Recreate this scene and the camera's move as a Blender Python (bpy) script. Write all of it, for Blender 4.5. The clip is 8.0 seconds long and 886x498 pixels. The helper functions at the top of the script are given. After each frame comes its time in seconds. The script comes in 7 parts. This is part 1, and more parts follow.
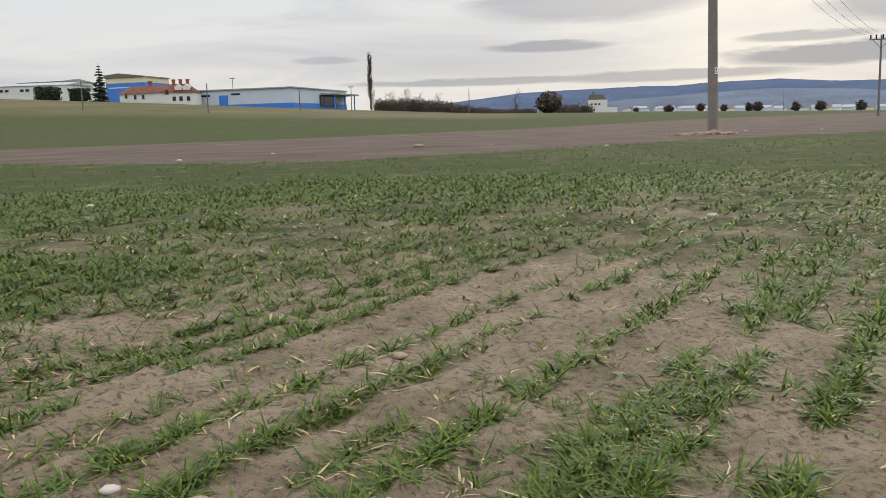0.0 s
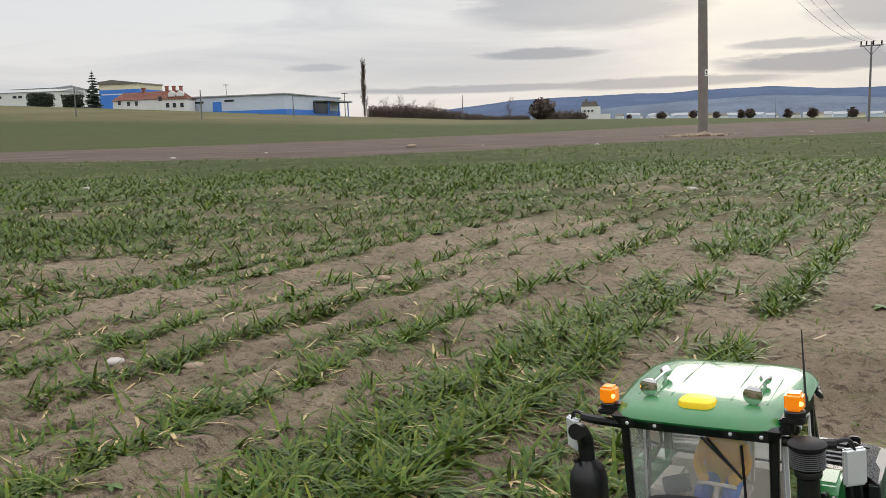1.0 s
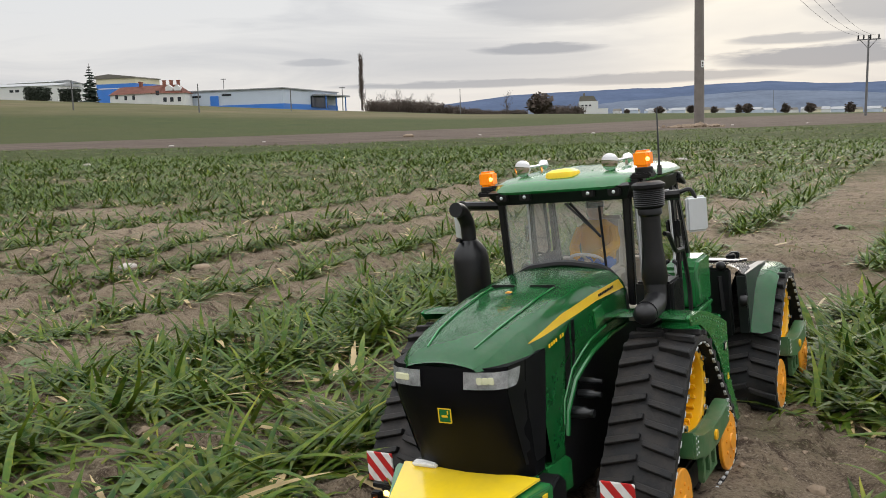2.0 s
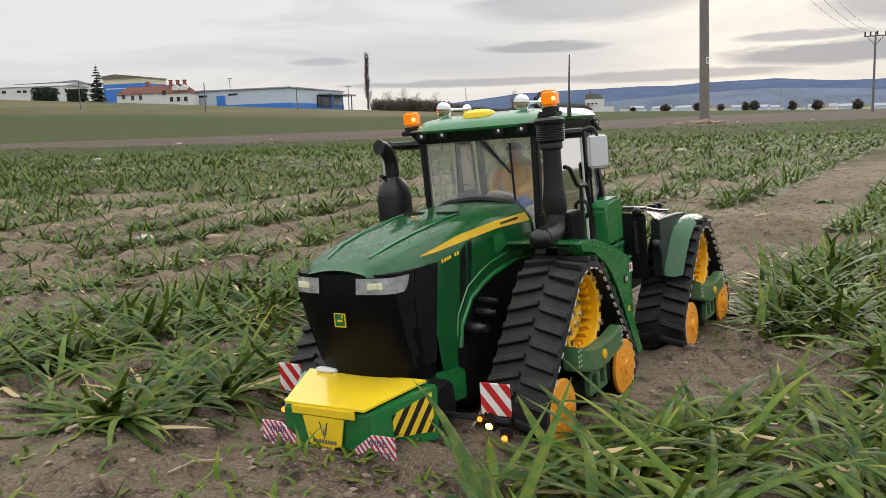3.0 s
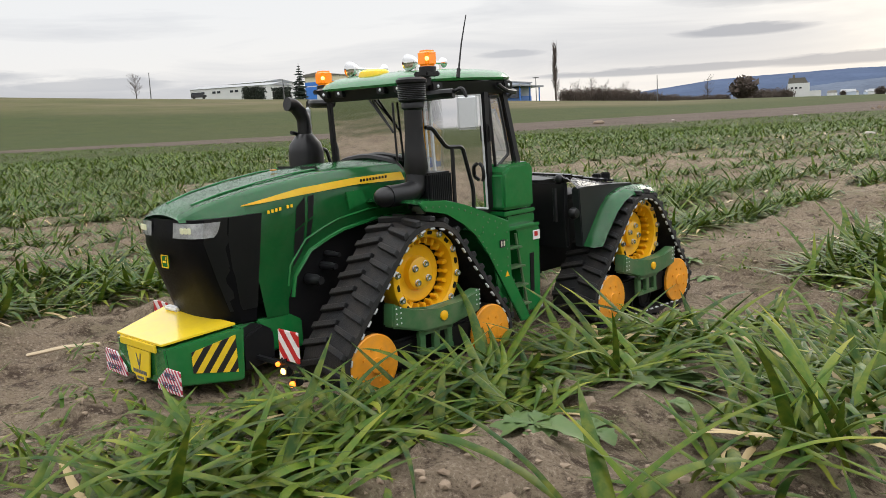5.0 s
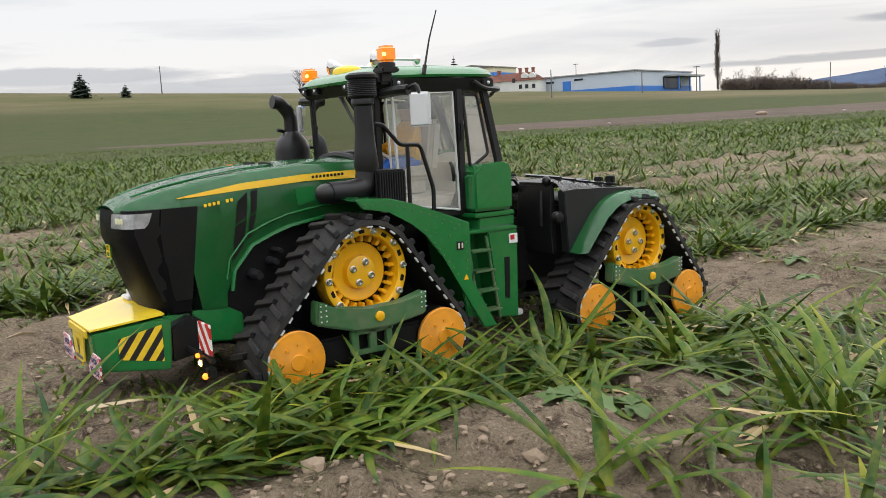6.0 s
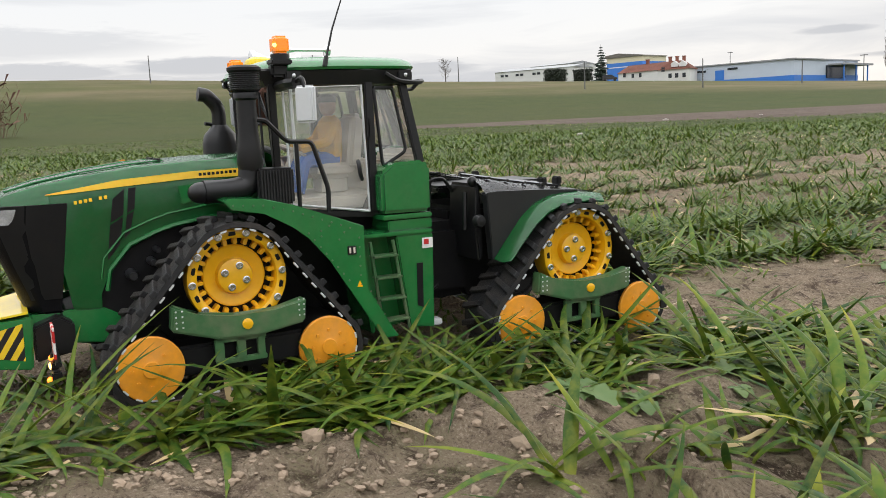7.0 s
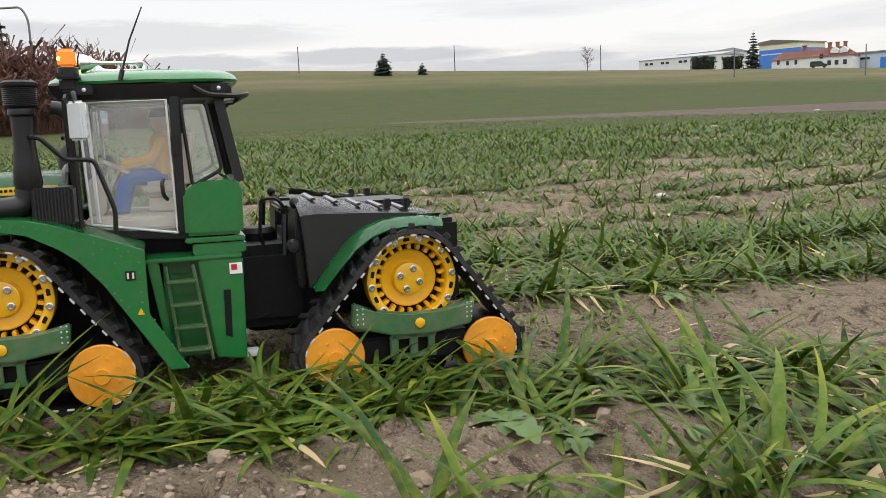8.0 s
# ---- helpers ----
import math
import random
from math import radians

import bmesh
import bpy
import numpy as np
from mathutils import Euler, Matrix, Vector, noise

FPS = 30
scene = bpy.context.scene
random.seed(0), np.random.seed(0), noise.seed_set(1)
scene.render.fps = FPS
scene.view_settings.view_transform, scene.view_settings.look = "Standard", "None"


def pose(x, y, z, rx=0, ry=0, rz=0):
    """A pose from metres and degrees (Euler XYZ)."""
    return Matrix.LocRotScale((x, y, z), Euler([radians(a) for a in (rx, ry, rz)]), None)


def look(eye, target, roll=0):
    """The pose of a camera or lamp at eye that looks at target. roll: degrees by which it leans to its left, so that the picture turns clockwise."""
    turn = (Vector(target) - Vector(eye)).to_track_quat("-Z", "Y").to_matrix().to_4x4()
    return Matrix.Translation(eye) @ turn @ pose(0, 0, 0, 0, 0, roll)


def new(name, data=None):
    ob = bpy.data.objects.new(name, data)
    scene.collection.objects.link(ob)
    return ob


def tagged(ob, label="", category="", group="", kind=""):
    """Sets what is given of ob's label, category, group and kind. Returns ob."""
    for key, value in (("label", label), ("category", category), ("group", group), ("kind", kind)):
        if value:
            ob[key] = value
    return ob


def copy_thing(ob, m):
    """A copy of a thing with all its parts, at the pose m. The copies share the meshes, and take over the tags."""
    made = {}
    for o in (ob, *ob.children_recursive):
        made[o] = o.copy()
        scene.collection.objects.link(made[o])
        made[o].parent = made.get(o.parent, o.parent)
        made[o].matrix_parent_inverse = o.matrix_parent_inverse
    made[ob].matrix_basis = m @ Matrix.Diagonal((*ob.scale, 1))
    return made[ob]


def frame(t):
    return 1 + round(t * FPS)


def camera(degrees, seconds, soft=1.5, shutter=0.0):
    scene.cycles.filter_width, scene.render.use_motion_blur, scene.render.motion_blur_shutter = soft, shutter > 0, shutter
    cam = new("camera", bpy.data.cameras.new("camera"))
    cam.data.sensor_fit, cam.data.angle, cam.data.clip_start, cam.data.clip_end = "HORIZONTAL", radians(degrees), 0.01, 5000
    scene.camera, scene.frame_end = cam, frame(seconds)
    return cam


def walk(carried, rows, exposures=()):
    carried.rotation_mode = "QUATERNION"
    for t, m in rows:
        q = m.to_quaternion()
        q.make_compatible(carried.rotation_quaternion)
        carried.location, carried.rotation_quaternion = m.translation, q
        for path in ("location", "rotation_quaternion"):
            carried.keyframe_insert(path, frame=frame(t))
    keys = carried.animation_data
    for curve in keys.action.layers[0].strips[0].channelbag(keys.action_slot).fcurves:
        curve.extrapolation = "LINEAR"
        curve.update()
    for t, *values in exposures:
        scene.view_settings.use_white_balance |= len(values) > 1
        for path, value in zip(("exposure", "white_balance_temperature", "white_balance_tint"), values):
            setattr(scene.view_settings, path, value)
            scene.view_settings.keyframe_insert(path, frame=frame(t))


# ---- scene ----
cam = camera(54.8, 8.0, soft=0.7)
walk(cam, [
    (0, look((0.097, 0.013, 0.601), (0.034, 1.992, 0.314), -1.6)),
    (0.5, look((0.12, -0.076, 0.496), (0.063, 1.904, 0.22), -1.6)),
    (1, look((0.132, -0.164, 0.408), (0.084, 1.817, 0.137), -1.6)),
    (1.5, look((0.138, -0.24, 0.32), (0.095, 1.74, 0.043), -1.6)),
    (1.7, look((0.144, -0.27, 0.292), (0.102, 1.709, 0.011), -1.6)),
    (2.8, look((0.158, -0.411, 0.22), (0.106, 1.568, -0.064), -1.6)),
    (3, look((0.167, -0.428, 0.216), (0.109, 1.551, -0.069), -1.8)),
    (3.5, look((0.177, -0.516, 0.207), (0.103, 1.462, -0.078), -1.7)),
    (4, look((0.207, -0.564, 0.201), (0.089, 1.412, -0.087), -1.8)),
    (4.5, look((0.249, -0.598, 0.196), (-0.040, 1.36, -0.092), -2.3)),
    (5.8, look((0.353, -0.657, 0.202), (-0.409, 1.17, -0.085), -3.3)),
    (6, look((0.367, -0.672, 0.205), (-0.452, 1.129, -0.082), -3.2)),
    (6.5, look((0.401, -0.666, 0.201), (-0.566, 1.06, -0.087), -3.0)),
    (7, look((0.447, -0.656, 0.206), (-0.656, 0.986, -0.09), -2.6)),
    (7.5, look((0.49, -0.619, 0.21), (-0.739, 0.929, -0.095), -2.2)),
    (8, look((0.536, -0.561, 0.218), (-0.816, 0.881, -0.088), -2.5)),
], exposures=[(0.0, -0.22), (1.7, -0.2), (3.5, -0.12), (5.0, 0.0), (6.5, 0.08), (8.0, 0.12)])

# ---- world and sun ----
world = bpy.data.worlds.new("world")
scene.world = world
world.use_nodes = True
SUN_AZ, SUN_EL = radians(19.0), radians(20.0)
SUN_DIR = Vector((math.sin(SUN_AZ) * math.cos(SUN_EL), math.cos(SUN_AZ) * math.cos(SUN_EL), math.sin(SUN_EL)))


class Nodes:
    """Short hand for one node tree."""

    def __init__(self, tree):
        self.tree = tree
        tree.nodes.clear()

    def add(self, kind, **values):
        node = self.tree.nodes.new(kind)
        for key, value in values.items():
            if key in node.inputs:
                self.plug(node.inputs[key], value)
            else:
                setattr(node, key, value)
        return node

    def plug(self, socket, value):
        if isinstance(value, bpy.types.NodeSocket):
            self.tree.links.new(value, socket)
        elif isinstance(value, bpy.types.Node):
            self.tree.links.new(value.outputs[0], socket)
        else:
            socket.default_value = value

    def math(self, op, a, b=0.0, c=0.0, clamp=False):
        node = self.tree.nodes.new("ShaderNodeMath")
        node.operation, node.use_clamp = op, clamp
        for n, v in enumerate((a, b, c)):
            self.plug(node.inputs[n], v)
        return node.outputs[0]

    def mix(self, fac, a, b):
        node = self.tree.nodes.new("ShaderNodeMix")
        node.data_type = "RGBA"
        self.plug(node.inputs[0], fac)
        self.plug(node.inputs[6], a if not isinstance(a, tuple) else (*a, 1)[:4])
        self.plug(node.inputs[7], b if not isinstance(b, tuple) else (*b, 1)[:4])
        return node.outputs[2]

    def ramp(self, fac, *stops):
        node = self.tree.nodes.new("ShaderNodeValToRGB")
        self.plug(node.inputs[0], fac)
        el = node.color_ramp.elements
        while len(el) < len(stops):
            el.new(0.5)
        for e, (p, c) in zip(el, stops):
            e.position = p
            e.color = (*c, 1)[:4] if isinstance(c, tuple) else (c, c, c, 1)
        return node.outputs[0]

    def noise(self, vector, scale, detail=4.0, rough=0.55, distort=0.0):
        node = self.tree.nodes.new("ShaderNodeTexNoise")
        self.plug(node.inputs["Vector"], vector)
        node.inputs["Scale"].default_value = scale
        node.inputs["Detail"].default_value = detail
        node.inputs["Roughness"].default_value = rough
        node.inputs["Distortion"].default_value = distort
        return node.outputs[0]

    def scaled(self, vector, xyz):
        node = self.tree.nodes.new("ShaderNodeVectorMath")
        node.operation = "MULTIPLY"
        self.plug(node.inputs[0], vector)
        node.inputs[1].default_value = xyz
        return node.outputs[0]


def build_sky():
    n = Nodes(world.node_tree)
    sky = n.add("ShaderNodeTexSky", sky_type="NISHITA", sun_disc=False, sun_elevation=SUN_EL, sun_rotation=SUN_AZ)
    way = n.add("ShaderNodeTexCoord").outputs["Generated"]
    split = n.add("ShaderNodeSeparateXYZ", Vector=way)
    z = split.outputs[2]
    # flat cloud decks, drawn out towards the horizon
    drawn = n.add("ShaderNodeCombineXYZ", X=split.outputs[0], Y=split.outputs[1], Z=n.math("MULTIPLY", z, 7.0))
    streak = n.noise(drawn.outputs[0], 3.1, 6.0, 0.55, 0.6)
    broad = n.noise(drawn.outputs[0], 1.15, 3.0, 0.5, 0.3)
    low = n.math("SUBTRACT", 1.0, n.math("DIVIDE", z, 0.13), clamp=True)
    amount = n.math("ADD", n.math("MULTIPLY", streak, 0.55), n.math("MULTIPLY", broad, 0.5))
    amount = n.math("ADD", amount, n.math("MULTIPLY", low, 0.07))
    dark = n.ramp(amount, (0.53, 0.0), (0.66, 0.5), (0.82, 0.85))
    # a few long grey banks low over the horizon: azimuth, elevation, half length, half height in degrees
    turn = n.math("MULTIPLY", n.math("ARCTAN2", split.outputs[0], split.outputs[1]), 57.2958)
    up = n.math("MULTIPLY", n.math("ARCSINE", z), 57.2958)
    wob = n.math("MULTIPLY", n.math("SUBTRACT", n.noise(drawn.outputs[0], 16.0, 5.0, 0.6), 0.5), 2.4)
    banks = n.math("MULTIPLY", z, 0.0)
    for az, el, long, high, deep in ((5.4, 4.85, 4.6, 0.42, 0.8), (-9.2, 4.35, 2.6, 0.26, 0.45), (1.5, 2.75, 10.5, 0.30, 0.7), (13.0, 2.75, 9.0, 0.42, 0.75), (23.0, 3.6, 7.5, 0.75, 0.95), (21.0, 4.75, 4.5, 0.35, 0.7), (8.0, 7.6, 9.0, 1.5, 0.55), (27.0, 6.6, 6.0, 1.6, 0.7), (-47.0, 4.1, 9.0, 0.65, 0.55), (-58.0, 3.9, 6.0, 0.6, 0.5), (-36.0, 3.4, 6.0, 0.5, 0.5), (-52.0, 2.8, 26.0, 1.5, 0.42), (-64.0, 5.6, 16.0, 1.2, 0.3)):
        a1 = n.math("DIVIDE", n.math("SUBTRACT", turn, az), long)
        e1 = n.math("DIVIDE", n.math("SUBTRACT", n.math("ADD", up, n.math("MULTIPLY", wob, 0.5 * high)), el), high)
        far2 = n.math("ADD", n.math("MULTIPLY", a1, a1), n.math("MULTIPLY", e1, e1))
        bank = n.math("MULTIPLY", n.ramp(n.math("ADD", far2, n.math("MULTIPLY", wob, 0.35)), (0.40, 1.0), (1.0, 0.0)), deep)
        banks = n.math("MAXIMUM", banks, bank)
    white = n.mix(low, (0.90, 0.905, 0.915), (0.96, 0.915, 0.87))
    grey = n.mix(low, (0.52, 0.54, 0.60), (0.42, 0.46, 0.55))
    cloud = n.mix(dark, white, grey)
    # the veiled sun
    dot = n.tree.nodes.new("ShaderNodeVectorMath")
    dot.operation = "DOT_PRODUCT"
    n.plug(dot.inputs[0], way)
    glow_dir = Vector((math.sin(SUN_AZ) * math.cos(radians(7)), math.cos(SUN_AZ) * math.cos(radians(7)), math.sin(radians(7))))
    dot.inputs[1].default_value = glow_dir
    near = n.math("MAXIMUM", dot.outputs["Value"], 0.0)
    glow = n.math("POWER", near, 90.0)
    wide = n.math("POWER", near, 9.0)
    warm = n.mix(n.math("MULTIPLY", glow, n.math("SUBTRACT", 1.0, n.math("MULTIPLY", dark, 0.75))), cloud, (1.12, 1.04, 0.90))
    cloud2 = n.mix(n.math("MULTIPLY", wide, 0.22), warm, (1.05, 1.0, 0.93))
    cloud2 = n.mix(banks, cloud2, (0.36, 0.385, 0.45))
    # an overcast sky is brightest overhead
    over = n.math("MULTIPLY_ADD", n.ramp(z, (0.20, 0.0), (0.80, 1.0)), 1.9, 1.0)
    a = n.add("ShaderNodeBackground", Color=cloud2, Strength=over)
    b = n.add("ShaderNodeBackground", Color=sky.outputs[0], Strength=0.1)
    both = n.add("ShaderNodeMixShader", Fac=0.95)
    n.plug(both.inputs[1], b)
    n.plug(both.inputs[2], a)
    n.add("ShaderNodeOutputWorld", Surface=both)


build_sky()
sun = bpy.data.lights.new("sun", "SUN")
sun.energy, sun.angle, sun.color = 0.45, radians(20), (1.0, 0.93, 0.83)
sun_ob = new("sun", sun)
sun_ob.matrix_world = Matrix.Translation((0, 0, 30)) @ (-SUN_DIR).to_track_quat("-Z", "Y").to_matrix().to_4x4()
scene.view_settings.exposure = 0.0


# ---- materials ----
def material(name):
    m = bpy.data.materials.new(name)
    m.use_nodes = True
    return m, Nodes(m.node_tree)


def surface(name, colour, rough=0.5, metal=0.0, spread=0.12, scale=30.0, bump=0.0, bump_scale=200.0, coat=0.0, dirt=None, dirt_amount=0.0, rough_spread=0.08, specular=0.5):
    """A plain surface with mottling at two scales, fine relief and, where wanted, dust."""
    m, n = material(name)
    at = n.add("ShaderNodeTexCoord").outputs["Object"]
    big, fine = n.noise(at, scale, 4.0), n.noise(at, scale * 9, 3.0)
    both = n.math("ADD", n.math("MULTIPLY", big, 0.65), n.math("MULTIPLY", fine, 0.35))
    dark = tuple(c * (1 - spread) for c in colour)
    light = tuple(min(1.0, c * (1 + spread)) for c in colour)
    tint = n.mix(n.ramp(both, (0.3, 0.0), (0.7, 1.0)), dark, light)
    if dirt:
        cover = n.math("MULTIPLY", n.ramp(n.noise(at, scale * 1.7, 6.0, 0.65), (0.42, 0.0), (0.68, 1.0)), dirt_amount)
        tint = n.mix(cover, tint, dirt)
    p = n.add("ShaderNodeBsdfPrincipled")
    n.plug(p.inputs["Base Color"], tint)
    n.plug(p.inputs["Roughness"], n.math("ADD", rough - rough_spread / 2, n.math("MULTIPLY", fine, rough_spread), clamp=True))
    p.inputs["Metallic"].default_value = metal
    p.inputs["Coat Weight"].default_value = coat
    p.inputs["Specular IOR Level"].default_value = specular
    if bump:
        b = n.add("ShaderNodeBump", Strength=bump, Distance=0.001)
        n.plug(b.inputs["Height"], n.noise(at, bump_scale, 4.0, 0.6))
        n.plug(p.inputs["Normal"], b)
    n.add("ShaderNodeOutputMaterial", Surface=p)
    return m


def glowing(name, colour, power, body=None):
    m, n = material(name)
    p = n.add("ShaderNodeBsdfPrincipled")
    p.inputs["Base Color"].default_value = (*(body or colour), 1)
    p.inputs["Roughness"].default_value = 0.2
    p.inputs["Emission Color"].default_value = (*colour, 1)
    p.inputs["Emission Strength"].default_value = power
    n.add("ShaderNodeOutputMaterial", Surface=p)
    return m


def pane_material(name, tint=(1, 1, 1), dust=0.1):
    m, n = material(name)
    clear = n.add("ShaderNodeBsdfTransparent", Color=(*tint, 1))
    gloss = n.add("ShaderNodeBsdfGlossy", Roughness=0.03)
    # diffuse white lends the glass a milky sky sheen as well as dust
    sheen_film = n.add("ShaderNodeBsdfDiffuse", Color=(0.75, 0.75, 0.72, 1))
    at = n.add("ShaderNodeTexCoord").outputs["Object"]
    mark = n.math("MULTIPLY", n.ramp(n.noise(at, 45.0, 5.0), (0.3, 0.5), (0.7, 1.0)), dust)
    a = n.add("ShaderNodeMixShader", Fac=mark)
    n.plug(a.inputs[1], clear), n.plug(a.inputs[2], sheen_film)
    f = n.add("ShaderNodeFresnel", IOR=1.6)
    b = n.add("ShaderNodeMixShader", Fac=f)
    n.plug(b.inputs[1], a), n.plug(b.inputs[2], gloss)
    n.add("ShaderNodeOutputMaterial", Surface=b)
    return m


def stripes(name, a, b, pitch, lean):
    """Diagonal warning stripes across the local y-z plane."""
    m, n = material(name)
    at = n.add("ShaderNodeTexCoord").outputs["Object"]
    s = n.add("ShaderNodeSeparateXYZ", Vector=at)
    along = n.math("ADD", n.math("ADD", s.outputs[1], n.math("MULTIPLY", s.outputs[0], -0.55)), n.math("MULTIPLY", s.outputs[2], lean))
    part_ = n.math("FRACT", n.math("DIVIDE", n.math("ADD", along, 10.0), pitch))
    which = n.math("GREATER_THAN", part_, 0.5)
    dirt = n.ramp(n.noise(at, 160.0, 4.0), (0.35, 0.82), (0.7, 1.0))
    col = n.mix(which, a, b)
    mul = n.tree.nodes.new("ShaderNodeVectorMath")
    mul.operation = "MULTIPLY"
    n.plug(mul.inputs[0], col), n.plug(mul.inputs[1], dirt)
    p = n.add("ShaderNodeBsdfPrincipled", Roughness=0.45)
    n.plug(p.inputs["Base Color"], mul.outputs[0])
    n.add("ShaderNodeOutputMaterial", Surface=p)
    return m


SOIL_DUST = (0.24, 0.18, 0.13)
GREEN = surface("green_paint", (0.011, 0.150, 0.036), 0.22, spread=0.1, coat=0.55, dirt=SOIL_DUST, dirt_amount=0.06)
GREEN_DULL = surface("dusty_green_paint", (0.042, 0.125, 0.045), 0.42, spread=0.15, dirt=SOIL_DUST, dirt_amount=0.35, bump=0.1)
YELLOW = surface("yellow_paint", (0.80, 0.42, 0.004), 0.3, spread=0.08, coat=0.3, dirt=SOIL_DUST, dirt_amount=0.12)
YELLOW_LID = surface("yellow_lid", (0.82, 0.58, 0.02), 0.24, spread=0.05, coat=0.4, dirt=SOIL_DUST, dirt_amount=0.1)
ORANGE_YELLOW = surface("dusty_yellow_plastic", (0.80, 0.31, 0.012), 0.45, spread=0.12, dirt=(0.30, 0.16, 0.07), dirt_amount=0.35)
DECAL_YELLOW = surface("yellow_decal", (0.86, 0.60, 0.02), 0.35, spread=0.04)
BLACK = surface("black_plastic", (0.007, 0.0073, 0.0085), 0.36, spread=0.25, dirt=SOIL_DUST, dirt_amount=0.018, specular=0.35)
BLACK_MATT = surface("matt_black_plastic", (0.006, 0.006, 0.007), 0.5, spread=0.25, bump=0.1, bump_scale=900, dirt=SOIL_DUST, dirt_amount=0.015, specular=0.2)
GRILLE = surface("black_mesh_grille", (0.004, 0.004, 0.005), 0.42, spread=0.3, bump=0.2, bump_scale=1500, specular=0.10)
GREY_PANEL = surface("dark_grey_panel", (0.014, 0.0148, 0.0165), 0.30, spread=0.15, dirt=SOIL_DUST, dirt_amount=0.02)
GLOSSY_BLACK = surface("glossy_black_plastic", (0.020, 0.021, 0.024), 0.16, spread=0.2, coat=0.6, dirt=SOIL_DUST, dirt_amount=0.05)
RUBBER = surface("black_rubber", (0.011, 0.011, 0.012), 0.62, spread=0.3, bump=0.5, bump_scale=700, dirt=(0.11, 0.085, 0.065), dirt_amount=0.25, specular=0.35)
CHROME = surface("chrome", (0.8, 0.8, 0.8), 0.08, 1.0, spread=0.03)
STEEL = surface("steel_bolt", (0.62, 0.62, 0.62), 0.25, 1.0, spread=0.1, scale=200)
SILVER = surface("silver_mirror_shell", (0.62, 0.64, 0.66), 0.3, 0.35, spread=0.05)
MIRROR = surface("mirror_glass", (0.9, 0.9, 0.9), 0.03, 1.0, spread=0.02)
PALE_TRIM = surface("pale_door_seal", (0.55, 0.56, 0.56), 0.35, spread=0.08)
BEIGE = surface("beige_interior", (0.60, 0.54, 0.46), 0.6, spread=0.1)
WHITE_DECAL = surface("white_decal", (0.75, 0.75, 0.74), 0.4, spread=0.05)
RED_DECAL = surface("red_decal", (0.45, 0.02, 0.02), 0.4, spread=0.08)
DOLL_SHIRT = surface("yellow_cloth", (0.72, 0.36, 0.01), 0.7, spread=0.1)
PANE = pane_material("cab_glass", (0.97, 0.98, 0.98), 0.30)
LENS = pane_material("clear_lens", (0.95, 0.95, 0.95), 0.1)
LAMP_ON = glowing("warm_lamp", (1.0, 0.66, 0.20), 4.0)
LAMP_AMBER = glowing("amber_side_light", (1.0, 0.22, 0.02), 2.5)
HEADLIGHT = surface("clear_headlight_plastic", (0.62, 0.63, 0.64), 0.15, 0.25, spread=0.45, scale=160, coat=0.5)
LED = surface("pale_led", (0.72, 0.72, 0.50), 0.3, spread=0.05)
HAZ_RED = stripes("red_white_stripes", (0.55, 0.02, 0.02), (0.80, 0.78, 0.76), 0.0125, 0.85)
HAZ_FINE = stripes("fine_red_white_stripes", (0.50, 0.03, 0.08), (0.80, 0.76, 0.76), 0.0042, 0.75)
HAZ_YELLOW = stripes("black_yellow_stripes", (0.012, 0.012, 0.012), (0.80, 0.55, 0.02), 0.0085, -0.62)


def amber_material():
    m, n = material("amber_beacon_lens")
    p = n.add("ShaderNodeBsdfPrincipled", Roughness=0.15)
    p.inputs["Base Color"].default_value = (0.9, 0.24, 0.004, 1)
    p.inputs["Emission Color"].default_value = (1.0, 0.24, 0.003, 1)
    p.inputs["Emission Strength"].default_value = 0.32
    p.inputs["Coat Weight"].default_value = 0.6
    n.add("ShaderNodeOutputMaterial", Surface=p)
    return m


AMBER = amber_material()
FLASH = glowing("amber_flash", (1.0, 0.55, 0.12), 3.5)


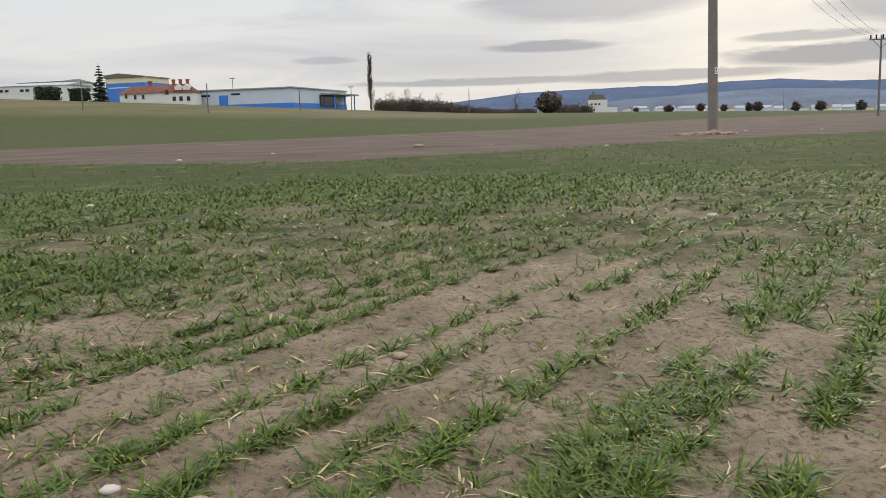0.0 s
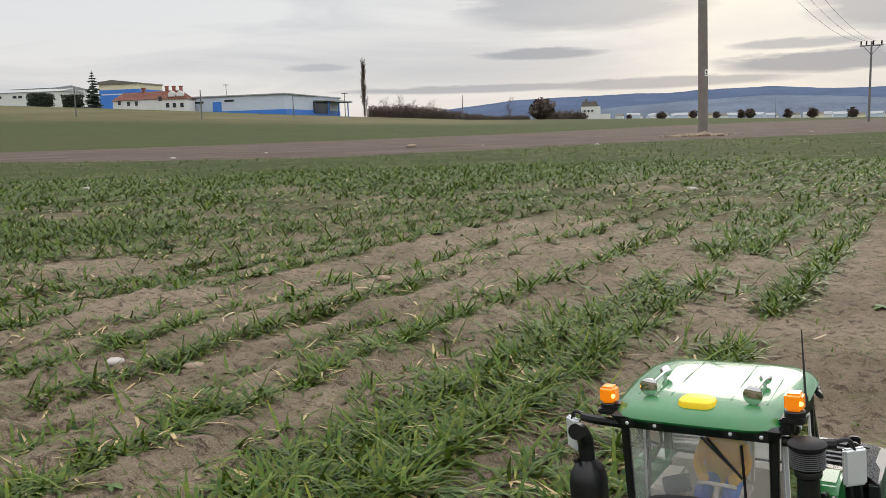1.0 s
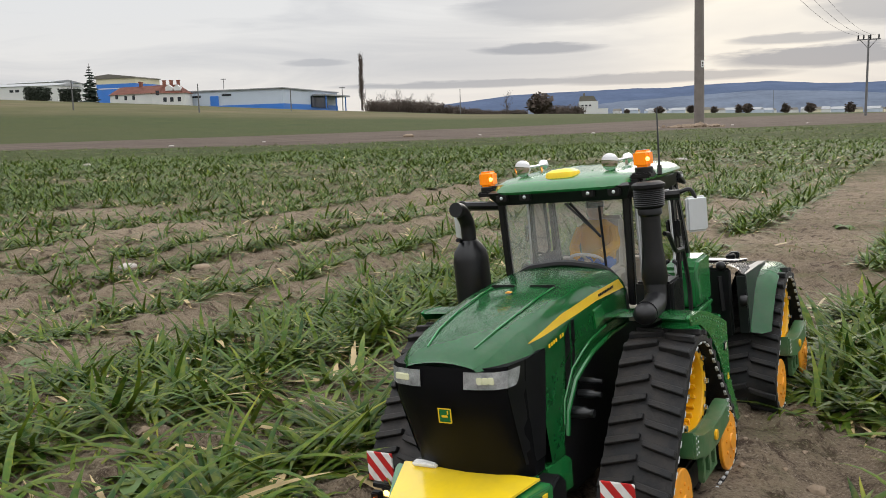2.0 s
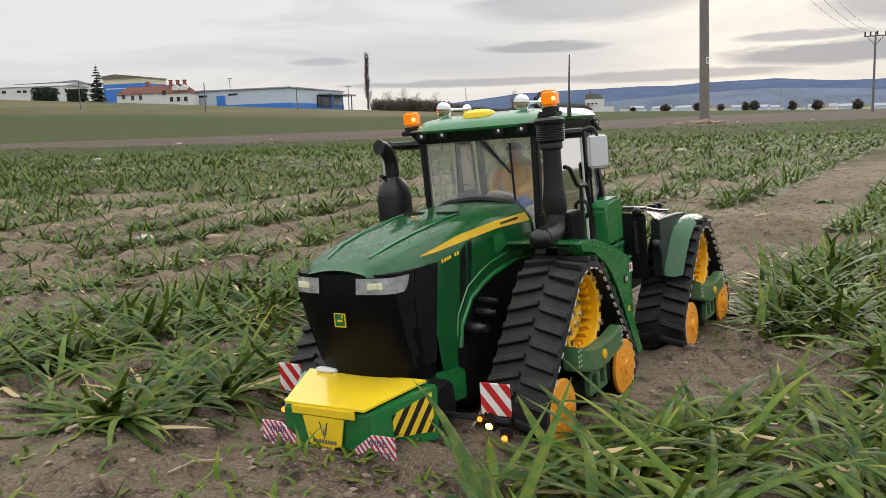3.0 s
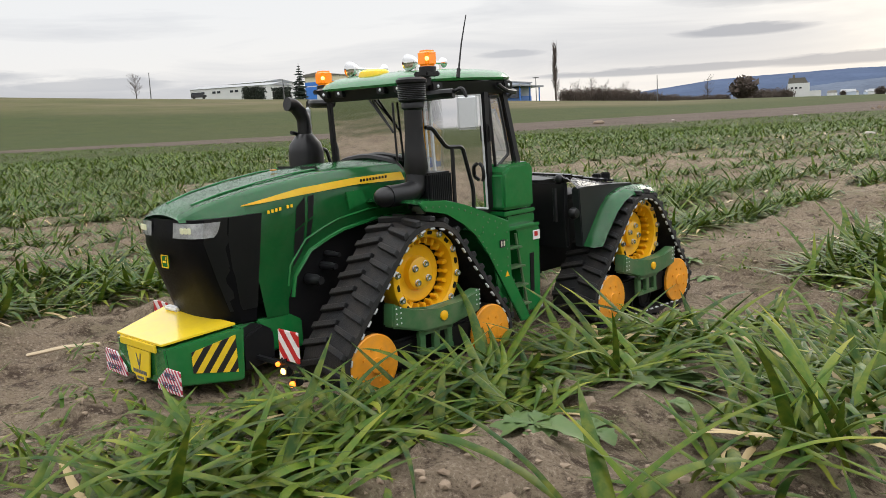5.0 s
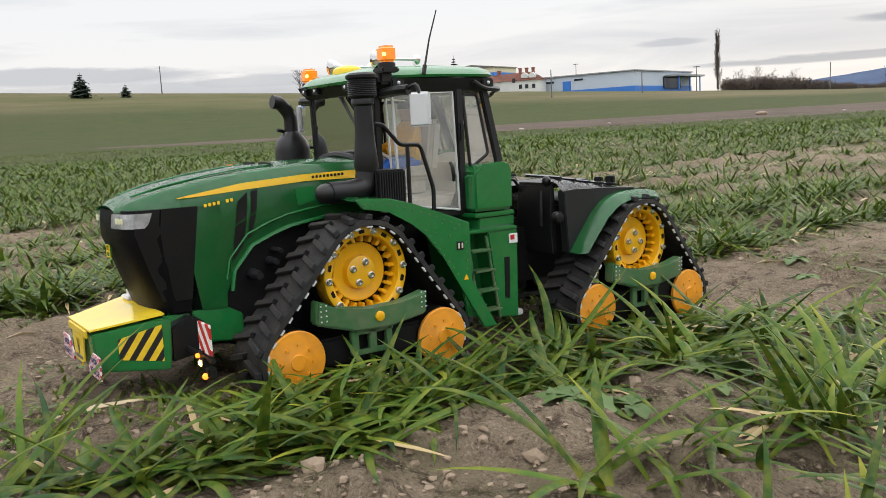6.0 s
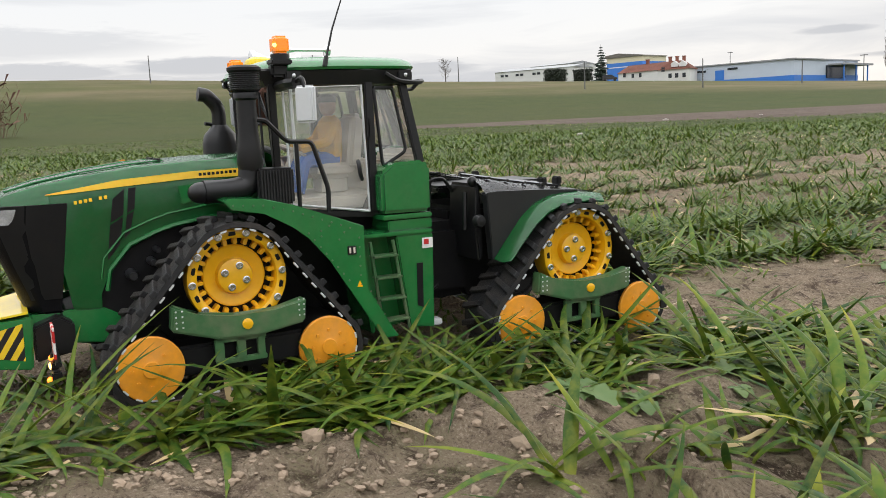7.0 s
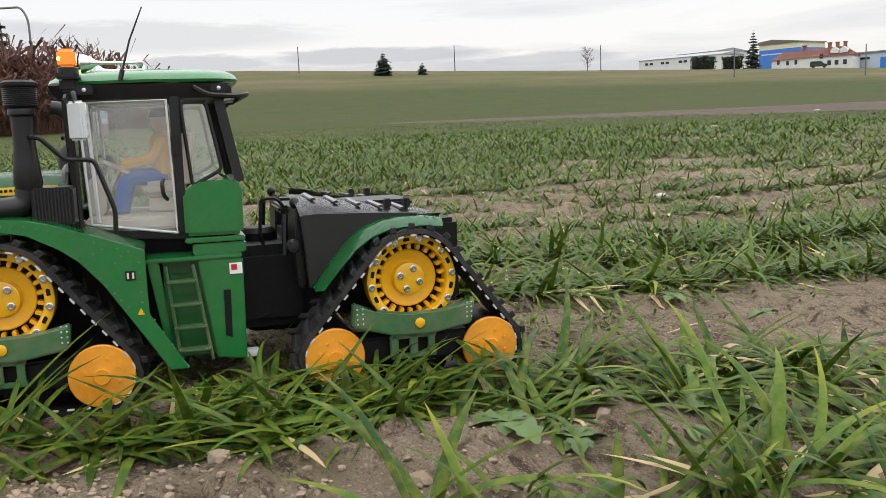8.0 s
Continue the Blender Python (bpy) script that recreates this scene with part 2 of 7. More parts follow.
def soil_material():
    m, n = material("field_ground")
    at = n.add("ShaderNodeNewGeometry").outputs["Position"]
    flat = n.scaled(at, (1, 1, 0.3))
    cover = n.add("ShaderNodeAttribute", attribute_name="cover").outputs["Fac"]
    strip = n.add("ShaderNodeAttribute", attribute_name="strip").outputs["Fac"]
    verge = n.add("ShaderNodeAttribute", attribute_name="verge").outputs["Fac"]
    far = n.add("ShaderNodeAttribute", attribute_name="far").outputs["Fac"]
    patch, grain, fine = n.noise(flat, 3.2, 5.0, 0.6), n.noise(flat, 45.0, 8.0, 0.72, 0.4), n.noise(flat, 420.0, 5.0, 0.7)
    soil = n.mix(n.ramp(patch, (0.35, 0.0), (0.65, 1.0)), (0.190, 0.145, 0.101), (0.320, 0.252, 0.180))
    # crevice shade is put into the colour: dark where the relief noise dips
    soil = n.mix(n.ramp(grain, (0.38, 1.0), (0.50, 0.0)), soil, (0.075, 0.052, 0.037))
    soil = n.mix(n.ramp(fine, (0.54, 0.0), (0.66, 0.8)), soil, (0.42, 0.34, 0.26))
    # the same painted crevice shade at the finer grain
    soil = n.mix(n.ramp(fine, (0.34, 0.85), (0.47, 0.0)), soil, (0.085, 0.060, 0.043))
    # moss and seedling green lying thinly on the soil
    moss = n.ramp(n.noise(flat, 9.0, 7.0, 0.7), (0.50, 0.0), (0.66, 0.55))
    soil = n.mix(n.math("MULTIPLY", moss, n.ramp(fine, (0.42, 0.0), (0.56, 1.0))), soil, (0.09, 0.11, 0.03))
    # the sown field, seen from far
    rows = n.noise(n.scaled(at, (0.22, 0.22, 0.0)), 1.6, 6.0, 0.7)
    long_rows = n.noise(flat, 0.045, 5.0, 0.6)
    green = n.mix(n.ramp(rows, (0.32, 0.0), (0.68, 1.0)), (0.024, 0.037, 0.008), (0.048, 0.062, 0.013))
    green = n.mix(n.ramp(long_rows, (0.35, 0.0), (0.65, 0.6)), green, (0.050, 0.052, 0.015))
    ragged = n.math("ADD", cover, n.math("MULTIPLY", n.math("SUBTRACT", n.noise(flat, 1.1, 6.0, 0.75), 0.5), 1.1))
    thick = n.ramp(ragged, (0.38, 0.0), (0.66, 1.0))
    base = n.mix(thick, soil, green)
    # bare strip
    bare = n.mix(n.ramp(n.noise(flat, 0.35, 6.0, 0.7), (0.35, 0.0), (0.65, 1.0)), (0.066, 0.047, 0.038), (0.120, 0.090, 0.074))
    edge = n.math("ADD", strip, n.math("MULTIPLY", n.math("SUBTRACT", n.noise(flat, 0.5, 7.0, 0.75), 0.5), 1.5))
    base = n.mix(n.ramp(edge, (0.42, 0.0), (0.62, 0.95)), base, bare)
    # dry verge in front of the buildings
    dry = n.mix(n.ramp(n.noise(n.scaled(at, (0.02, 0.02, 0.6)), 1.0, 5.0, 0.6), (0.4, 0.0), (0.6, 1.0)), (0.078, 0.078, 0.028), (0.125, 0.100, 0.055))
    base = n.mix(n.math("MULTIPLY", verge, n.ramp(n.noise(flat, 0.09, 4.0), (0.3, 0.5), (0.6, 1.0))), base, dry)
    # aerial haze put into the colour: distant ground fades to pale blue-grey
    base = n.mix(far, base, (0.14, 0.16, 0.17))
    p = n.add("ShaderNodeBsdfPrincipled", Roughness=0.88)
    p.inputs["Specular IOR Level"].default_value = 0.12
    n.plug(p.inputs["Base Color"], base)
    b = n.add("ShaderNodeBump", Strength=1.0, Distance=0.018)
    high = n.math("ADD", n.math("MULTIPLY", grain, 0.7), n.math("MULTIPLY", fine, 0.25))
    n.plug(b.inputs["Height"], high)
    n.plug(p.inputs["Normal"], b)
    n.add("ShaderNodeOutputMaterial", Surface=p)
    return m


def leaf_material(name, a, b, yellow, straw):
    """Blades: 'tone' picks the green of a blade, 'tip' runs from its foot to its point."""
    m, n = material(name)
    tone = n.add("ShaderNodeAttribute", attribute_name="tone").outputs["Fac"]
    tip = n.add("ShaderNodeAttribute", attribute_name="tip").outputs["Fac"]
    at = n.add("ShaderNodeNewGeometry").outputs["Position"]
    fine = n.noise(at, 120.0, 4.0)
    col = n.mix(n.ramp(tone, (0.0, 0.0), (0.75, 1.0)), a, b)
    col = n.mix(n.math("MULTIPLY", n.ramp(fine, (0.4, 0.0), (0.7, 1.0)), 0.35), col, yellow)
    # pale feet, yellowing points on some blades, dead blades
    col = n.mix(n.math("MULTIPLY", n.ramp(tip, (0.0, 1.0), (0.22, 0.0)), 0.45), col, yellow)
    tipped = n.math("MULTIPLY", n.ramp(tip, (0.55, 0.0), (0.95, 1.0)), n.ramp(tone, (0.60, 0.0), (0.72, 0.9)))
    col = n.mix(tipped, col, yellow)
    col = n.mix(n.ramp(tone, (0.90, 0.0), (0.93, 1.0)), col, straw)
    p = n.add("ShaderNodeBsdfPrincipled", Roughness=0.42)
    n.plug(p.inputs["Base Color"], col)
    p.inputs["Specular IOR Level"].default_value = 0.18
    t = n.add("ShaderNodeBsdfTranslucent")
    n.plug(t.inputs["Color"], col)
    s = n.add("ShaderNodeMixShader", Fac=0.2)
    n.plug(s.inputs[1], p), n.plug(s.inputs[2], t)
    n.add("ShaderNodeOutputMaterial", Surface=s)
    return m


SOIL = soil_material()
BLADE = leaf_material("wheat_blade", (0.009, 0.042, 0.007), (0.072, 0.140, 0.014), (0.30, 0.28, 0.030), (0.50, 0.38, 0.20))
WEED = leaf_material("weed_leaf", (0.075, 0.135, 0.045), (0.12, 0.18, 0.06), (0.16, 0.20, 0.07), (0.16, 0.20, 0.08))
CLOD = surface("soil_clod", (0.25, 0.188, 0.132), 0.9, spread=0.35, scale=60, bump=0.5, bump_scale=300)
STRAW = surface("dry_straw", (0.48, 0.38, 0.25), 0.7, spread=0.2, scale=80)
STONE = surface("pale_stone", (0.42, 0.38, 0.35), 0.8, spread=0.2, scale=40, bump=0.4, bump_scale=200)
CONCRETE = surface("weathered_concrete", (0.17, 0.15, 0.135), 0.85, spread=0.22, scale=2.5, bump=0.3, bump_scale=60)
BARK = surface("grey_brown_bark", (0.075, 0.058, 0.045), 0.9, spread=0.3, scale=1.5)
TWIG = surface("bare_brown_twigs", (0.095, 0.072, 0.058), 0.9, spread=0.3, scale=0.4)
RED_TWIG = surface("reddish_bare_twigs", (0.115, 0.055, 0.040), 0.9, spread=0.3, scale=0.4)
NEEDLE = surface("dark_conifer_needles", (0.020, 0.034, 0.022), 0.8, spread=0.4, scale=0.8)
HEDGE = surface("dark_hedge_leaves", (0.022, 0.030, 0.018), 0.8, spread=0.4, scale=0.6)
WALL_WHITE = surface("white_render", (0.62, 0.62, 0.60), 0.8, spread=0.06, scale=0.5)
WALL_PALE = surface("pale_blue_cladding", (0.46, 0.52, 0.60), 0.6, spread=0.05, scale=0.3)
WALL_BLUE = surface("blue_cladding", (0.035, 0.17, 0.55), 0.5, spread=0.08, scale=0.3)
WALL_CREAM = surface("cream_cladding", (0.62, 0.57, 0.40), 0.7, spread=0.05, scale=0.3)
ROOF_RED = surface("red_roof_tiles", (0.23, 0.085, 0.055), 0.8, spread=0.25, scale=0.9)
ROOF_GREY = surface("grey_roof_sheet", (0.30, 0.31, 0.32), 0.6, spread=0.08, scale=0.3)
ROOF_DARK = surface("dark_roof", (0.13, 0.12, 0.10), 0.8, spread=0.15, scale=0.3)
DARK_GLASS = surface("dark_window_glass", (0.02, 0.024, 0.03), 0.15, spread=0.1, scale=1)
POLE_GREY = surface("grey_metal_pole", (0.12, 0.12, 0.12), 0.6, spread=0.1, scale=1)
# distance haze is mixed into both hill colours as blue-grey
HILL_FAR = surface("hazy_wooded_ridge", (0.080, 0.105, 0.165), 1.0, spread=0.18, scale=0.006, specular=0.0)
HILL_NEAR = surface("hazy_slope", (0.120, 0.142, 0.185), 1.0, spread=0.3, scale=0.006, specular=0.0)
CAR_PAINT = surface("dark_car_paint", (0.018, 0.019, 0.022), 0.25, spread=0.1, scale=2, coat=0.5)


# ---- mesh helpers ----
def part(name, bm, mat, parent=None, label="", sharp=32, normals=True):
    """Links a bmesh as one mesh object under a thing or a part."""
    if normals:
        bmesh.ops.recalc_face_normals(bm, faces=bm.faces)
    me = bpy.data.meshes.new(name)
    bm.to_mesh(me)
    bm.free()
    for m in mat if isinstance(mat, (list, tuple)) else (mat,):
        me.materials.append(m)
    me.shade_smooth()
    me.set_sharp_from_angle(angle=radians(sharp))
    ob = new(name, me)
    if parent:
        ob.parent = parent
    if label:
        tagged(ob, label)
    return ob


def again(ob, m, parent=None):
    """Another object on the same mesh, at the pose m."""
    o = new(ob.name.split(".")[0], ob.data)
    o.parent = parent or ob.parent
    o.matrix_basis = m
    return o


def box(bm, centre, size, bevel=0.0, turn=None, seg=2):
    made = bmesh.ops.create_cube(bm, size=1.0)
    vs = made["verts"]
    m = Matrix.Translation(centre) @ (turn or Matrix()) @ Matrix.Diagonal((*size, 1))
    bmesh.ops.transform(bm, matrix=m, verts=vs)
    if bevel:
        es = list({e for v in vs for e in v.link_edges})
        bmesh.ops.bevel(bm, geom=es, offset=bevel, segments=seg, affect="EDGES", clamp_overlap=True)
    return bm


def prism(bm, pts, a, b, axis="y", bevel=0.0):
    """A polygon in x-z (axis y), x-y (axis z) or y-z (axis x), drawn out from a to b."""
    def at(p, h):
        return {"y": (p[0], h, p[1]), "z": (p[0], p[1], h), "x": (h, p[0], p[1])}[axis]
    lo = [bm.verts.new(at(p, a)) for p in pts]
    hi = [bm.verts.new(at(p, b)) for p in pts]
    fs = [bm.faces.new(lo), bm.faces.new(hi[::-1])]
    n = len(pts)
    for i in range(n):
        fs.append(bm.faces.new((lo[i], hi[i], hi[(i + 1) % n], lo[(i + 1) % n])))
    if bevel:
        es = list({e for f in fs for e in f.edges})
        bmesh.ops.bevel(bm, geom=es, offset=bevel, segments=2, affect="EDGES", clamp_overlap=True)
    return bm


def loft(bm, rings, closed=True, caps=True):
    vs = [[bm.verts.new(p) for p in r] for r in rings]
    n = len(rings[0])
    for a, b in zip(vs, vs[1:]):
        for i in range(n if closed else n - 1):
            bm.faces.new((a[i], a[(i + 1) % n], b[(i + 1) % n], b[i]))
    if caps and closed:
        bm.faces.new(vs[0][::-1])
        bm.faces.new(vs[-1])
    return bm


def tube(bm, pts, r, n=8, squash=1.0):
    """A round bar along a line of points; r may be one radius or one for each point."""
    pts = [Vector(p) for p in pts]
    rs = r if isinstance(r, (list, tuple)) else [r] * len(pts)
    rings, side = [], None
    for i, p in enumerate(pts):
        d = (pts[min(i + 1, len(pts) - 1)] - pts[max(i - 1, 0)]).normalized()
        if side is None:
            side = d.orthogonal().normalized()
        side = (side - d * side.dot(d)).normalized()
        up = d.cross(side)
        rings.append([p + rs[i] * (math.cos(k * math.tau / n) * side + squash * math.sin(k * math.tau / n) * up) for k in range(n)])
    return loft(bm, rings)


def bent(pts, radius, steps=4):
    """Points of a line with its corners rounded."""
    pts = [Vector(p) for p in pts]
    out = [pts[0]]
    for a, b, c in zip(pts, pts[1:], pts[2:]):
        r = min(radius, (a - b).length * 0.45, (c - b).length * 0.45)
        p, q = b + (a - b).normalized() * r, b + (c - b).normalized() * r
        for k in range(steps + 1):
            s = k / steps
            out.append(p * (1 - s) ** 2 + b * 2 * s * (1 - s) + q * s * s)
    return out + [pts[-1]]


def lathe(bm, prof, centre=(0, 0, 0), axis="z", n=24, caps=True):
    """A profile of (radius, height) turned round an axis."""
    c = Vector(centre)
    def at(r, h, k):
        u, v = r * math.cos(k * math.tau / n), r * math.sin(k * math.tau / n)
        return c + Vector({"z": (u, v, h), "y": (u, h, v), "x": (h, u, v)}[axis])
    rings = [[at(max(r, 1e-5), h, k) for k in range(n)] for r, h in prof]
    return loft(bm, rings, True, caps)


def ball(bm, centre, size, n=10):
    made = bmesh.ops.create_uvsphere(bm, u_segments=n, v_segments=max(5, n // 2 + 1), radius=1.0)
    bmesh.ops.transform(bm, matrix=Matrix.Translation(centre) @ Matrix.Diagonal((*(size if isinstance(size, tuple) else (size,) * 3), 1)), verts=made["verts"])
    return bm


def thing(name, at, label, category, group="", kind=""):
    e = new(name)
    e.empty_display_size = 0.05
    e.matrix_world = at
    return tagged(e, label, category, group, kind)


# ---- smooth random fields for the ground ----
def hashed(ix, iy, seed):
    h = (ix.astype(np.int64) * 374761393 + iy.astype(np.int64) * 668265263 + seed * 974634777) & 0x7FFFFFFF
    h = ((h ^ (h >> 13)) * 1274126177) & 0x7FFFFFFF
    h = (h ^ (h >> 16)) & 0x7FFFFFFF
    return h / float(0x7FFFFFFF)


def field(x, y, seed):
    ix, iy = np.floor(x), np.floor(y)
    fx, fy = x - ix, y - iy
    fx, fy = fx * fx * (3 - 2 * fx), fy * fy * (3 - 2 * fy)
    a, b = hashed(ix, iy, seed), hashed(ix + 1, iy, seed)
    c, d = hashed(ix, iy + 1, seed), hashed(ix + 1, iy + 1, seed)
    return (a + (b - a) * fx) * (1 - fy) + (c + (d - c) * fx) * fy


def fractal(x, y, seed, octaves=4):
    total, amp, norm = 0.0, 1.0, 0.0
    for k in range(octaves):
        total = total + amp * field(x * 2**k + 17.3 * k, y * 2**k - 9.1 * k, seed + k)
        norm += amp
        amp *= 0.55
    return total / norm


def step(a, b, x):
    s = np.clip((x - a) / (b - a), 0, 1)
    return s * s * (3 - 2 * s)


AZ = np.array([-180, -90, -70, -55, -42, -28.5, -19, -8.8, 0.9, 13.6, 25, 60, 120, 180.0])
EL = np.array([1.0, 3.0, 3.6, 3.5, 3.0, 2.40, 1.96, 1.37, 0.85, 0.53, 0.22, 0.2, 0.4, 1.0])


def along_rows(x, y):
    """Across and along the drill rows."""
    return 0.866 * x - 0.5 * y, 0.5 * x + 0.866 * y


def height(x, y):
    x, y = np.asarray(x, float), np.asarray(y, float)
    r = np.hypot(x, y)
    az = np.degrees(np.arctan2(x, y))
    slope = np.tan(np.radians(np.interp(az, AZ, EL)))
    keep = np.interp(az, [-30, -5, 5, 180], [0.12, 0.4, 0.93, 0.93])
    z = np.minimum(r, 230) * slope * step(34, 200, r) + np.maximum(r - 230, 0) * slope * keep
    u, v = along_rows(x, y)
    z = z + 0.024 * step(0.45, -0.15, v) * step(1.6, 0.8, r)
    soft = step(14, 3, r)
    rough = 0.026 * (fractal(x * 2.2, y * 2.2, 3) - 0.5) + 0.026 * (fractal(x * 9, y * 9, 11, 3) - 0.5) + 0.012 * (fractal(x * 26, y * 26, 15, 3) - 0.5)
    clod = 0.017 * np.maximum(fractal(x * 34, y * 34, 23, 3) - 0.52, 0) * 2.2
    lane = np.exp(-((u - 0.03) / 0.15) ** 4)
    z = z + soft * (rough * (1 - 0.45 * lane) + clod)
    # low ridges on which the rows stand, and the pressed wheel lanes
    z = z + soft * 0.006 * np.cos((u - 0.03) * math.tau / 0.122) * (1 - lane)
    z = z + soft * lane * 0.004 * np.abs(np.sin(v * 190 + 9 * (u - 0.03))) * step(0.35, 0.6, fractal(u * 5, v * 3, 41, 2))
    return z


LOW_X, LOW_Y = [-60, -30, -10.4, -5.6, -2.25, 1.0, 5.75, 13.9, 40], [44, 27, 19.0, 16.2, 15.6, 18.7, 23.3, 29.2, 46]
TOP_X, TOP_Y = [-60, -30, -20, -12, 3.4, 25, 76, 140], [34, 33, 41, 49, 69, 104, 165, 220]


def build_ground():
    core = np.arange(-0.6, 1.0, 0.0085)
    outs = [0.0085]
    while sum(outs) < 4500:
        outs.append(outs[-1] * 1.075)
    out = np.cumsum(outs)
    xs = np.concatenate([core[0] - out[::-1], core, core[-1] + out])
    core_y = np.arange(-0.55, 1.3, 0.0085)
    ys = np.concatenate([core_y[0] - out[::-1], core_y, core_y[-1] + out])
    X, Y = np.meshgrid(xs, ys)
    Z = height(X, Y)
    n, k = X.shape[1], X.shape[0]
    me = bpy.data.meshes.new("ground")
    me.vertices.add(n * k)
    me.vertices.foreach_set("co", np.stack([X, Y, Z], -1).astype(np.float32).ravel())
    i = (np.arange(k - 1)[:, None] * n + np.arange(n - 1)[None]).ravel()
    quads = np.stack([i, i + 1, i + n + 1, i + n], -1)
    me.loops.add(quads.size)
    me.loops.foreach_set("vertex_index", quads.ravel().astype(np.int32))
    me.polygons.add(len(quads))
    me.polygons.foreach_set("loop_start", np.arange(len(quads), dtype=np.int32) * 4)
    me.update(calc_edges=True)
    x, y = X.ravel(), Y.ravel()
    r = np.hypot(x, y)
    az = np.degrees(np.arctan2(x, y))
    low, top = np.interp(x, LOW_X, LOW_Y), np.interp(x, TOP_X, TOP_Y)
    inside = np.minimum((y - low) / (0.10 * np.abs(low)), (top - y) / (0.10 * np.abs(top)))
    masks = {
        "cover": 0.56 * step(1.6, 4.5, r) + 0.16 * step(5, 12, r) + 0.4 * step(20, 45, r),
        "strip": np.clip(0.5 + 0.5 * inside, 0, 1) * step(-44, -24, x),
        "verge": step(125, 150, r) * step(260, 215, r) * step(12, -4, az),
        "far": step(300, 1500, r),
    }
    for name, values in masks.items():
        me.attributes.new(name, "FLOAT", "POINT").data.foreach_set("value", values.astype(np.float32))
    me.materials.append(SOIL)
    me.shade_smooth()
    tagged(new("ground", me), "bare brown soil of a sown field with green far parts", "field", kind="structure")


build_ground()


# ---- the distance ----
def far_at(az, dist):
    a = radians(az)
    return dist * math.sin(a), dist * math.cos(a)


def rise(el, dist):
    return dist * math.tan(radians(el))


def quad_wall(bm, p, q, z0, z1, y0=None, y1=None):
    """An upright wall face from p to q on the plan."""
    vs = [bm.verts.new((*p, z0)), bm.verts.new((*q, z0 if y0 is None else y0)), bm.verts.new((*q, z1 if y1 is None else y1)), bm.verts.new((*p, z1))]
    bm.faces.new(vs)


def frame_of(p, q):
    """A pose with x along the plan line from p to q, y away from the viewer, and the line's length."""
    d = Vector((q[0] - p[0], q[1] - p[1], 0))
    return Matrix.Translation((p[0], p[1], 0)) @ Matrix.Rotation(math.atan2(d.y, d.x), 4, "Z"), d.length


def windows(parent, bm_size, places, mat, name="window", label="dark window"):
    first = None
    for x, z in places:
        if first is None:
            bm = bmesh.new()
            box(bm, (0, 0, 0), (bm_size[0], 0.16, bm_size[1]), 0.02)
            first = part(name, bm, mat, parent, label)
            first.matrix_basis = Matrix.Translation((x, -0.05, z))
        else:
            again(first, Matrix.Translation((x, -0.05, z)), parent)


def long_shed():
    p, q = far_at(-18.15, 258), far_at(-11.39, 242)
    m, length = frame_of(p, q)
    base, top, deep = 5.6, 11.9, 40.0
    shed = thing("industrial_shed", m, "long pale blue metal shed with a blue base", "building")
    bm = bmesh.new()
    box(bm, (length / 2, deep / 2, (base + 2.3 + top) / 2), (length, deep, top - base - 2.3))
    part("wall", bm, WALL_PALE, shed)
    bm = bmesh.new()
    box(bm, (length / 2, deep / 2, base + 1.0), (length + 0.2, deep + 0.2, 2.6))
    part("plinth", bm, WALL_BLUE, shed, "bright blue base band")
    bm = bmesh.new()
    box(bm, (length / 2, deep / 2, top + 0.18), (length + 0.9, deep + 0.9, 0.36), 0.08)
    part("roof", bm, ROOF_GREY, shed, "flat pale grey roof edge")
    windows(shed, (2.9, 0.55), [(2.4, 10.4), (6.9, 10.55), (16.4, 10.75)], DARK_GLASS)
    bm = bmesh.new()
    box(bm, (12.6, -0.10, 8.6), (2.6, 0.3, 3.9), 0.05)
    part("door", bm, WALL_BLUE, shed, "blue loading door")
    # solid dark block stands in for the shade inside an open bay
    bm = bmesh.new()
    box(bm, (length + 0.2, deep * 0.62, base + 3.2), (0.5, deep * 0.3, 3.4), 0.05)
    part("bay_shade_panel", bm, DARK_GLASS, shed, "loading bay panel, dark for the shade inside")
    bm = bmesh.new()
    box(bm, (length + 2.2, deep * 0.75, top - 1.2), (4.4, deep * 0.5, 0.5), 0.05)
    part("canopy", bm, ROOF_GREY, shed)
    for k in range(3):
        bm = bmesh.new()
        box(bm, (length + 3.9, deep * (0.53 + 0.2 * k), (base + top) / 2 - 0.7), (0.3, 0.3, top - base - 1.4))
        part("canopy_post", bm, WALL_BLUE, shed)


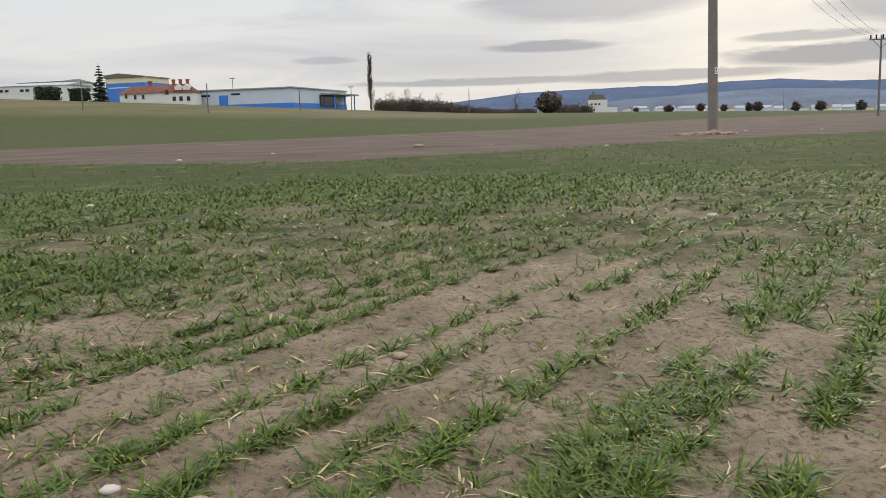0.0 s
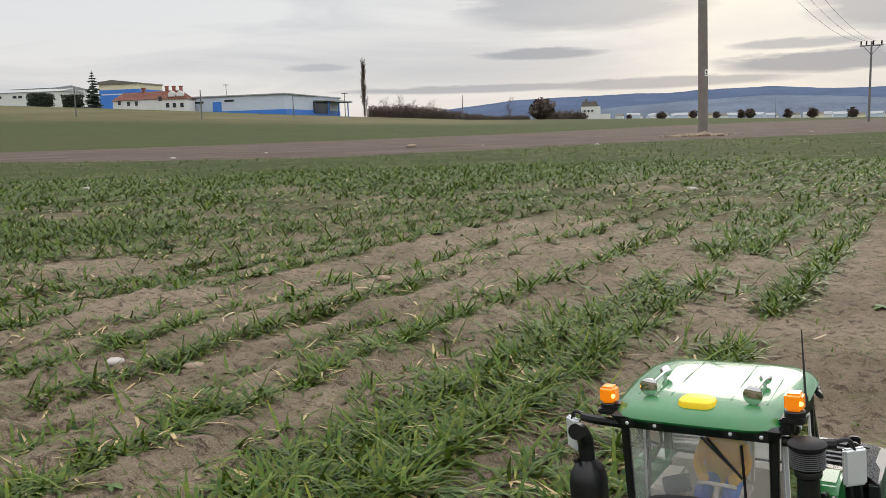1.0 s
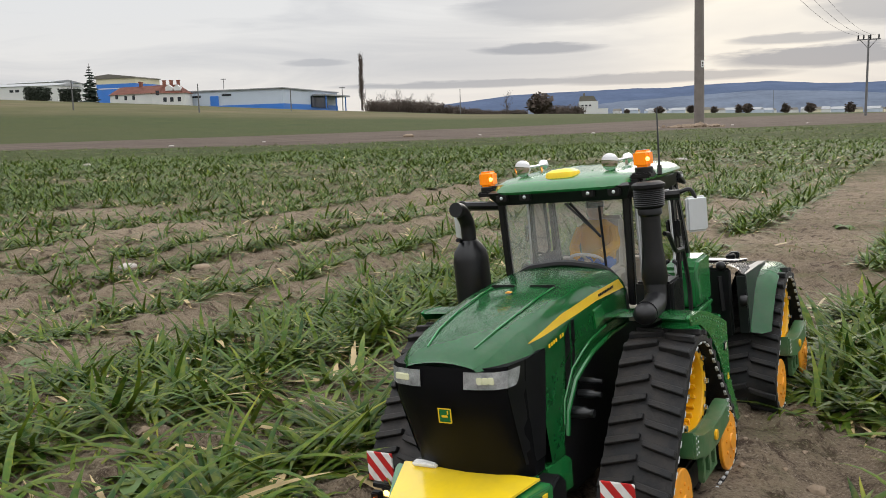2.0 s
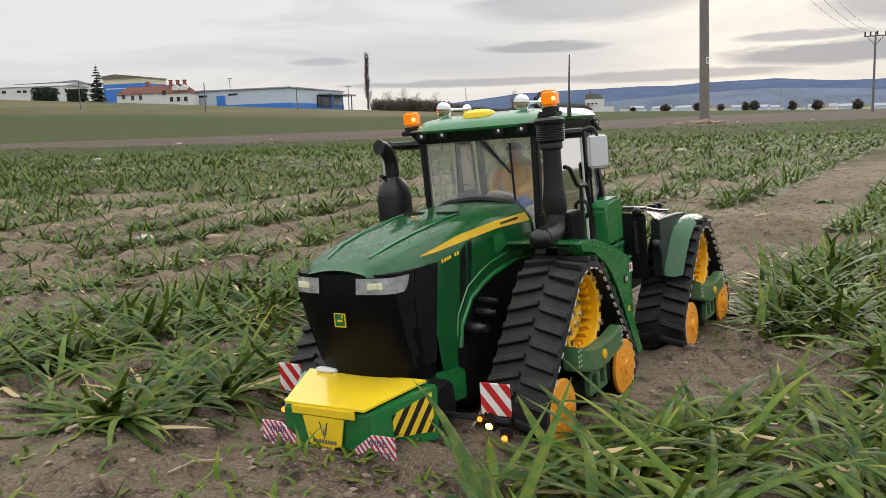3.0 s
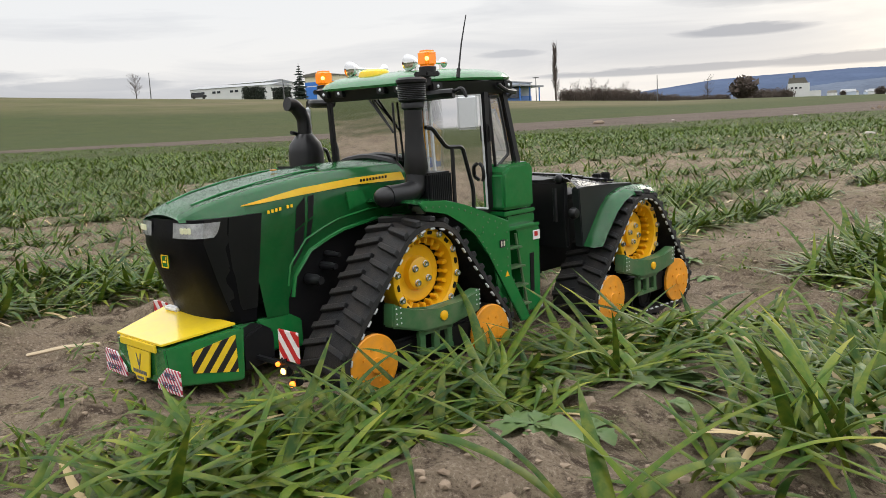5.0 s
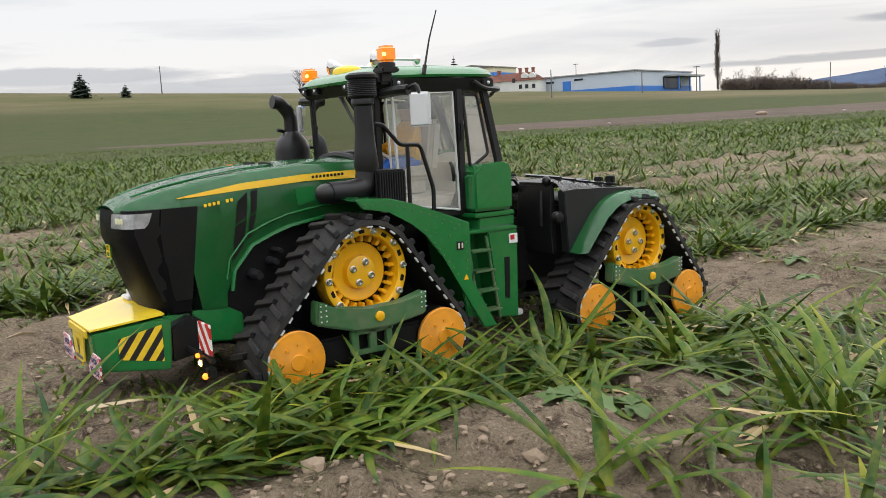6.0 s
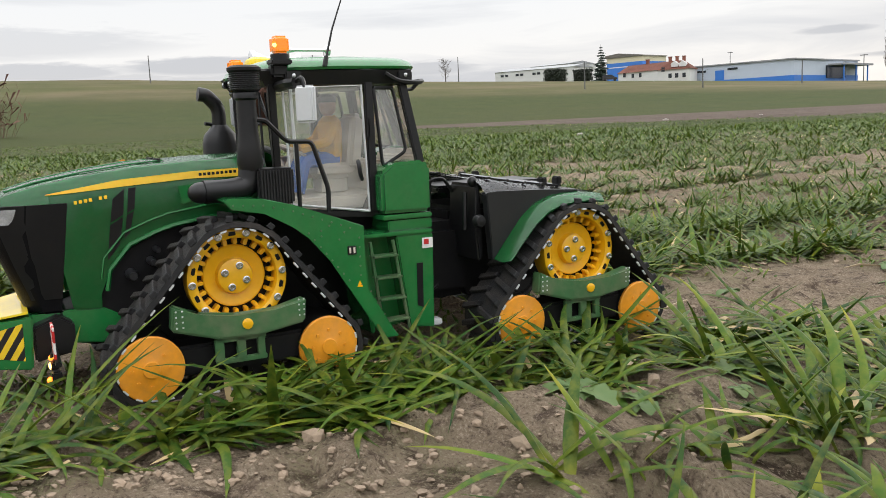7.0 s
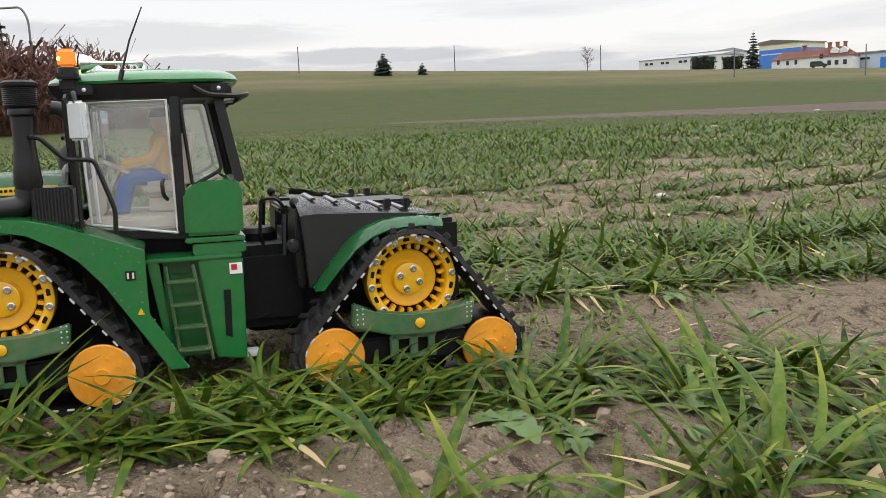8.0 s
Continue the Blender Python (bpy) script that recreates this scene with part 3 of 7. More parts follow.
def pitched_house(name, p, q, base, eave, ridge, deep, label, wall, roof, wins, chimneys, gable=True, dormers=()):
    m, length = frame_of(p, q)
    h = thing(name, m, label, "house")
    bm = bmesh.new()
    box(bm, (length / 2, deep / 2, (base + eave) / 2 - 1), (length, deep, eave - base + 2))
    if gable:
        prism(bm, [(0.02, eave), (deep - 0.02, eave), (deep / 2, ridge - 0.15)], 0.02, length - 0.02, "x")
    part("wall", bm, wall, h)
    bm = bmesh.new()
    cut = 0.0 if gable else min(deep / 2, length / 3)
    o = 0.35
    a = [(-o, -o, eave - 0.1), (length + o, -o, eave - 0.1), (length + o, deep + o, eave - 0.1), (-o, deep + o, eave - 0.1)]
    r0, r1 = (-o + cut, deep / 2, ridge), (length + o - cut, deep / 2, ridge)
    vs = [bm.verts.new(v) for v in (*a, r0, r1)]
    for f in ((0, 1, 5, 4), (2, 3, 4, 5), (0, 4, 3), (1, 2, 5)):
        if not gable or len(f) == 4:
            bm.faces.new([vs[i] for i in f])
    thick = bmesh.ops.solidify(bm, geom=bm.faces[:], thickness=0.2)
    part("roof", bm, roof, h)
    windows(h, (0.9, 1.2), wins, DARK_GLASS)
    for cx, cy in chimneys:
        bm = bmesh.new()
        box(bm, (cx, cy, ridge + 0.25), (0.8, 0.8, 1.7), 0.05)
        box(bm, (cx, cy, ridge + 1.1), (1.05, 1.05, 0.25), 0.05)
        part("chimney", bm, ROOF_RED, h)
    for dx in dormers:
        bm = bmesh.new()
        prism(bm, [(dx - 0.9, eave + 0.6), (dx + 0.9, eave + 0.6), (dx + 0.9, eave + 1.5), (dx, eave + 2.2), (dx - 0.9, eave + 1.5)], 0.6, 3.0, "y")
        part("dormer", bm, wall, h, "white dormer")


def tall_works():
    p, q = far_at(-22.7, 300), far_at(-20.44, 292)
    m, length = frame_of(p, q)
    w = thing("works_building", m, "tall blue and cream works building with dark roof", "building")
    z0, z3 = rise(1.9, 296), rise(3.56, 296)
    for name, a, b, mat, o in (("wall", z0, z0 + 5.3, WALL_BLUE, 0.0), ("white_band", z0 + 5.3, z0 + 5.6, WALL_WHITE, 0.01), ("upper_wall", z0 + 5.6, z0 + 6.9, WALL_BLUE, 0.0), ("top_wall", z0 + 6.9, z3, WALL_CREAM, 0.01)):
        bm = bmesh.new()
        box(bm, (length / 2, 7, (a + b) / 2), (length + o, 14 + o, b - a))
        part(name, bm, mat, w)
    bm = bmesh.new()
    prism(bm, [(-0.4, z3), (length + 0.4, z3), (length + 0.2, z3 + 0.3), (length * 0.35, z3 + 1.4), (-0.4, z3 + 0.9)], -0.4, 14.4, "y")
    part("roof", bm, ROOF_DARK, w)


def pale_halls():
    for az0, az1, d0, d1, el, top, deep, label in ((-29.95, -24.9, 282, 268, 2.0, 3.02, 14, "long low white hall with small windows"), (-27.6, -25.2, 330, 318, 2.0, 3.25, 16, "pale grey hall behind the white one")):
        p, q = far_at(az0, d0), far_at(az1, d1)
        m, length = frame_of(p, q)
        h = thing("low_hall", m, label, "building")
        z0, z1 = rise(el, d1), rise(top, d0)
        bm = bmesh.new()
        box(bm, (length / 2, deep / 2, (z0 + z1) / 2), (length, deep, z1 - z0))
        part("wall", bm, WALL_WHITE, h)
        bm = bmesh.new()
        prism(bm, [(-0.3, z1), (deep + 0.3, z1), (deep / 2, z1 + 1.1)], -0.3, length + 0.3, "x")
        part("roof", bm, ROOF_GREY, h)
        if deep == 14:
            windows(h, (1.1, 0.7), [(length * s, z1 - 1.3) for s in (0.1, 0.16, 0.3, 0.36, 0.52, 0.58, 0.8)], DARK_GLASS)


def white_block():
    p, q = far_at(7.95, 330), far_at(9.2, 330)
    m, length = frame_of(p, q)
    w = thing("white_house", m, "white block with dark roof and stepped annexe", "building")
    z0 = rise(0.55, 330)
    bm = bmesh.new()
    box(bm, (length / 2, 4, z0 + 2.6), (length, 8, 5.2))
    part("wall", bm, WALL_WHITE, w)
    bm = bmesh.new()
    box(bm, (length + 1.8, 4, z0 + 1.2), (3.8, 6, 2.4))
    part("annexe", bm, WALL_WHITE, w)
    bm = bmesh.new()
    prism(bm, [(0.1, z0 + 5.2), (length - 0.5, z0 + 5.2), (length - 1.6, z0 + 7.1), (0.4, z0 + 7.1)], 0.3, 7.7, "y")
    box(bm, (2.0, 4, z0 + 7.5), (0.8, 0.8, 1.6))
    part("roof", bm, ROOF_DARK, w)
    windows(w, (0.8, 0.6), [(1.4, z0 + 3.6), (2.8, z0 + 3.6), (4.2, z0 + 3.6)], DARK_GLASS)


def bare_tree(name, at, tall, spread, mat, label, seed, limbs=26, category="tree", upright=0.5):
    """A tapered trunk, limbs and forked twigs with no leaves."""
    rnd = random.Random(seed)
    t = thing(name, Matrix.Translation(at), label, category)
    bm = bmesh.new()
    lean = Vector((rnd.uniform(-0.05, 0.05), rnd.uniform(-0.05, 0.05), 1))
    tube(bm, [lean * tall * s for s in (0, 0.25, 0.5, 0.75, 0.95)], [tall * w for w in (0.022, 0.017, 0.012, 0.007, 0.002)], 6)
    part("trunk", bm, BARK, t)
    bm = bmesh.new()
    for k in range(limbs):
        s = rnd.uniform(0.15, 0.92)
        base = lean * tall * s
        a = rnd.uniform(0, math.tau)
        reach = spread * rnd.uniform(0.5, 1.0) * (1 - 0.6 * abs(s - 0.45))
        tip = base + Vector((math.cos(a) * reach, math.sin(a) * reach, reach * rnd.uniform(upright, upright * 2.2)))
        mid = (base + tip) / 2 + Vector((0, 0, -0.06 * reach))
        tube(bm, [base, mid, tip], [tall * 0.006, tall * 0.004, tall * 0.0015], 4)
        for _ in range(7):
            c = base.lerp(tip, rnd.uniform(0.3, 1.0))
            e = c + Vector((rnd.gauss(0, 0.22), rnd.gauss(0, 0.22), rnd.uniform(0.05, 0.5))) * reach
            tube(bm, [c, (c + e) / 2 + Vector((0, 0, 0.03 * reach)), e], [tall * 0.003, tall * 0.0022, tall * 0.001], 3)
    part("crown", bm, mat, t)


def leafy_clump(bm, rnd, centre, size, count, leaf):
    """Many small leaf planes scattered through an uneven volume."""
    for _ in range(count):
        d = Vector((rnd.gauss(0, 1), rnd.gauss(0, 1), rnd.gauss(0, 1))).normalized() * rnd.uniform(0.55, 1.04)
        p = Vector(centre) + Vector((d.x * size[0], d.y * size[1], d.z * size[2]))
        a, b = Vector((rnd.gauss(0, 1), rnd.gauss(0, 1), rnd.gauss(0, 1))).normalized(), Vector((rnd.gauss(0, 1), rnd.gauss(0, 1), rnd.gauss(0, 1)))
        b = (b - a * b.dot(a)).normalized()
        s = leaf * rnd.uniform(0.5, 1.3)
        bm.faces.new([bm.verts.new(p + a * s), bm.verts.new(p + b * s * 0.7), bm.verts.new(p - a * s), bm.verts.new(p - b * s * 0.7)])


def conifer(name, at, tall, wide, label, seed):
    rnd = random.Random(seed)
    t = thing(name, Matrix.Translation(at), label, "tree")
    bm = bmesh.new()
    tube(bm, [(0, 0, 0), (0, 0, tall * 0.5), (0, 0, tall)], [tall * 0.025, tall * 0.014, tall * 0.003], 6)
    part("trunk", bm, BARK, t)
    bm = bmesh.new()
    tiers = 15
    for k in range(tiers):
        s = 0.04 + 0.94 * k / tiers
        reach = wide * (1 - s) ** 0.8 * rnd.uniform(0.8, 1.15) + 0.03 * wide
        for j in range(16):
            a = rnd.uniform(0, math.tau)
            far = reach * rnd.uniform(0.55, 1.15)
            root, tip = Vector((0, 0, tall * s)), Vector((math.cos(a) * far, math.sin(a) * far, tall * s - far * rnd.uniform(0.1, 0.4)))
            side = Vector((-math.sin(a), math.cos(a), 0)) * far * 0.5
            mid = root.lerp(tip, 0.6)
            drop = Vector((0, 0, -0.12 * far - 0.02 * tall))
            for sgn in (1, -1):
                q = [root, mid + side * sgn + drop, tip, mid + Vector((0, 0, 0.05 * far))]
                bm.faces.new([bm.verts.new(v) for v in q])
            for _ in range(5):
                c = root.lerp(tip, rnd.uniform(0.25, 1.0))
                e = Vector((rnd.gauss(0, 0.22), rnd.gauss(0, 0.22), rnd.uniform(-0.35, 0.1))) * far
                f = Vector((rnd.gauss(0, 0.1), rnd.gauss(0, 0.1), rnd.uniform(-0.1, 0.1))) * far
                bm.faces.new([bm.verts.new(c), bm.verts.new(c + e), bm.verts.new(c + e + f)])
    part("crown", bm, NEEDLE, t, normals=False)


def dark_hedge(az0, az1, el0, el1, dist, seed):
    rnd = random.Random(seed)
    p, q = far_at(az0, dist), far_at(az1, dist)
    m, length = frame_of(p, q)
    z0, z1 = rise(el0, dist), rise(el1, dist)
    h = thing("clipped_bush", m, "large dark green clipped bush beside the hall", "bush", "dark bushes by the hall")
    bm = bmesh.new()
    box(bm, (length / 2, 1.5, (z0 + z1) / 2), (length * 0.9, 2.6, (z1 - z0) * 0.9), 0.7, seg=3)
    for _ in range(900):
        u, w = rnd.uniform(0, length), rnd.uniform(z0, z1)
        side = rnd.uniform(0, 3)
        if rnd.random() < 0.35:
            w = z1 - rnd.random() ** 2 * 0.5 - 0.25 * (abs(u / length - 0.5) * 2) ** 4
        c = Vector((u, side if w > z1 - 0.6 else rnd.uniform(-0.15, 0.15), w))
        a, b = Vector((rnd.gauss(0, 0.2), rnd.gauss(0, 0.2), rnd.gauss(0, 0.2))), Vector((rnd.gauss(0, 0.2), rnd.gauss(0, 0.2), rnd.gauss(0, 0.2)))
        bm.faces.new([bm.verts.new(c + a), bm.verts.new(c + b), bm.verts.new(c - a)])
    part("foliage", bm, HEDGE, h, normals=False)


def poplar(at, tall):
    rnd = random.Random(5)
    t = thing("poplar", Matrix.Translation(at), "tall slim leafless columnar poplar", "tree")
    bm = bmesh.new()
    tube(bm, [(0, 0, 0), (0.03, 0, tall * 0.4), (-0.15, 0, tall * 0.97)], [0.28, 0.2, 0.03], 7)
    part("trunk", bm, BARK, t)
    bm = bmesh.new()
    for k in range(170):
        s = rnd.uniform(0.12, 0.88)
        a = rnd.uniform(0, math.tau)
        wide = (1.35 - 0.8 * s) * rnd.uniform(0.3, 1.0)
        root = Vector((0, 0, tall * s))
        long = tall * rnd.uniform(0.07, 0.17)
        tip = root + Vector((math.cos(a) * wide, math.sin(a) * wide, long))
        tube(bm, [root, root.lerp(tip, 0.5) + Vector((math.cos(a), math.sin(a), -0.6)) * wide * 0.15, tip], [0.06, 0.04, 0.012], 3)
        for _ in range(5):
            c = root.lerp(tip, rnd.uniform(0.4, 1))
            tube(bm, [c, c + Vector((rnd.gauss(0, 0.25), rnd.gauss(0, 0.25), rnd.uniform(0.4, 1.2)))], [0.03, 0.008], 3)
    part("crown", bm, TWIG, t)


def scrub(az0, az1, d0, d1, tops, mat, seed, label, per=5.0, stems=46):
    """A line of leafless shrubs: stems and twig bundles, joined."""
    rnd = random.Random(seed)
    bm = bmesh.new()
    steps = int(abs(az1 - az0) * per)
    for k in range(steps):
        s = (k + rnd.random()) / steps
        az, d = az0 + (az1 - az0) * s, d0 + (d1 - d0) * s
        x, y = far_at(az, d)
        y += rnd.uniform(-6, 6)
        ground = float(height(x, y))
        tall = max(1.0, rise(float(np.interp(az, [t[0] for t in tops], [t[1] for t in tops])), d) - ground) * rnd.uniform(0.7, 1.08)
        for j in range(stems):
            a, w = rnd.uniform(0, math.tau), tall * rnd.uniform(0.1, 0.55)
            b = Vector((x + rnd.gauss(0, 0.8), y + rnd.gauss(0, 0.8), ground - 0.2))
            e = b + Vector((math.cos(a) * w, math.sin(a) * w, tall * rnd.uniform(0.45, 1.0)))
            tube(bm, [b, b.lerp(e, 0.5) + Vector((0, 0, 0.1 * tall)), e], [0.0004 * d, 0.0003 * d, 0.0001 * d] if stems < 60 else [0.0002 * d, 0.00013 * d, 0.00005 * d], 3)
            for _ in range(3 if stems < 60 else 5):
                c = b.lerp(e, rnd.uniform(0.3, 0.95))
                g = Vector((rnd.gauss(0, 0.13), rnd.gauss(0, 0.13), rnd.uniform(0.02, 0.25))) * tall
                f = Vector((rnd.gauss(0, 0.025), rnd.gauss(0, 0.025), rnd.gauss(0, 0.02))) * tall * (1.0 if stems < 60 else 0.4)
                bm.faces.new([bm.verts.new(c), bm.verts.new(c + g + f), bm.verts.new(c + g - f)])
    ob = part("shrub_belt", bm, mat, normals=False)
    tagged(ob, label, "shrubs", kind="stuff")


def round_bush(az, d, el0, el1, half, seed, label="dense dark leafless bush at the field edge"):
    rnd = random.Random(seed)
    x, y = far_at(az, d)
    z0, z1 = rise(el0, d), rise(el1, d)
    t = thing("field_bush", Matrix.Translation((x, y, z0)), label, "bush")
    bm = bmesh.new()
    w = d * math.tan(radians(half))
    for k in range(260):
        a = rnd.uniform(0, math.tau)
        s = rnd.random() ** 0.5
        up = (z1 - z0) * math.sqrt(max(0.05, 1 - 0.8 * s * s)) * rnd.uniform(0.55, 1.0)
        e = Vector((math.cos(a) * w * s, math.sin(a) * w * s, up))
        b = Vector((math.cos(a) * w * s * 0.3, math.sin(a) * w * s * 0.3, -0.3))
        tube(bm, [b, b.lerp(e, 0.55) + Vector((0, 0, 0.1 * up)), e], [0.10, 0.08, 0.03], 3)
        for _ in range(4):
            c = b.lerp(e, rnd.uniform(0.35, 1))
            g = Vector((rnd.gauss(0, 0.11), rnd.gauss(0, 0.11), rnd.uniform(0.0, 0.16))) * (z1 - z0)
            f = Vector((rnd.gauss(0, 0.08), rnd.gauss(0, 0.08), rnd.gauss(0, 0.06))) * (z1 - z0)
            bm.faces.new([bm.verts.new(c), bm.verts.new(c + g + f), bm.verts.new(c + g - f)])
    part("crown", bm, TWIG, t, normals=False)


def utility_pole(az, d, el0, el1, arm=False, label="slim grey utility pole at the field edge"):
    x, y = far_at(az, d)
    z0, z1 = min(rise(el0, d), float(height(x, y))), rise(el1, d)
    t = thing("utility_pole", Matrix.Translation((x, y, z0)), label, "pole", "poles along the road")
    bm = bmesh.new()
    tube(bm, [(0, 0, -0.3), (0, 0, z1 - z0)], [0.13, 0.08], 8)
    part("post", bm, POLE_GREY, t)
    if arm:
        bm = bmesh.new()
        box(bm, (0, 0, z1 - z0 - 0.2), (1.5, 0.2, 0.18), 0.03)
        part("lamp_head", bm, POLE_GREY, t)


def concrete_pole():
    x, y = 8.81, 30.9
    base = float(height(x, y)) - 0.1
    t = thing("concrete_pole", Matrix.Translation((x, y, base)) @ pose(0, 0, 0, 0, -0.9, 0), "thick weathered round concrete power pole", "power pole")
    bm = bmesh.new()
    lathe(bm, [(0.185, -0.3), (0.178, 0.1), (0.165, 3.0), (0.15, 6.0), (0.135, 9.2), (0.12, 9.25)], n=20)
    part("shaft", bm, CONCRETE, t)
    bm = bmesh.new()
    box(bm, (0.07, -0.158, 2.32), (0.11, 0.02, 0.24), 0.006)
    part("sign_plate", bm, WHITE_DECAL, t, "small pale number plate")
    for at, size in (((0.075, -0.171, 2.36), (0.045, 0.008, 0.07)), ((0.07, -0.171, 2.27), (0.06, 0.008, 0.03))):
        bm = bmesh.new()
        box(bm, at, size, 0.002)
        part("plate_bar", bm, BLACK_MATT, t)
    bm = bmesh.new()
    box(bm, (0, 0, 8.9), (1.7, 0.12, 0.12), 0.02)
    part("crossarm", bm, POLE_GREY, t)
    for dx in (-0.75, 0, 0.75):
        bm = bmesh.new()
        lathe(bm, [(0.03, 8.95), (0.06, 9.02), (0.05, 9.1), (0.06, 9.16), (0.02, 9.3)], (dx, 0, 0), n=8)
        part("insulator", bm, BLACK, t)
    # heap of turned earth round the foot
    rnd = random.Random(3)
    bm = bmesh.new()
    for k in range(70):
        a = rnd.uniform(0, math.tau)
        d = rnd.uniform(0.1, 0.95)
        s = rnd.uniform(0.05, 0.16) * (1.25 - 0.6 * d)
        lump(bm, rnd, (x + math.cos(a) * d * 1.3 - 0.35, y - 0.25 + math.sin(a) * d * 0.5, base + 0.1 + rnd.uniform(0, 0.05)), s)
    tagged(part("earth_mound", bm, CLOD), "low heap of dark clods round the pole foot", "earth", kind="stuff")


def lump(bm, rnd, at, size):
    made = bmesh.ops.create_icosphere(bm, subdivisions=1, radius=1.0)["verts"]
    sx, sy, sz = size * rnd.uniform(0.8, 1.4), size * rnd.uniform(0.7, 1.2), size * rnd.uniform(0.5, 0.9)
    for v in made:
        f = rnd.uniform(0.55, 1.3)
        v.co = Vector((v.co.x * sx * f + at[0], v.co.y * sy * f + at[1], v.co.z * sz * f + at[2]))


def line_pole():
    d = 118.0
    x, y = far_at(25.15, d)
    z0 = float(height(x, y)) - 0.2
    top = rise(4.78, d) - z0
    t = thing("line_pole", Matrix.Translation((x, y, z0)) @ Matrix.Rotation(radians(-25), 4, "Z"), "distant dark power pole with crossarm and insulators", "power pole")
    bm = bmesh.new()
    tube(bm, [(0, 0, 0), (0, 0, top)], [0.16, 0.10], 8)
    part("shaft", bm, POLE_GREY, t)
    bm = bmesh.new()
    box(bm, (0, 0, top - 0.5), (2.6, 0.14, 0.14), 0.02)
    tube(bm, [(-0.9, 0, top - 0.55), (0, 0, top - 1.6)], 0.04, 5)
    tube(bm, [(0.9, 0, top - 0.55), (0, 0, top - 1.6)], 0.04, 5)
    part("crossarm", bm, POLE_GREY, t)
    for dx in (-1.15, -0.55, 0.2, 1.1):
        bm = bmesh.new()
        lathe(bm, [(0.05, top - 0.45), (0.1, top - 0.3), (0.08, top - 0.15), (0.1, top - 0.02), (0.03, top + 0.1)], (dx, 0, 0), n=8)
        part("insulator", bm, BLACK, t)
    a = Vector((8.81, 30.9, 9.1))
    b = Vector((x, y, z0 + top))
    for off in (-0.8, 0.0, 0.8):
        p, q = a + Vector((off, 0, 0)), b + Vector((off * 1.3, 0, 0))
        pts = [p.lerp(q, s / 16) + Vector((0, 0, -1.5 * 4 * (s / 16) * (1 - s / 16))) for s in range(17)]
        bm = bmesh.new()
        tube(bm, pts, 0.012, 5)
        tagged(part("power_line", bm, BLACK), "thin sagging overhead wire between two poles", "wire", "overhead wires")


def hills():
    # ridge and slope carry their haze in the base colour
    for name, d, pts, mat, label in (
        ("ridge", 3600, [(-14, 0.9), (-8, 1.0), (-3, 1.25), (0.2, 1.57), (3.5, 1.94), (6.5, 2.03), (11.8, 2.13), (13.6, 2.08), (15.3, 2.2), (19.6, 2.25), (23, 2.0), (25.2, 1.95), (30, 2.1), (40, 1.8), (55, 1.2)], HILL_FAR, "wooded ridge on the horizon, coloured blue for haze"),
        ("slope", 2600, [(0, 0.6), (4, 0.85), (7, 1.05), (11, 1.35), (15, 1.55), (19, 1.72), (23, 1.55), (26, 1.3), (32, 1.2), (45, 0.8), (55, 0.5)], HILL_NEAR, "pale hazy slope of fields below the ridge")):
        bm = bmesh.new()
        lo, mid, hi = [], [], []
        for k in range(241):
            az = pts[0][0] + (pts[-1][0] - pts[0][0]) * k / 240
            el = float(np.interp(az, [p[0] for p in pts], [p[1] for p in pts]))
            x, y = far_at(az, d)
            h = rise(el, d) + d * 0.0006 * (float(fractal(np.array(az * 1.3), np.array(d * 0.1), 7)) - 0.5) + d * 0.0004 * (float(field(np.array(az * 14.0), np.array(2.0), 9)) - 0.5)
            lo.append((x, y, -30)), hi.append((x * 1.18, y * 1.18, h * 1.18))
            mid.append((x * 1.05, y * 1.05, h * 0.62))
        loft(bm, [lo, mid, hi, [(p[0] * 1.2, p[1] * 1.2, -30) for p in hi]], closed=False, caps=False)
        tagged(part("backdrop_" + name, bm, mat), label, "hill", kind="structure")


def town():
    rnd = random.Random(12)
    first = []
    for wall, roof, size in ((WALL_WHITE, ROOF_DARK, (8, 7, 2.6)), (WALL_WHITE, ROOF_GREY, (7, 6, 3)), (WALL_CREAM, ROOF_DARK, (10, 7, 3)), (WALL_PALE, ROOF_GREY, (13, 8, 3))):
        t = thing("village_house", Matrix.Translation((0, -400, -60)), "small pale house of a distant village", "house", "distant village")
        bm = bmesh.new()
        box(bm, (0, 0, size[2] / 2 - 2), (size[0], size[1], size[2] + 4))
        part("wall", bm, wall, t)
        bm = bmesh.new()
        prism(bm, [(-size[1] / 2 - 0.5, size[2]), (size[1] / 2 + 0.5, size[2]), (0, size[2] + 2.4)], -size[0] / 2, size[0] / 2, "x")
        part("roof", bm, roof, t)
        first.append(t)
    used = set()
    for k in range(46):
        az = rnd.choice((rnd.uniform(17, 28), rnd.uniform(19, 26), rnd.uniform(10, 17)))
        d = rnd.uniform(820, 1150)
        x, y = far_at(az, d)
        m = Matrix.Translation((x, y, float(height(x, y)))) @ Matrix.Rotation(radians(-az + rnd.uniform(-25, 25)), 4, "Z")
        j = k % 4
        if j not in used:
            used.add(j)
            first[j].matrix_world = m
        else:
            copy_thing(first[j], m)
    for k, (az, el, d, half) in enumerate(((13.05, 1.02, 420, 0.33), (15.0, 1.0, 520, 0.2), (17.9, 0.95, 560, 0.2), (18.4, 1.0, 540, 0.25), (20.6, 0.9, 640, 0.2), (22.0, 0.9, 700, 0.25), (24.2, 0.85, 720, 0.22), (16.4, 0.85, 700, 0.2), (11.0, 0.85, 600, 0.18))):
        round_bush(az, d, float(np.degrees(np.arctan2(float(height(*far_at(az, d))), d))) - 0.03, el, half, 40 + k, "dark tree at the edge of the distant village")


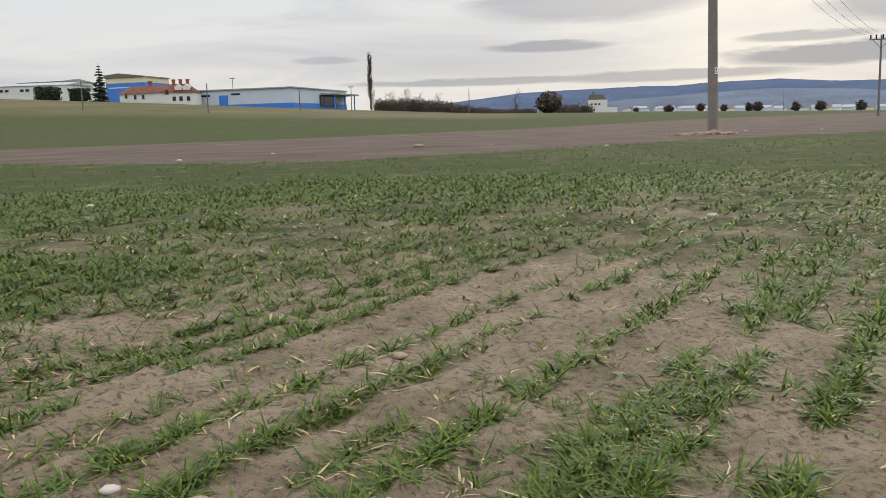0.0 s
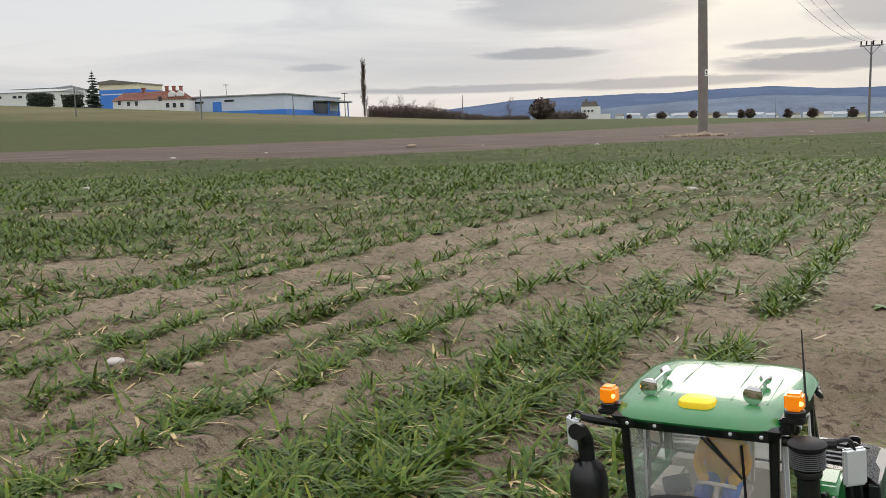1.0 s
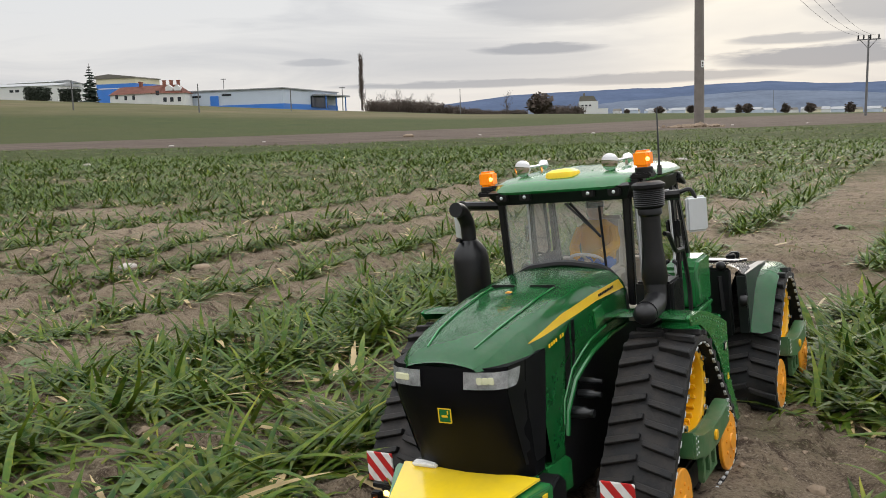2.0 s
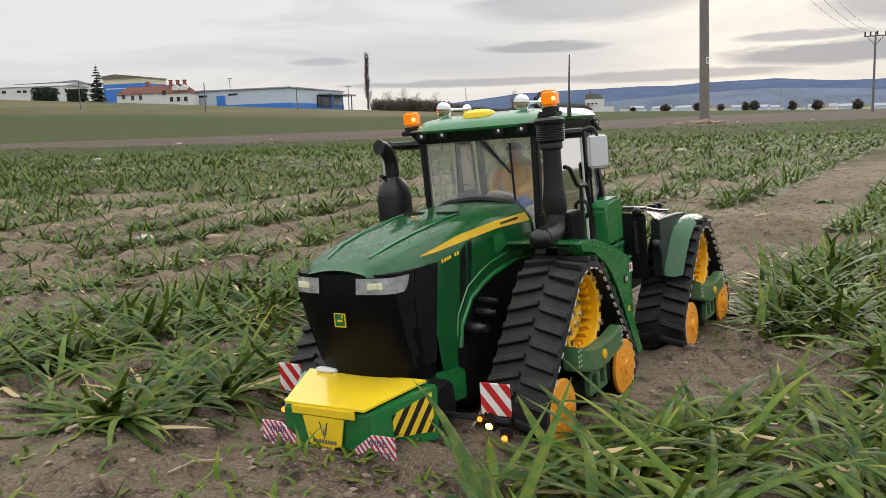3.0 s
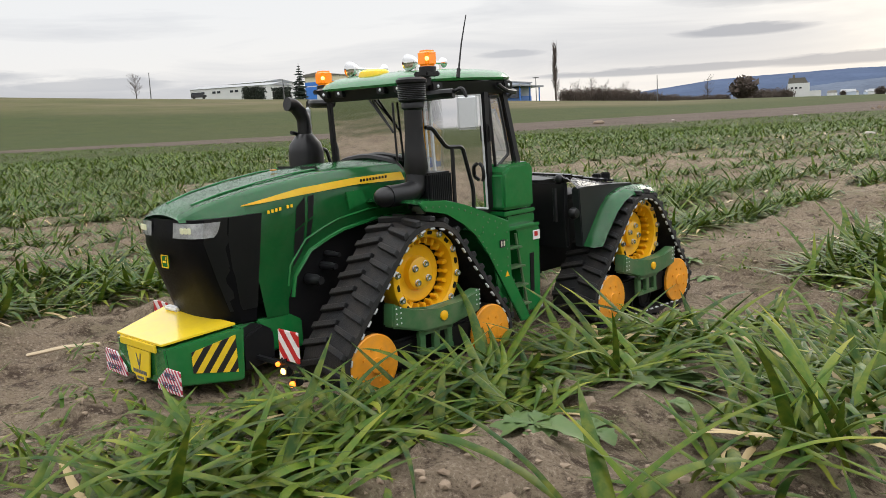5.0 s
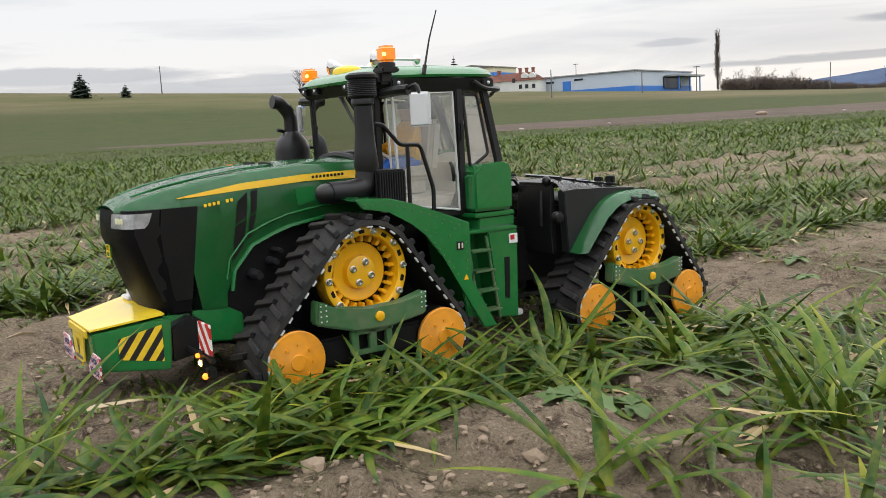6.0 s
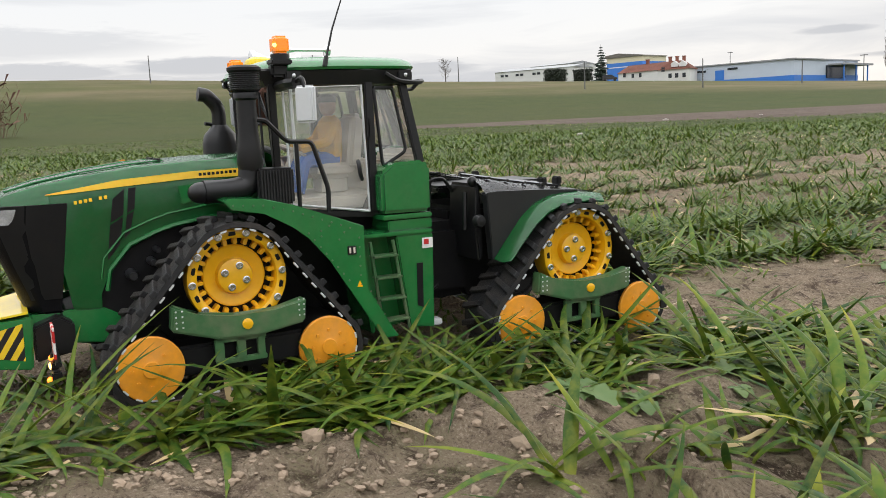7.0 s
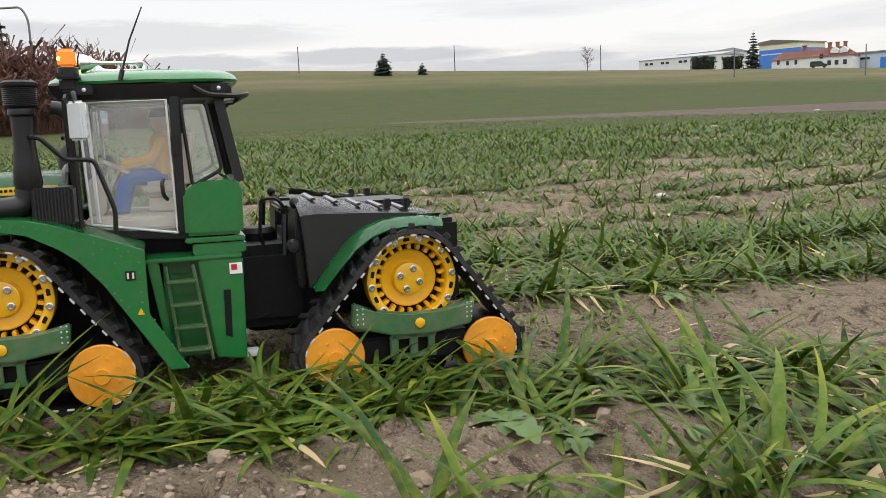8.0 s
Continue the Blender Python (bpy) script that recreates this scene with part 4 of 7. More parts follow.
def street_lamp():
    d = 60.0
    x, y = far_at(-68.1, d)
    z0 = float(height(x, y)) - 0.3
    t = thing("street_lamp", Matrix.Translation((x, y, z0)), "tall curved grey street lamp behind shrubs", "street lamp")
    bm = bmesh.new()
    top = rise(7.7, d) - z0
    tube(bm, bent([(0, 0, 0), (0.05, 0, top - 0.8), (-0.35, -0.2, top), (-2.6, -1.0, top + 0.1)], 0.8, 6), 0.07, 8)
    part("post", bm, POLE_GREY, t)
    bm = bmesh.new()
    box(bm, (-2.8, -1.1, top + 0.08), (0.7, 0.25, 0.14), 0.04)
    part("lamp_head", bm, POLE_GREY, t)


def distant_car():
    t = thing("passing_car", Matrix(), "small dark off-road car passing on the far road", "car")
    bm = bmesh.new()
    prism(bm, [(-1.9, 0.35), (1.9, 0.35), (1.92, 0.85), (1.0, 0.98), (0.55, 1.55), (-1.75, 1.58), (-1.92, 0.95)], -0.8, 0.8, "y", 0.08)
    part("body", bm, CAR_PAINT, t)
    bm = bmesh.new()
    prism(bm, [(0.78, 1.02), (0.45, 1.46), (-1.55, 1.48), (-1.65, 1.02)], -0.815, 0.815, "y", 0.03)
    part("window", bm, DARK_GLASS, t)
    for x in (1.2, -1.2):
        for y in (0.72, -0.72):
            bm = bmesh.new()
            lathe(bm, [(0.1, -0.11), (0.34, -0.11), (0.37, -0.06), (0.37, 0.06), (0.34, 0.11), (0.1, 0.11)], axis="y", n=14)
            w = part("wheel", bm, RUBBER, t)
            w.matrix_basis = Matrix.Translation((x, y, 0.36))
    return t


def build_distance():
    hills()
    town()
    long_shed()
    base = rise(1.9, 255)
    p, q = far_at(-21.97, 262), far_at(-19.3, 250)
    pitched_house("low_house", p, q, base, rise(2.62, 256), rise(3.12, 256), 9.0, "white gabled house with a red tiled roof", WALL_WHITE, ROOF_RED, [(2.6, base + 2.6), (6.0, base + 2.2), (9.0, base + 2.2)], [(7.5, 4.5)])
    p, q = far_at(-19.5, 247), far_at(-17.5, 245)
    pitched_house("tall_house", p, q, base - 0.6, rise(2.66, 246), rise(3.22, 246), 9.0, "white house with red hipped roof and dormers", WALL_WHITE, ROOF_RED, [(1.5, base + 3), (3.4, base + 1.2), (5.2, base + 1.2), (7.2, base + 1.2)], [(2.4, 4.5), (4.3, 4.5), (6.2, 4.5)], False, (4.4, 6.6))
    tall_works()
    pale_halls()
    white_block()
    dark_hedge(-26.75, -25.25, 2.1, 3.05, 240, 1)
    dark_hedge(-24.85, -23.6, 2.05, 2.95, 240, 2)
    for name, az, d, e0, e1, w, label in (("spruce", -23.05, 232, 2.0, 4.5, 2.7, "tall dark spruce beside the works building"), ("spruce", -46.55, 170, 2.4, 4.47, 2.9, "dark pointed spruce alone on the field edge"), ("spruce", -44.0, 172, 2.35, 3.7, 1.9, "small dark spruce alone on the field edge")):
        x, y = far_at(az, d)
        z = min(rise(e0, d), float(height(x, y)))
        conifer(name, (x, y, z), rise(e1, d) - z, w, label, int(-az * 10))
    x, y = far_at(-6.28, 235)
    z = rise(1.3, 235)
    poplar((x, y, z), rise(4.85, 235) - z)
    scrub(-5.9, 4.6, 240, 262, [(-6, 2.05), (-4, 2.1), (-1.7, 1.8), (0.5, 1.35), (2, 1.2), (4.6, 1.1)], TWIG, 21, "dense belt of leafless brown shrubs")
    scrub(5.9, 8.0, 290, 300, [(5.5, 1.3), (8, 1.3)], TWIG, 24, "leafless shrubs beside the white house", 8)
    for az, d, el, seed in ((-5.0, 236, 2.35, 1), (-4.0, 238, 2.5, 2), (-3.2, 240, 2.15, 3), (-1.8, 244, 2.15, 4), (3.25, 250, 2.15, 5)):
        x, y = far_at(az, d)
        z = float(height(x, y)) - 0.2
        bare_tree("bare_tree", (x, y, z), rise(el, d) - z, 2.2, TWIG, "small leafless tree above the shrubs", seed)
    x, y = far_at(-33.2, 200)
    z = float(height(x, y)) - 0.2
    bare_tree("bare_tree", (x, y, z), rise(4.0, 200) - z, 2.0, TWIG, "leafless tree alone on the rise", 9, 40)
    round_bush(5.4, 255, 0.75, 2.1, 0.85, 31)
    for az, d, e0, e1, arm in ((-24.1, 150, 2.1, 3.5, False), (-16.7, 150, 1.6, 3.25, False), (-15.1, 262, 2.3, 3.5, True), (-10.9, 170, 1.6, 2.75, False), (-7.55, 215, 1.7, 2.85, True), (0.2, 215, 1.0, 2.5, False), (-52.05, 178, 2.6, 4.92, False), (-41.85, 190, 2.8, 4.68, False), (-32.35, 200, 2.5, 4.18, False), (19.9, 420, 0.3, 1.75, False)):
        utility_pole(az, d, e0, e1, arm)
    concrete_pole()
    line_pole()
    scrub(-78, -63.5, 52, 66, [(-78, 5.6), (-70, 5.8), (-66, 4.9), (-63.5, 3.9)], RED_TWIG, 33, "reddish leafless shrubs at the field side", 4.0, 110)
    for az, el, seed in ((-69.6, 7.2, 71), (-72.5, 8.0, 72)):
        x, y = far_at(az, 62)
        z = float(height(x, y)) - 0.2
        conifer("pine", (x, y, z), rise(el, 62) - z, 1.7, "dark pine standing among reddish shrubs", seed)
    for az, el, seed in ((-67.0, 6.0, 81), (-66.0, 5.8, 82), (-65.2, 5.4, 83)):
        x, y = far_at(az, 75)
        z = float(height(x, y)) - 0.2
        bare_tree("bare_tree", (x, y, z), rise(el, 75) - z, 1.6, TWIG, "leafless tree behind reddish shrubs", seed, 30)
    street_lamp()


build_distance()
CAR = distant_car()


# ---- the toy tractor: x ahead, y to its left, z up ----
TRACTOR = thing("toy_tractor", Matrix(), "green and yellow articulated toy tractor on four rubber tracks", "toy tractor")
WHEELS, LUGS = [], []

HX = [0.095, 0.115, 0.145, 0.186, 0.225, 0.250, 0.266, 0.276, 0.283]
HTOP = [0.1640, 0.1645, 0.1642, 0.1618, 0.1569, 0.1522, 0.1480, 0.1445, 0.1405]
HWIDE = [0.0480, 0.0475, 0.0465, 0.0450, 0.0435, 0.0425, 0.0400, 0.0365, 0.0300]


def hood_top(x):
    return float(np.interp(x, HX, HTOP))


def hood_side(x, z):
    """Half width of the hood at a height."""
    s = min(1.0, max(0.0, (z - (hood_top(x) - 0.017)) / 0.017))
    return float(np.interp(x, HX, HWIDE)) * (1 - 0.24 * s**2.0)


def hood_low(x):
    return float(np.interp(x, [0.095, 0.105, 0.134, 0.1645, 0.194, 0.211, 0.2165, 0.2168, 0.243, 0.2435, 0.30], [0.124, 0.1245, 0.124, 0.1196, 0.1084, 0.0903, 0.076, 0.067, 0.0675, 0.139, 0.139]))


def hood():
    bm = bmesh.new()
    rings = []
    for x in list(np.linspace(0.095, 0.21, 16)) + [0.2164, 0.2168, 0.225, 0.235, 0.2434, 0.2436, 0.250, 0.258, 0.266, 0.272, 0.277, 0.281, 0.284]:
        top, low = hood_top(x), hood_low(x)
        ring = []
        for s in (0, 0.3, 0.6, 0.78, 0.86, 0.91, 0.95, 0.98, 1.0):
            z = low + (top - low) * s
            ring.append((x, hood_side(x, z), z))
        half = hood_side(x, top)
        for c in (0.75, 0.4, 0.0):
            ring.append((x, half * c, top + 0.0032 * (1 - c * c)))
        rings.append(ring + [(p[0], -p[1], p[2]) for p in ring[-2::-1]])
    loft(bm, rings, closed=False, caps=False)
    bmesh.ops.solidify(bm, geom=bm.faces[:], thickness=0.0016)
    h = part("hood", bm, GREEN, TRACTOR, "glossy dark green hood")
    # pressed lines and slots on the top
    for y in (0.012, -0.012):
        bm = bmesh.new()
        box(bm, (0.168, y * 1.25, hood_top(0.168) + 0.0030), (0.0032, 0.019, 0.0022), 0.0006, Matrix.Rotation(radians(-5), 4, "Y"))
        part("hood_slot", bm, BLACK, h)
    bm = bmesh.new()
    box(bm, (0.190, 0, hood_top(0.190) + 0.0048), (0.004, 0.004, 0.0008), 0.0003)
    part("hood_emblem", bm, ORANGE_YELLOW, h, "tiny orange emblem")
    for y in (0.0235, -0.0235):
        bm = bmesh.new()
        tube(bm, [(x, y * f, hood_top(x) + 0.0026) for x, f in ((0.165, 1.0), (0.19, 0.98), (0.22, 0.95), (0.25, 0.85), (0.27, 0.7))], 0.0007, 5)
        part("hood_crease", bm, GREEN, h)
    bm = bmesh.new()
    tube(bm, bent([(0.096, 0.047, 0.128), (0.096, 0.046, 0.150), (0.0965, 0.034, 0.1655), (0.097, 0.0, 0.170), (0.0965, -0.034, 0.1655), (0.096, -0.046, 0.150), (0.096, -0.047, 0.128)], 0.012), 0.0028, 7)
    part("hood_seal", bm, BLACK, h)
    for sgn in (1, -1):
        # the yellow stripe runs along the shoulder and ends in a point
        bm = bmesh.new()
        up, lo = [], []
        for k in range(27):
            x = 0.2455 - 0.145 * k / 26
            zu = float(np.interp(x, [0.100, 0.112, 0.149, 0.198, 0.232, 0.2455], [0.1578, 0.1578, 0.1572, 0.1541, 0.1490, 0.1468]))
            zl = float(np.interp(x, [0.100, 0.112, 0.149, 0.198, 0.232, 0.2455], [0.1516, 0.1518, 0.1522, 0.1493, 0.1468, 0.1464]))
            up.append((x, sgn * (hood_side(x, zu) + 0.0008), zu))
            lo.append((x, sgn * (hood_side(x, zl) + 0.0008), zl))
        loft(bm, [lo, up], closed=False, caps=False)
        bmesh.ops.solidify(bm, geom=bm.faces[:], thickness=0.0004)
        st = part("side_stripe", bm, DECAL_YELLOW, h, "yellow side stripe")
        # lettering on the stripe and the flank as plain bars
        for x0, n, z, mat, size in ((0.1435, 9, 0.1547, BLACK, 0.0020), (0.2275, 7, 0.1405, DECAL_YELLOW, 0.0024)):
            bm = bmesh.new()
            for k in range(n):
                x = x0 - k * (0.0031 if mat is BLACK else 0.0032)
                if mat is not BLACK and k == 4:
                    continue
                zz = z + (0.0004 * k if mat is not BLACK else 0.0001 * k)
                box(bm, (x, sgn * (hood_side(x, zz) + 0.0012), zz), (0.0021, 0.0005, size), 0.0002)
            tagged(part("lettering_bar", bm, mat, h), kind="stuff")
        # twin vents split by a bar
        for pts in ([(0.2039, 0.1412), (0.1958, 0.1478), (0.1977, 0.1300), (0.2066, 0.1250)], [(0.2070, 0.1235), (0.1980, 0.1285), (0.2018, 0.1094), (0.2105, 0.0990)], [(0.1930, 0.1480), (0.1880, 0.1484), (0.1902, 0.1335), (0.1950, 0.1312)], [(0.1954, 0.1296), (0.1906, 0.1320), (0.1945, 0.1170), (0.1984, 0.1130)]):
            bm = bmesh.new()
            vs = [bm.verts.new((x, sgn * (hood_side(x, z) + 0.0005), z)) for x, z in pts]
            bm.faces.new(vs)
            bmesh.ops.solidify(bm, geom=bm.faces[:], thickness=0.0012)
            part("side_vent", bm, GREY_PANEL, h, "dark mesh vent")
        for off, wide in ((0.000, 0.0016), (0.0085, 0.0008)):
            bm = bmesh.new()
            tube(bm, [(x + off * 0.4, sgn * (hood_side(x, z) + 0.0006), z + off) for x, z in ((0.2125, 0.078), (0.2095, 0.0925), (0.195, 0.1090), (0.178, 0.1160), (0.1645, 0.1202), (0.134, 0.1246), (0.105, 0.1250))], wide, 6)
            part("arch_rib", bm, GREEN, h)
        bm = bmesh.new()
        prism(bm, [(0.160, 0.1475), (0.1445, 0.1482), (0.1400, 0.1380), (0.158, 0.1340)], sgn * 0.0458, sgn * 0.0474, "y", 0.0004)
        part("side_window_panel", bm, GREEN, h)


def grille_line(z):
    """Half plan of the nose at a height, from its back to its middle."""
    t = (z - 0.067) / 0.075
    back = 0.2425 - 0.010 * t
    front = 0.266 + 0.019 * min(1.0, 1.35 * t) - 0.004 * max(0.0, t - 0.75) * 4 * 0.6
    w = 0.0415 + 0.002 * t
    pts = [(back, w), ((back + front) / 2, w * 0.985), (front - 0.009, w * 0.90), (front - 0.004, w * 0.76), (front - 0.0015, w * 0.5), (front, 0.0)]
    return pts


def nose():
    bm = bmesh.new()
    rings = []
    for z in (0.066, 0.0675, 0.075, 0.09, 0.105, 0.12, 0.13, 0.138, 0.1405):
        pts = grille_line(z)
        f = 0.97 if z < 0.067 else 1.0
        half = [(x * 1.0 - (0.002 if z < 0.067 else 0), y * f, z) for x, y in pts]
        rings.append(half + [(x, -y, zz) for x, y, zz in half[-2::-1]])
    loft(bm, rings)
    g = part("grille", bm, GRILLE, TRACTOR, "black mesh nose grille")
    for sgn in (1, -1):
        bm = bmesh.new()
        rings = []
        for z in (0.076, 0.10, 0.125, 0.1405):
            pts = grille_line(z)
            a, b = Vector((pts[0][0], pts[0][1], 0)), Vector((pts[2][0], pts[2][1], 0))
            rings.append([(a.x, sgn * (a.y + 0.0007), z), ((a.x + b.x) / 2, sgn * ((pts[1][1]) + 0.0008), z), (b.x + 0.0004, sgn * (b.y + 0.0006), z)])
        loft(bm, rings, closed=False, caps=False)
        bmesh.ops.solidify(bm, geom=bm.faces[:], thickness=0.0004)
        part("cheek_panel", bm, GREY_PANEL, g)
        # wrap-round headlight: dark housing, clear cover and three small lamps
        bm = bmesh.new()
        rings = []
        for z, cut in ((0.1285, 0.25), (0.1310, 0.12), (0.1345, 0.05), (0.1385, 0.0)):
            pts = [Vector((x + 0.0012, y + 0.0008, z)) for x, y in grille_line(z)]
            line = [pts[4].lerp(pts[5], 0.35), pts[4], pts[3], pts[2], pts[2].lerp(pts[1], 0.7 - cut)]
            rings.append([(p.x, sgn * p.y, p.z) for p in line])
        loft(bm, rings, closed=False, caps=False)
        bmesh.ops.solidify(bm, geom=bm.faces[:], thickness=0.0012)
        hl = part("headlight", bm, HEADLIGHT, g, "clear faceted headlight")
        for c in (0.25, 0.55, 0.85):
            p = Vector(grille_line(0.1325)[4] + (0,)).lerp(Vector(grille_line(0.1325)[3] + (0,)), c)
            bm = bmesh.new()
            box(bm, (p.x + 0.0016, sgn * (p.y + 0.0008), 0.1336), (0.0012, 0.0040, 0.0042), 0.0005)
            part("lamp", bm, LED, hl)
    bm = bmesh.new()
    box(bm, (0.2835, 0, 0.1115), (0.0016, 0.0085, 0.0085), 0.0006)
    e = part("nose_badge", bm, GREEN, g, "small square green badge")
    bm = bmesh.new()
    box(bm, (0.2846, 0.0, 0.1112), (0.0006, 0.0044, 0.0016), 0.0003)
    box(bm, (0.2846, 0.0022, 0.1136), (0.0006, 0.0010, 0.0026), 0.0003)
    part("badge_mark", bm, DECAL_YELLOW, e)
    bm = bmesh.new()
    for z in (0.1157, 0.1073):
        box(bm, (0.2843, 0, z), (0.0006, 0.0085, 0.0005))
    for y in (0.0042, -0.0042):
        box(bm, (0.2843, y, 0.1115), (0.0006, 0.0005, 0.0088))
    part("badge_rim", bm, DECAL_YELLOW, e)
    bm = bmesh.new()
    prism(bm, [(0.243, 0.0665), (0.266, 0.0660), (0.262, 0.058), (0.243, 0.056)], -0.040, 0.040, "y", 0.001)
    part("chin", bm, GREEN, TRACTOR)


def chassis():
    bm = bmesh.new()
    prism(bm, [(0.243, 0.060), (0.215, 0.070), (0.21, 0.10), (0.17, 0.119), (0.10, 0.124), (-0.02, 0.12), (-0.02, 0.035), (0.19, 0.032), (0.243, 0.045)], -0.040, 0.040, "y", 0.002)
    part("front_frame", bm, BLACK_MATT, TRACTOR)
    for sgn in (1, -1):
        bm = bmesh.new()
        prism(bm, [(0.2425, 0.0672), (0.2165, 0.0668), (0.205, 0.060), (0.205, 0.040), (0.238, 0.044)], sgn * 0.037, sgn * 0.0425, "y", 0.001)
        part("frame_rail", bm, GREEN, TRACTOR)
        for x, z, r in ((0.196, 0.088, 0.004), (0.182, 0.096, 0.003), (0.178, 0.104, 0.0022)):
            bm = bmesh.new()
            lathe(bm, [(r, 0), (r, 0.010), (r * 0.7, 0.012), (r * 0.7, 0.016)], (x, 0, z), "y", 10)
            f = part("fitting", bm, GREY_PANEL, TRACTOR)
            f.matrix_basis = Matrix.Translation((0, 0.041 if sgn > 0 else -0.055, 0))
    bm = bmesh.new()
    prism(bm, [(0.262, 0.060), (0.245, 0.066), (0.236, 0.060), (0.236, 0.040), (0.262, 0.036)], -0.052, 0.052, "y", 0.0015)
    part("front_axle_carrier", bm, BLACK, TRACTOR)


def weight_block():
    wb = part("front_weight", weight_shape(bmesh.new(), 0.0), GREEN, TRACTOR, "green front ballast block with warning stickers")
    bm = bmesh.new()
    vs = [(0.2635, 0.0480, 0.0690), (0.2635, -0.0480, 0.0690), (0.3090, -0.0315, 0.0618), (0.3090, 0.0315, 0.0618)]
    loft(bm, [[Vector(v) for v in vs], [Vector(v) + Vector((0, 0, 0.0014)) for v in vs]])
    lid = part("lid", bm, YELLOW_LID, wb, "sloping yellow lid")
    bm = bmesh.new()
    box(bm, (0.3098, 0, 0.0592), (0.0016, 0.050, 0.0055), 0.0005)
    part("lid_lip", bm, YELLOW_LID, lid)
    bm = bmesh.new()
    box(bm, (0.266, -0.030, 0.0715), (0.006, 0.018, 0.003), 0.001)
    part("lid_handle", bm, WHITE_DECAL, lid)
    bm = bmesh.new()
    prism(bm, [(-0.0165, 0.0560), (0.0165, 0.0560), (0.0125, 0.0380), (0.0070, 0.0375), (0.0060, 0.0340), (-0.0060, 0.0340), (-0.0070, 0.0375), (-0.0125, 0.0380)], 0.3092, 0.3102, "x", 0.0002)
    pl = part("front_plate", bm, YELLOW_LID, wb, "yellow plate with an ear of wheat")
    bm = bmesh.new()
    for k in range(5):
        for s in (-1, 1):
            box(bm, (0.3104, s * (0.0011 + 0.0004 * k), 0.0455 + 0.0016 * k), (0.0003, 0.0010, 0.0024), 0.0002, Matrix.Rotation(radians(-s * 20), 4, "X"))
    box(bm, (0.3104, 0, 0.0452), (0.0003, 0.0006, 0.007))
    part("wheat_emblem", bm, ROOF_DARK, pl)
    bm = bmesh.new()
    for k in range(8):
        box(bm, (0.3104, -0.0085 + 0.0024 * k, 0.0402), (0.0003, 0.0016, 0.0024))
    for k in range(4):
        box(bm, (0.3104, -0.0036 + 0.0024 * k, 0.0360), (0.0003, 0.0015, 0.0020))
    tagged(part("lettering_bar", bm, ROOF_DARK, pl), kind="stuff")
    for sgn in (1, -1):
        # warning plate on the front
        bm = bmesh.new()
        prism(bm, [(sgn * 0.0225, 0.0325), (sgn * 0.0525, 0.0325), (sgn * 0.0525, 0.0485), (sgn * 0.0360, 0.0485), (sgn * 0.0225, 0.0385)], 0.3085, 0.3096, "x")
        wp = part("warning_plate", bm, HAZ_FINE, wb, "fine red and white striped plate")
        for word, z in (("WIDE", 0.0420), ("VEHICLE", 0.0350)):
            cu = bpy.data.curves.new("lettering", "FONT")
            cu.body, cu.size, cu.extrude, cu.align_x = word, 0.0056, 0.0001, "CENTER"
            cu.materials.append(HILL_FAR)
            tx = new("lettering", cu)
            tx.parent = wp
            tx.matrix_basis = Matrix.Translation((0.3099, sgn * 0.0395, z)) @ Matrix.Rotation(radians(90), 4, "Z") @ Matrix.Rotation(radians(90), 4, "X")
        # striped sticker on the slanting side
        bm = bmesh.new()
        a, b = Vector((0.2675, 0.0535, 0)), Vector((0.2935, 0.0408, 0))
        out = Vector((b - a).normalized().yx.to_3d())
        n = Vector((-(b - a).y, (b - a).x, 0)).normalized() * 0.0009
        if n.y < 0:
            n = -n
        vs = [Vector((a.x, a.y, 0.0388)), Vector((b.x, b.y, 0.0420)), Vector((b.x, b.y, 0.0560)), Vector((a.x, a.y, 0.0640))]
        loft(bm, [[Vector((p.x + o.x, sgn * (p.y + o.y), p.z)) for p in vs] for o in (n * 0.2, n * 1.2)])
        part("hazard_sticker", bm, HAZ_YELLOW, wb, "black and yellow diagonal sticker")
        # outboard plate with lamps on an arm
        bm = bmesh.new()
        reach = 0.0 if sgn > 0 else 0.013
        tube(bm, [(0.250, sgn * 0.045, 0.044), (0.250, sgn * (0.099 - reach), 0.044)], 0.0020, 6)
        arm = part("lamp_arm", bm, BLACK, TRACTOR)
        bm = bmesh.new()
        box(bm, (0.2515, sgn * (0.0905 - reach), 0.0580), (0.0016, 0.0210, 0.0205), 0.0004)
        part("striped_plate", bm, HAZ_RED, arm, "red and white striped marker plate")
        bm = bmesh.new()
        box(bm, (0.252, sgn * (0.0860 - reach), 0.0410), (0.004, 0.0085, 0.0068), 0.0012)
        part("marker_lamp", bm, BLACK, arm)
        bm = bmesh.new()
        box(bm, (0.2545, sgn * (0.0860 - reach), 0.0410), (0.002, 0.0046, 0.0040), 0.0008)
        part("white_light", bm, LAMP_ON, arm, "lit warm white light")
        bm = bmesh.new()
        ball(bm, (0.2535, sgn * (0.0790 - reach), 0.0445), 0.0018, 8)
        part("side_light", bm, LAMP_AMBER, arm, "lit amber light")
        bm = bmesh.new()
        box(bm, (0.2515, sgn * (0.0965 - reach), 0.0365), (0.006, 0.007, 0.007), 0.001)
        part("indicator_box", bm, BLACK, arm)
        bm = bmesh.new()
        ball(bm, (0.2555, sgn * (0.0968 - reach), 0.0345), 0.0022, 8)
        part("indicator", bm, LAMP_AMBER, arm, "lit amber indicator")
        bm = bmesh.new()
        for z in (0.0475, 0.0490):
            tube(bm, [(0.2526, sgn * (0.083 - reach), z), (0.2535, sgn * (0.085 - reach), z - 0.001), (0.2526, sgn * (0.088 - reach), z)], 0.0008, 5)
        part("plate_clip", bm, BLACK, arm)


